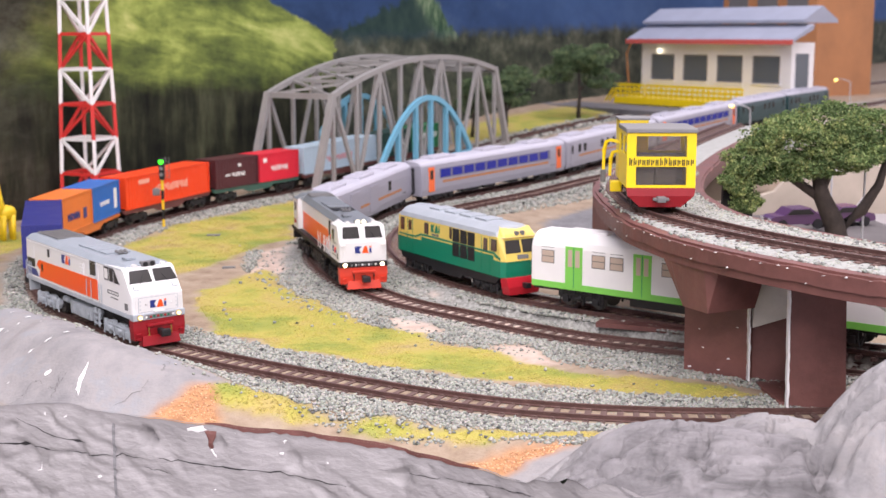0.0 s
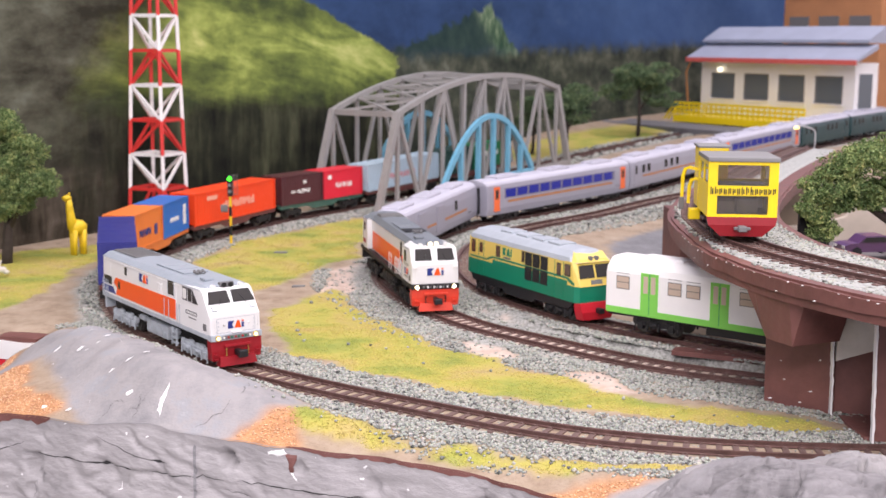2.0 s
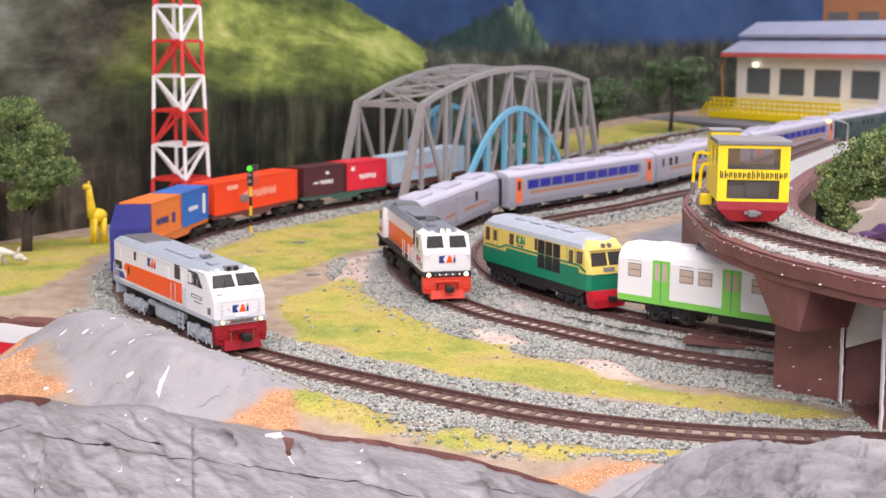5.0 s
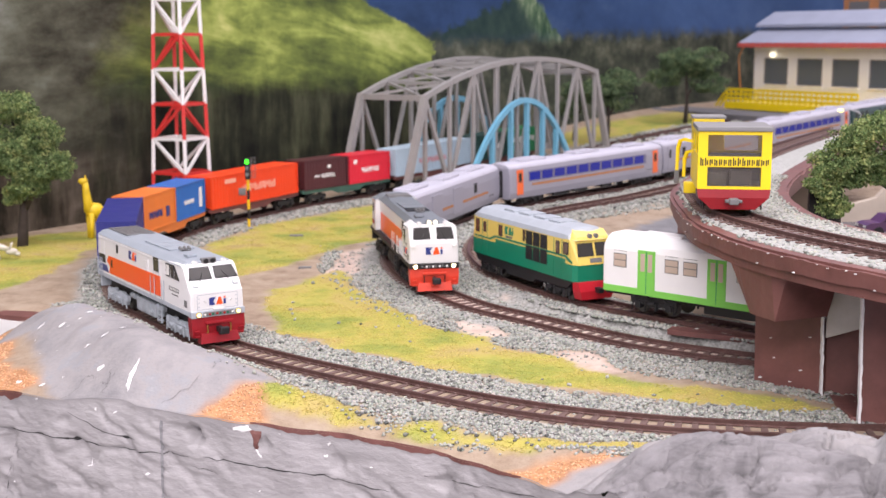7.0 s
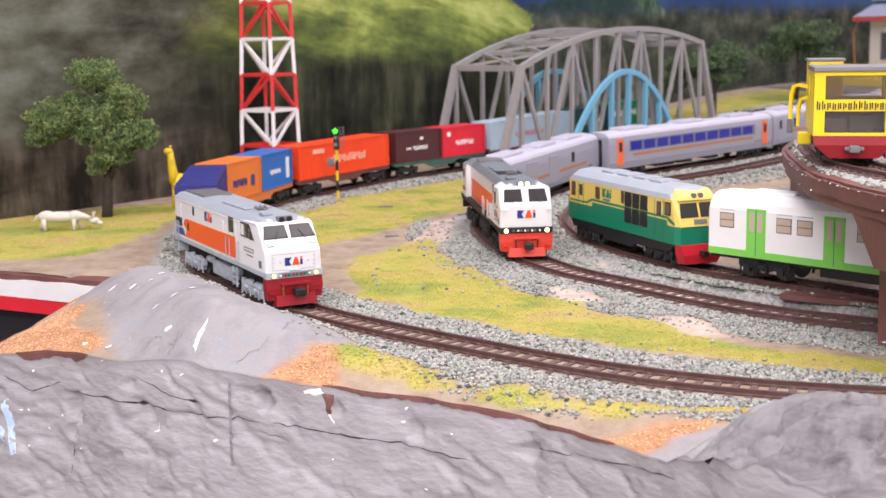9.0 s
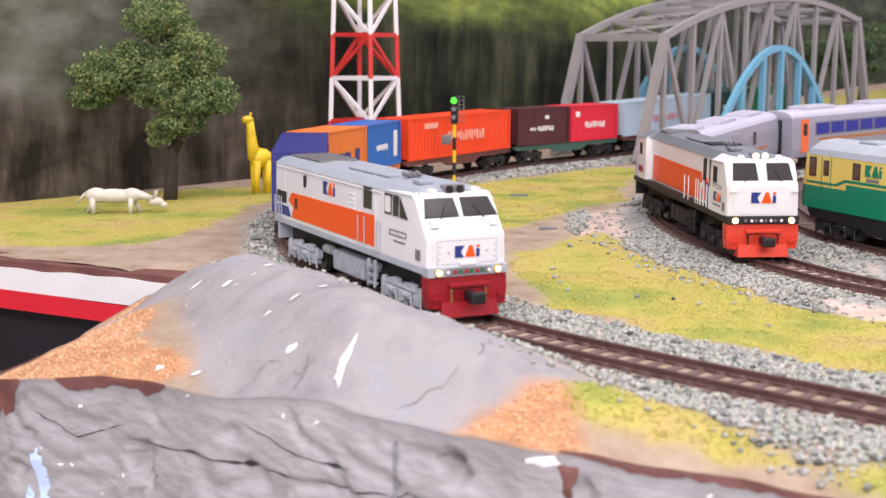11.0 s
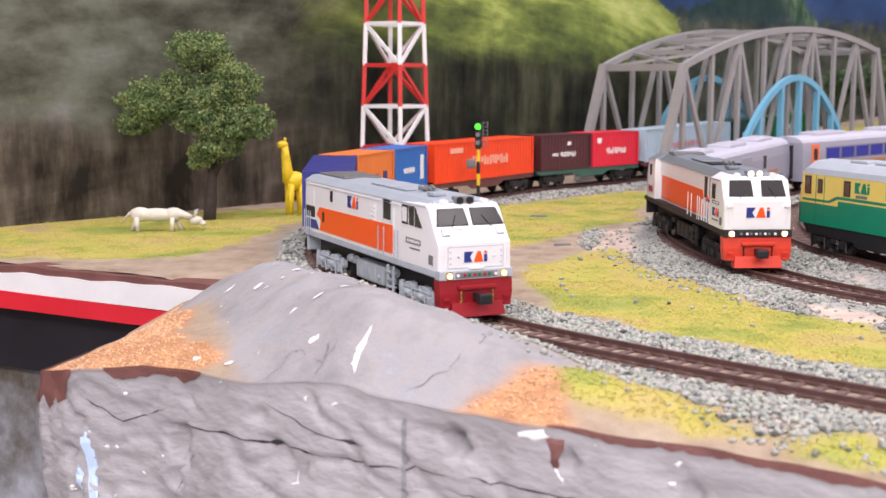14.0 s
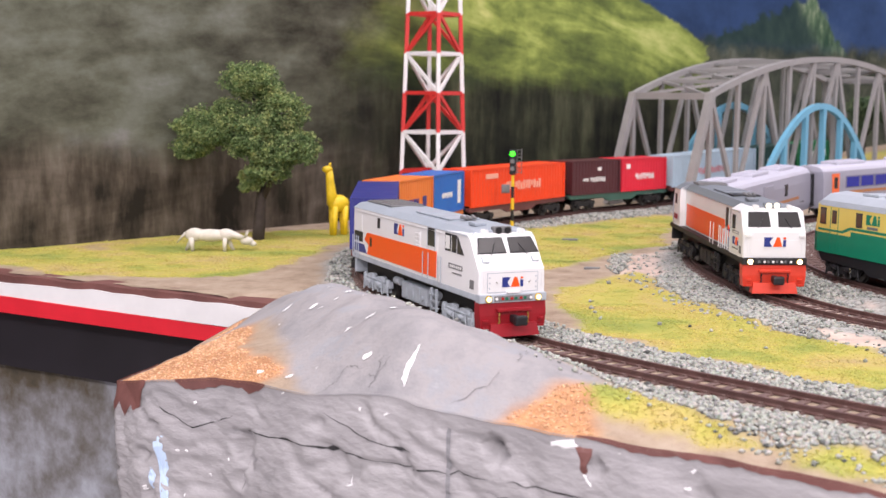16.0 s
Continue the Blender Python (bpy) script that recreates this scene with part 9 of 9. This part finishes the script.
def ground_patch(name, outline, material, lift=0.0004, label=""):
    """A flake of paint on the mound."""
    bm = B()
    c = np.mean(outline, axis=0)
    fine = []
    for p, q in zip(outline, outline[1:] + outline[:1]):
        for k in range(4):
            w = np.array(p) + (np.array(q) - np.array(p)) * k / 4
            j = 0.0008 * noise.noise(Vector((w[0] * 700, w[1] * 700, 0)))
            fine.append(w + j)
    rings = []
    for f in (1.0, 0.55):
        rings.append([bm.verts.new((*(c + (w - c) * f), gz(*(c + (w - c) * f)) + lift)) for w in fine])
    n = len(fine)
    for i in range(n):
        bm.faces.new((rings[0][i], rings[0][(i + 1) % n], rings[1][(i + 1) % n], rings[1][i]))
    mid = bm.verts.new((*c, gz(*c) + lift))
    for i in range(n):
        bm.faces.new((rings[1][i], rings[1][(i + 1) % n], mid))
    return part(name, bm, material, ground, label)


ground_patch("white_chip", [(-0.1312, 0.6455), (-0.1322, 0.641), (-0.1338, 0.637), (-0.1345, 0.631), (-0.1362, 0.6345), (-0.1356, 0.639), (-0.1338, 0.642)], M_CHIPWHITE)
chips = [(-0.170, 0.680, 0.0022, 0.4), (-0.185, 0.752, 0.003, 0.2), (-0.172, 0.742, 0.0024, 0.1), (-0.160, 0.722, 0.0024, 0.6), (-0.149, 0.725, 0.003, 0.1), (-0.19, 0.662, 0.002, 0.2), (-0.205, 0.668, 0.0028, -0.3)]
for f in sorted(random.random() for _ in range(11)):
    q = np.array([np.interp(f, (0, 0.2, 0.6, 1), RIDGE[:4, k]) for k in range(2)])
    side = random.choice((0.004, 0.010, 0.014, 0.020))
    chips.append((q[0] - side, q[1] - side * 0.8 + random.uniform(-0.003, 0.003), random.uniform(0.0008, 0.0036), random.uniform(-0.2, 1.2)))
chips += [(random.uniform(-0.22, -0.09), random.uniform(0.64, 0.73), random.uniform(0.0004, 0.0009), random.uniform(0, 3)) for _ in range(8)]
for cx, cy, l, turn in chips:
    c_, s_ = math.cos(turn), math.sin(turn)
    ground_patch("white_chip", [(cx + c_ * a - s_ * b, cy + s_ * a + c_ * b) for a, b in [(l * math.cos(q) * random.uniform(0.5, 1.1), 0.42 * l * math.sin(q) * random.uniform(0.3, 1.5)) for q in np.linspace(0, 6.28, 10)[:-1]]], M_CHIPWHITE)


def ground_crack(pts, width):
    bm = B()
    prev = None
    line = []
    for p, q in zip(pts, pts[1:]):
        line += [np.array(p) + (np.array(q) - np.array(p)) * k / 12 for k in range(12)]
    line.append(np.array(pts[-1]))
    for i, p in enumerate(line):
        d = line[min(i + 1, len(line) - 1)] - line[max(i - 1, 0)]
        n = np.array((-d[1], d[0])) / (np.linalg.norm(d) + 1e-9)
        p = p + n * (0.0020 * noise.noise(Vector((i * 0.22, pts[0][0] * 300, 0))) + 0.0007 * noise.noise(Vector((i * 0.9, pts[0][1] * 300, 5))))
        w = width * (0.15 + 0.9 * abs(noise.noise(Vector((i * 0.35, 3, p[1] * 100))))) * min(1, (i + 1) / 5, (len(line) - i) / 5)
        cur = [bm.verts.new((*(p + n * w * k), gz(*(p + n * w * k)) + 0.0003)) for k in (-0.5, 0.5)]
        if prev:
            bm.faces.new((prev[0], prev[1], cur[1], cur[0]))
        prev = cur
    part("crack", bm, M_FAINT, ground)


ground_crack([(-0.090, 0.655), (-0.0915, 0.646), (-0.0925, 0.638)], 0.0007)
ground_crack([(-0.1465, 0.647), (-0.148, 0.640), (-0.1495, 0.635)], 0.0009)
ground_crack([(-0.143, 0.645), (-0.148, 0.640), (-0.1525, 0.6425)], 0.0007)
ground_crack([(-0.176, 0.640), (-0.168, 0.647), (-0.163, 0.652), (-0.155, 0.648)], 0.0006)
ground_crack([(-0.115, 0.622), (-0.102, 0.627), (-0.098, 0.634)], 0.0006)

# dark scraps lying in the grass
for x_, y_, l in ((-0.122, 1.148, 0.006), (-0.092, 0.985, 0.005), (-0.02, 0.905, 0.003)):
    bm = B()
    z_ = gz(x_, y_)
    box(bm, x_ - l, x_ + l, y_ - l * 0.5, y_ + l * 0.5, z_ - 0.0005, z_ + 0.0012, 0.0003)
    tagged(part("scrap", bm, M_PLATE), "flat dark scrap lying on the grass", "scrap")
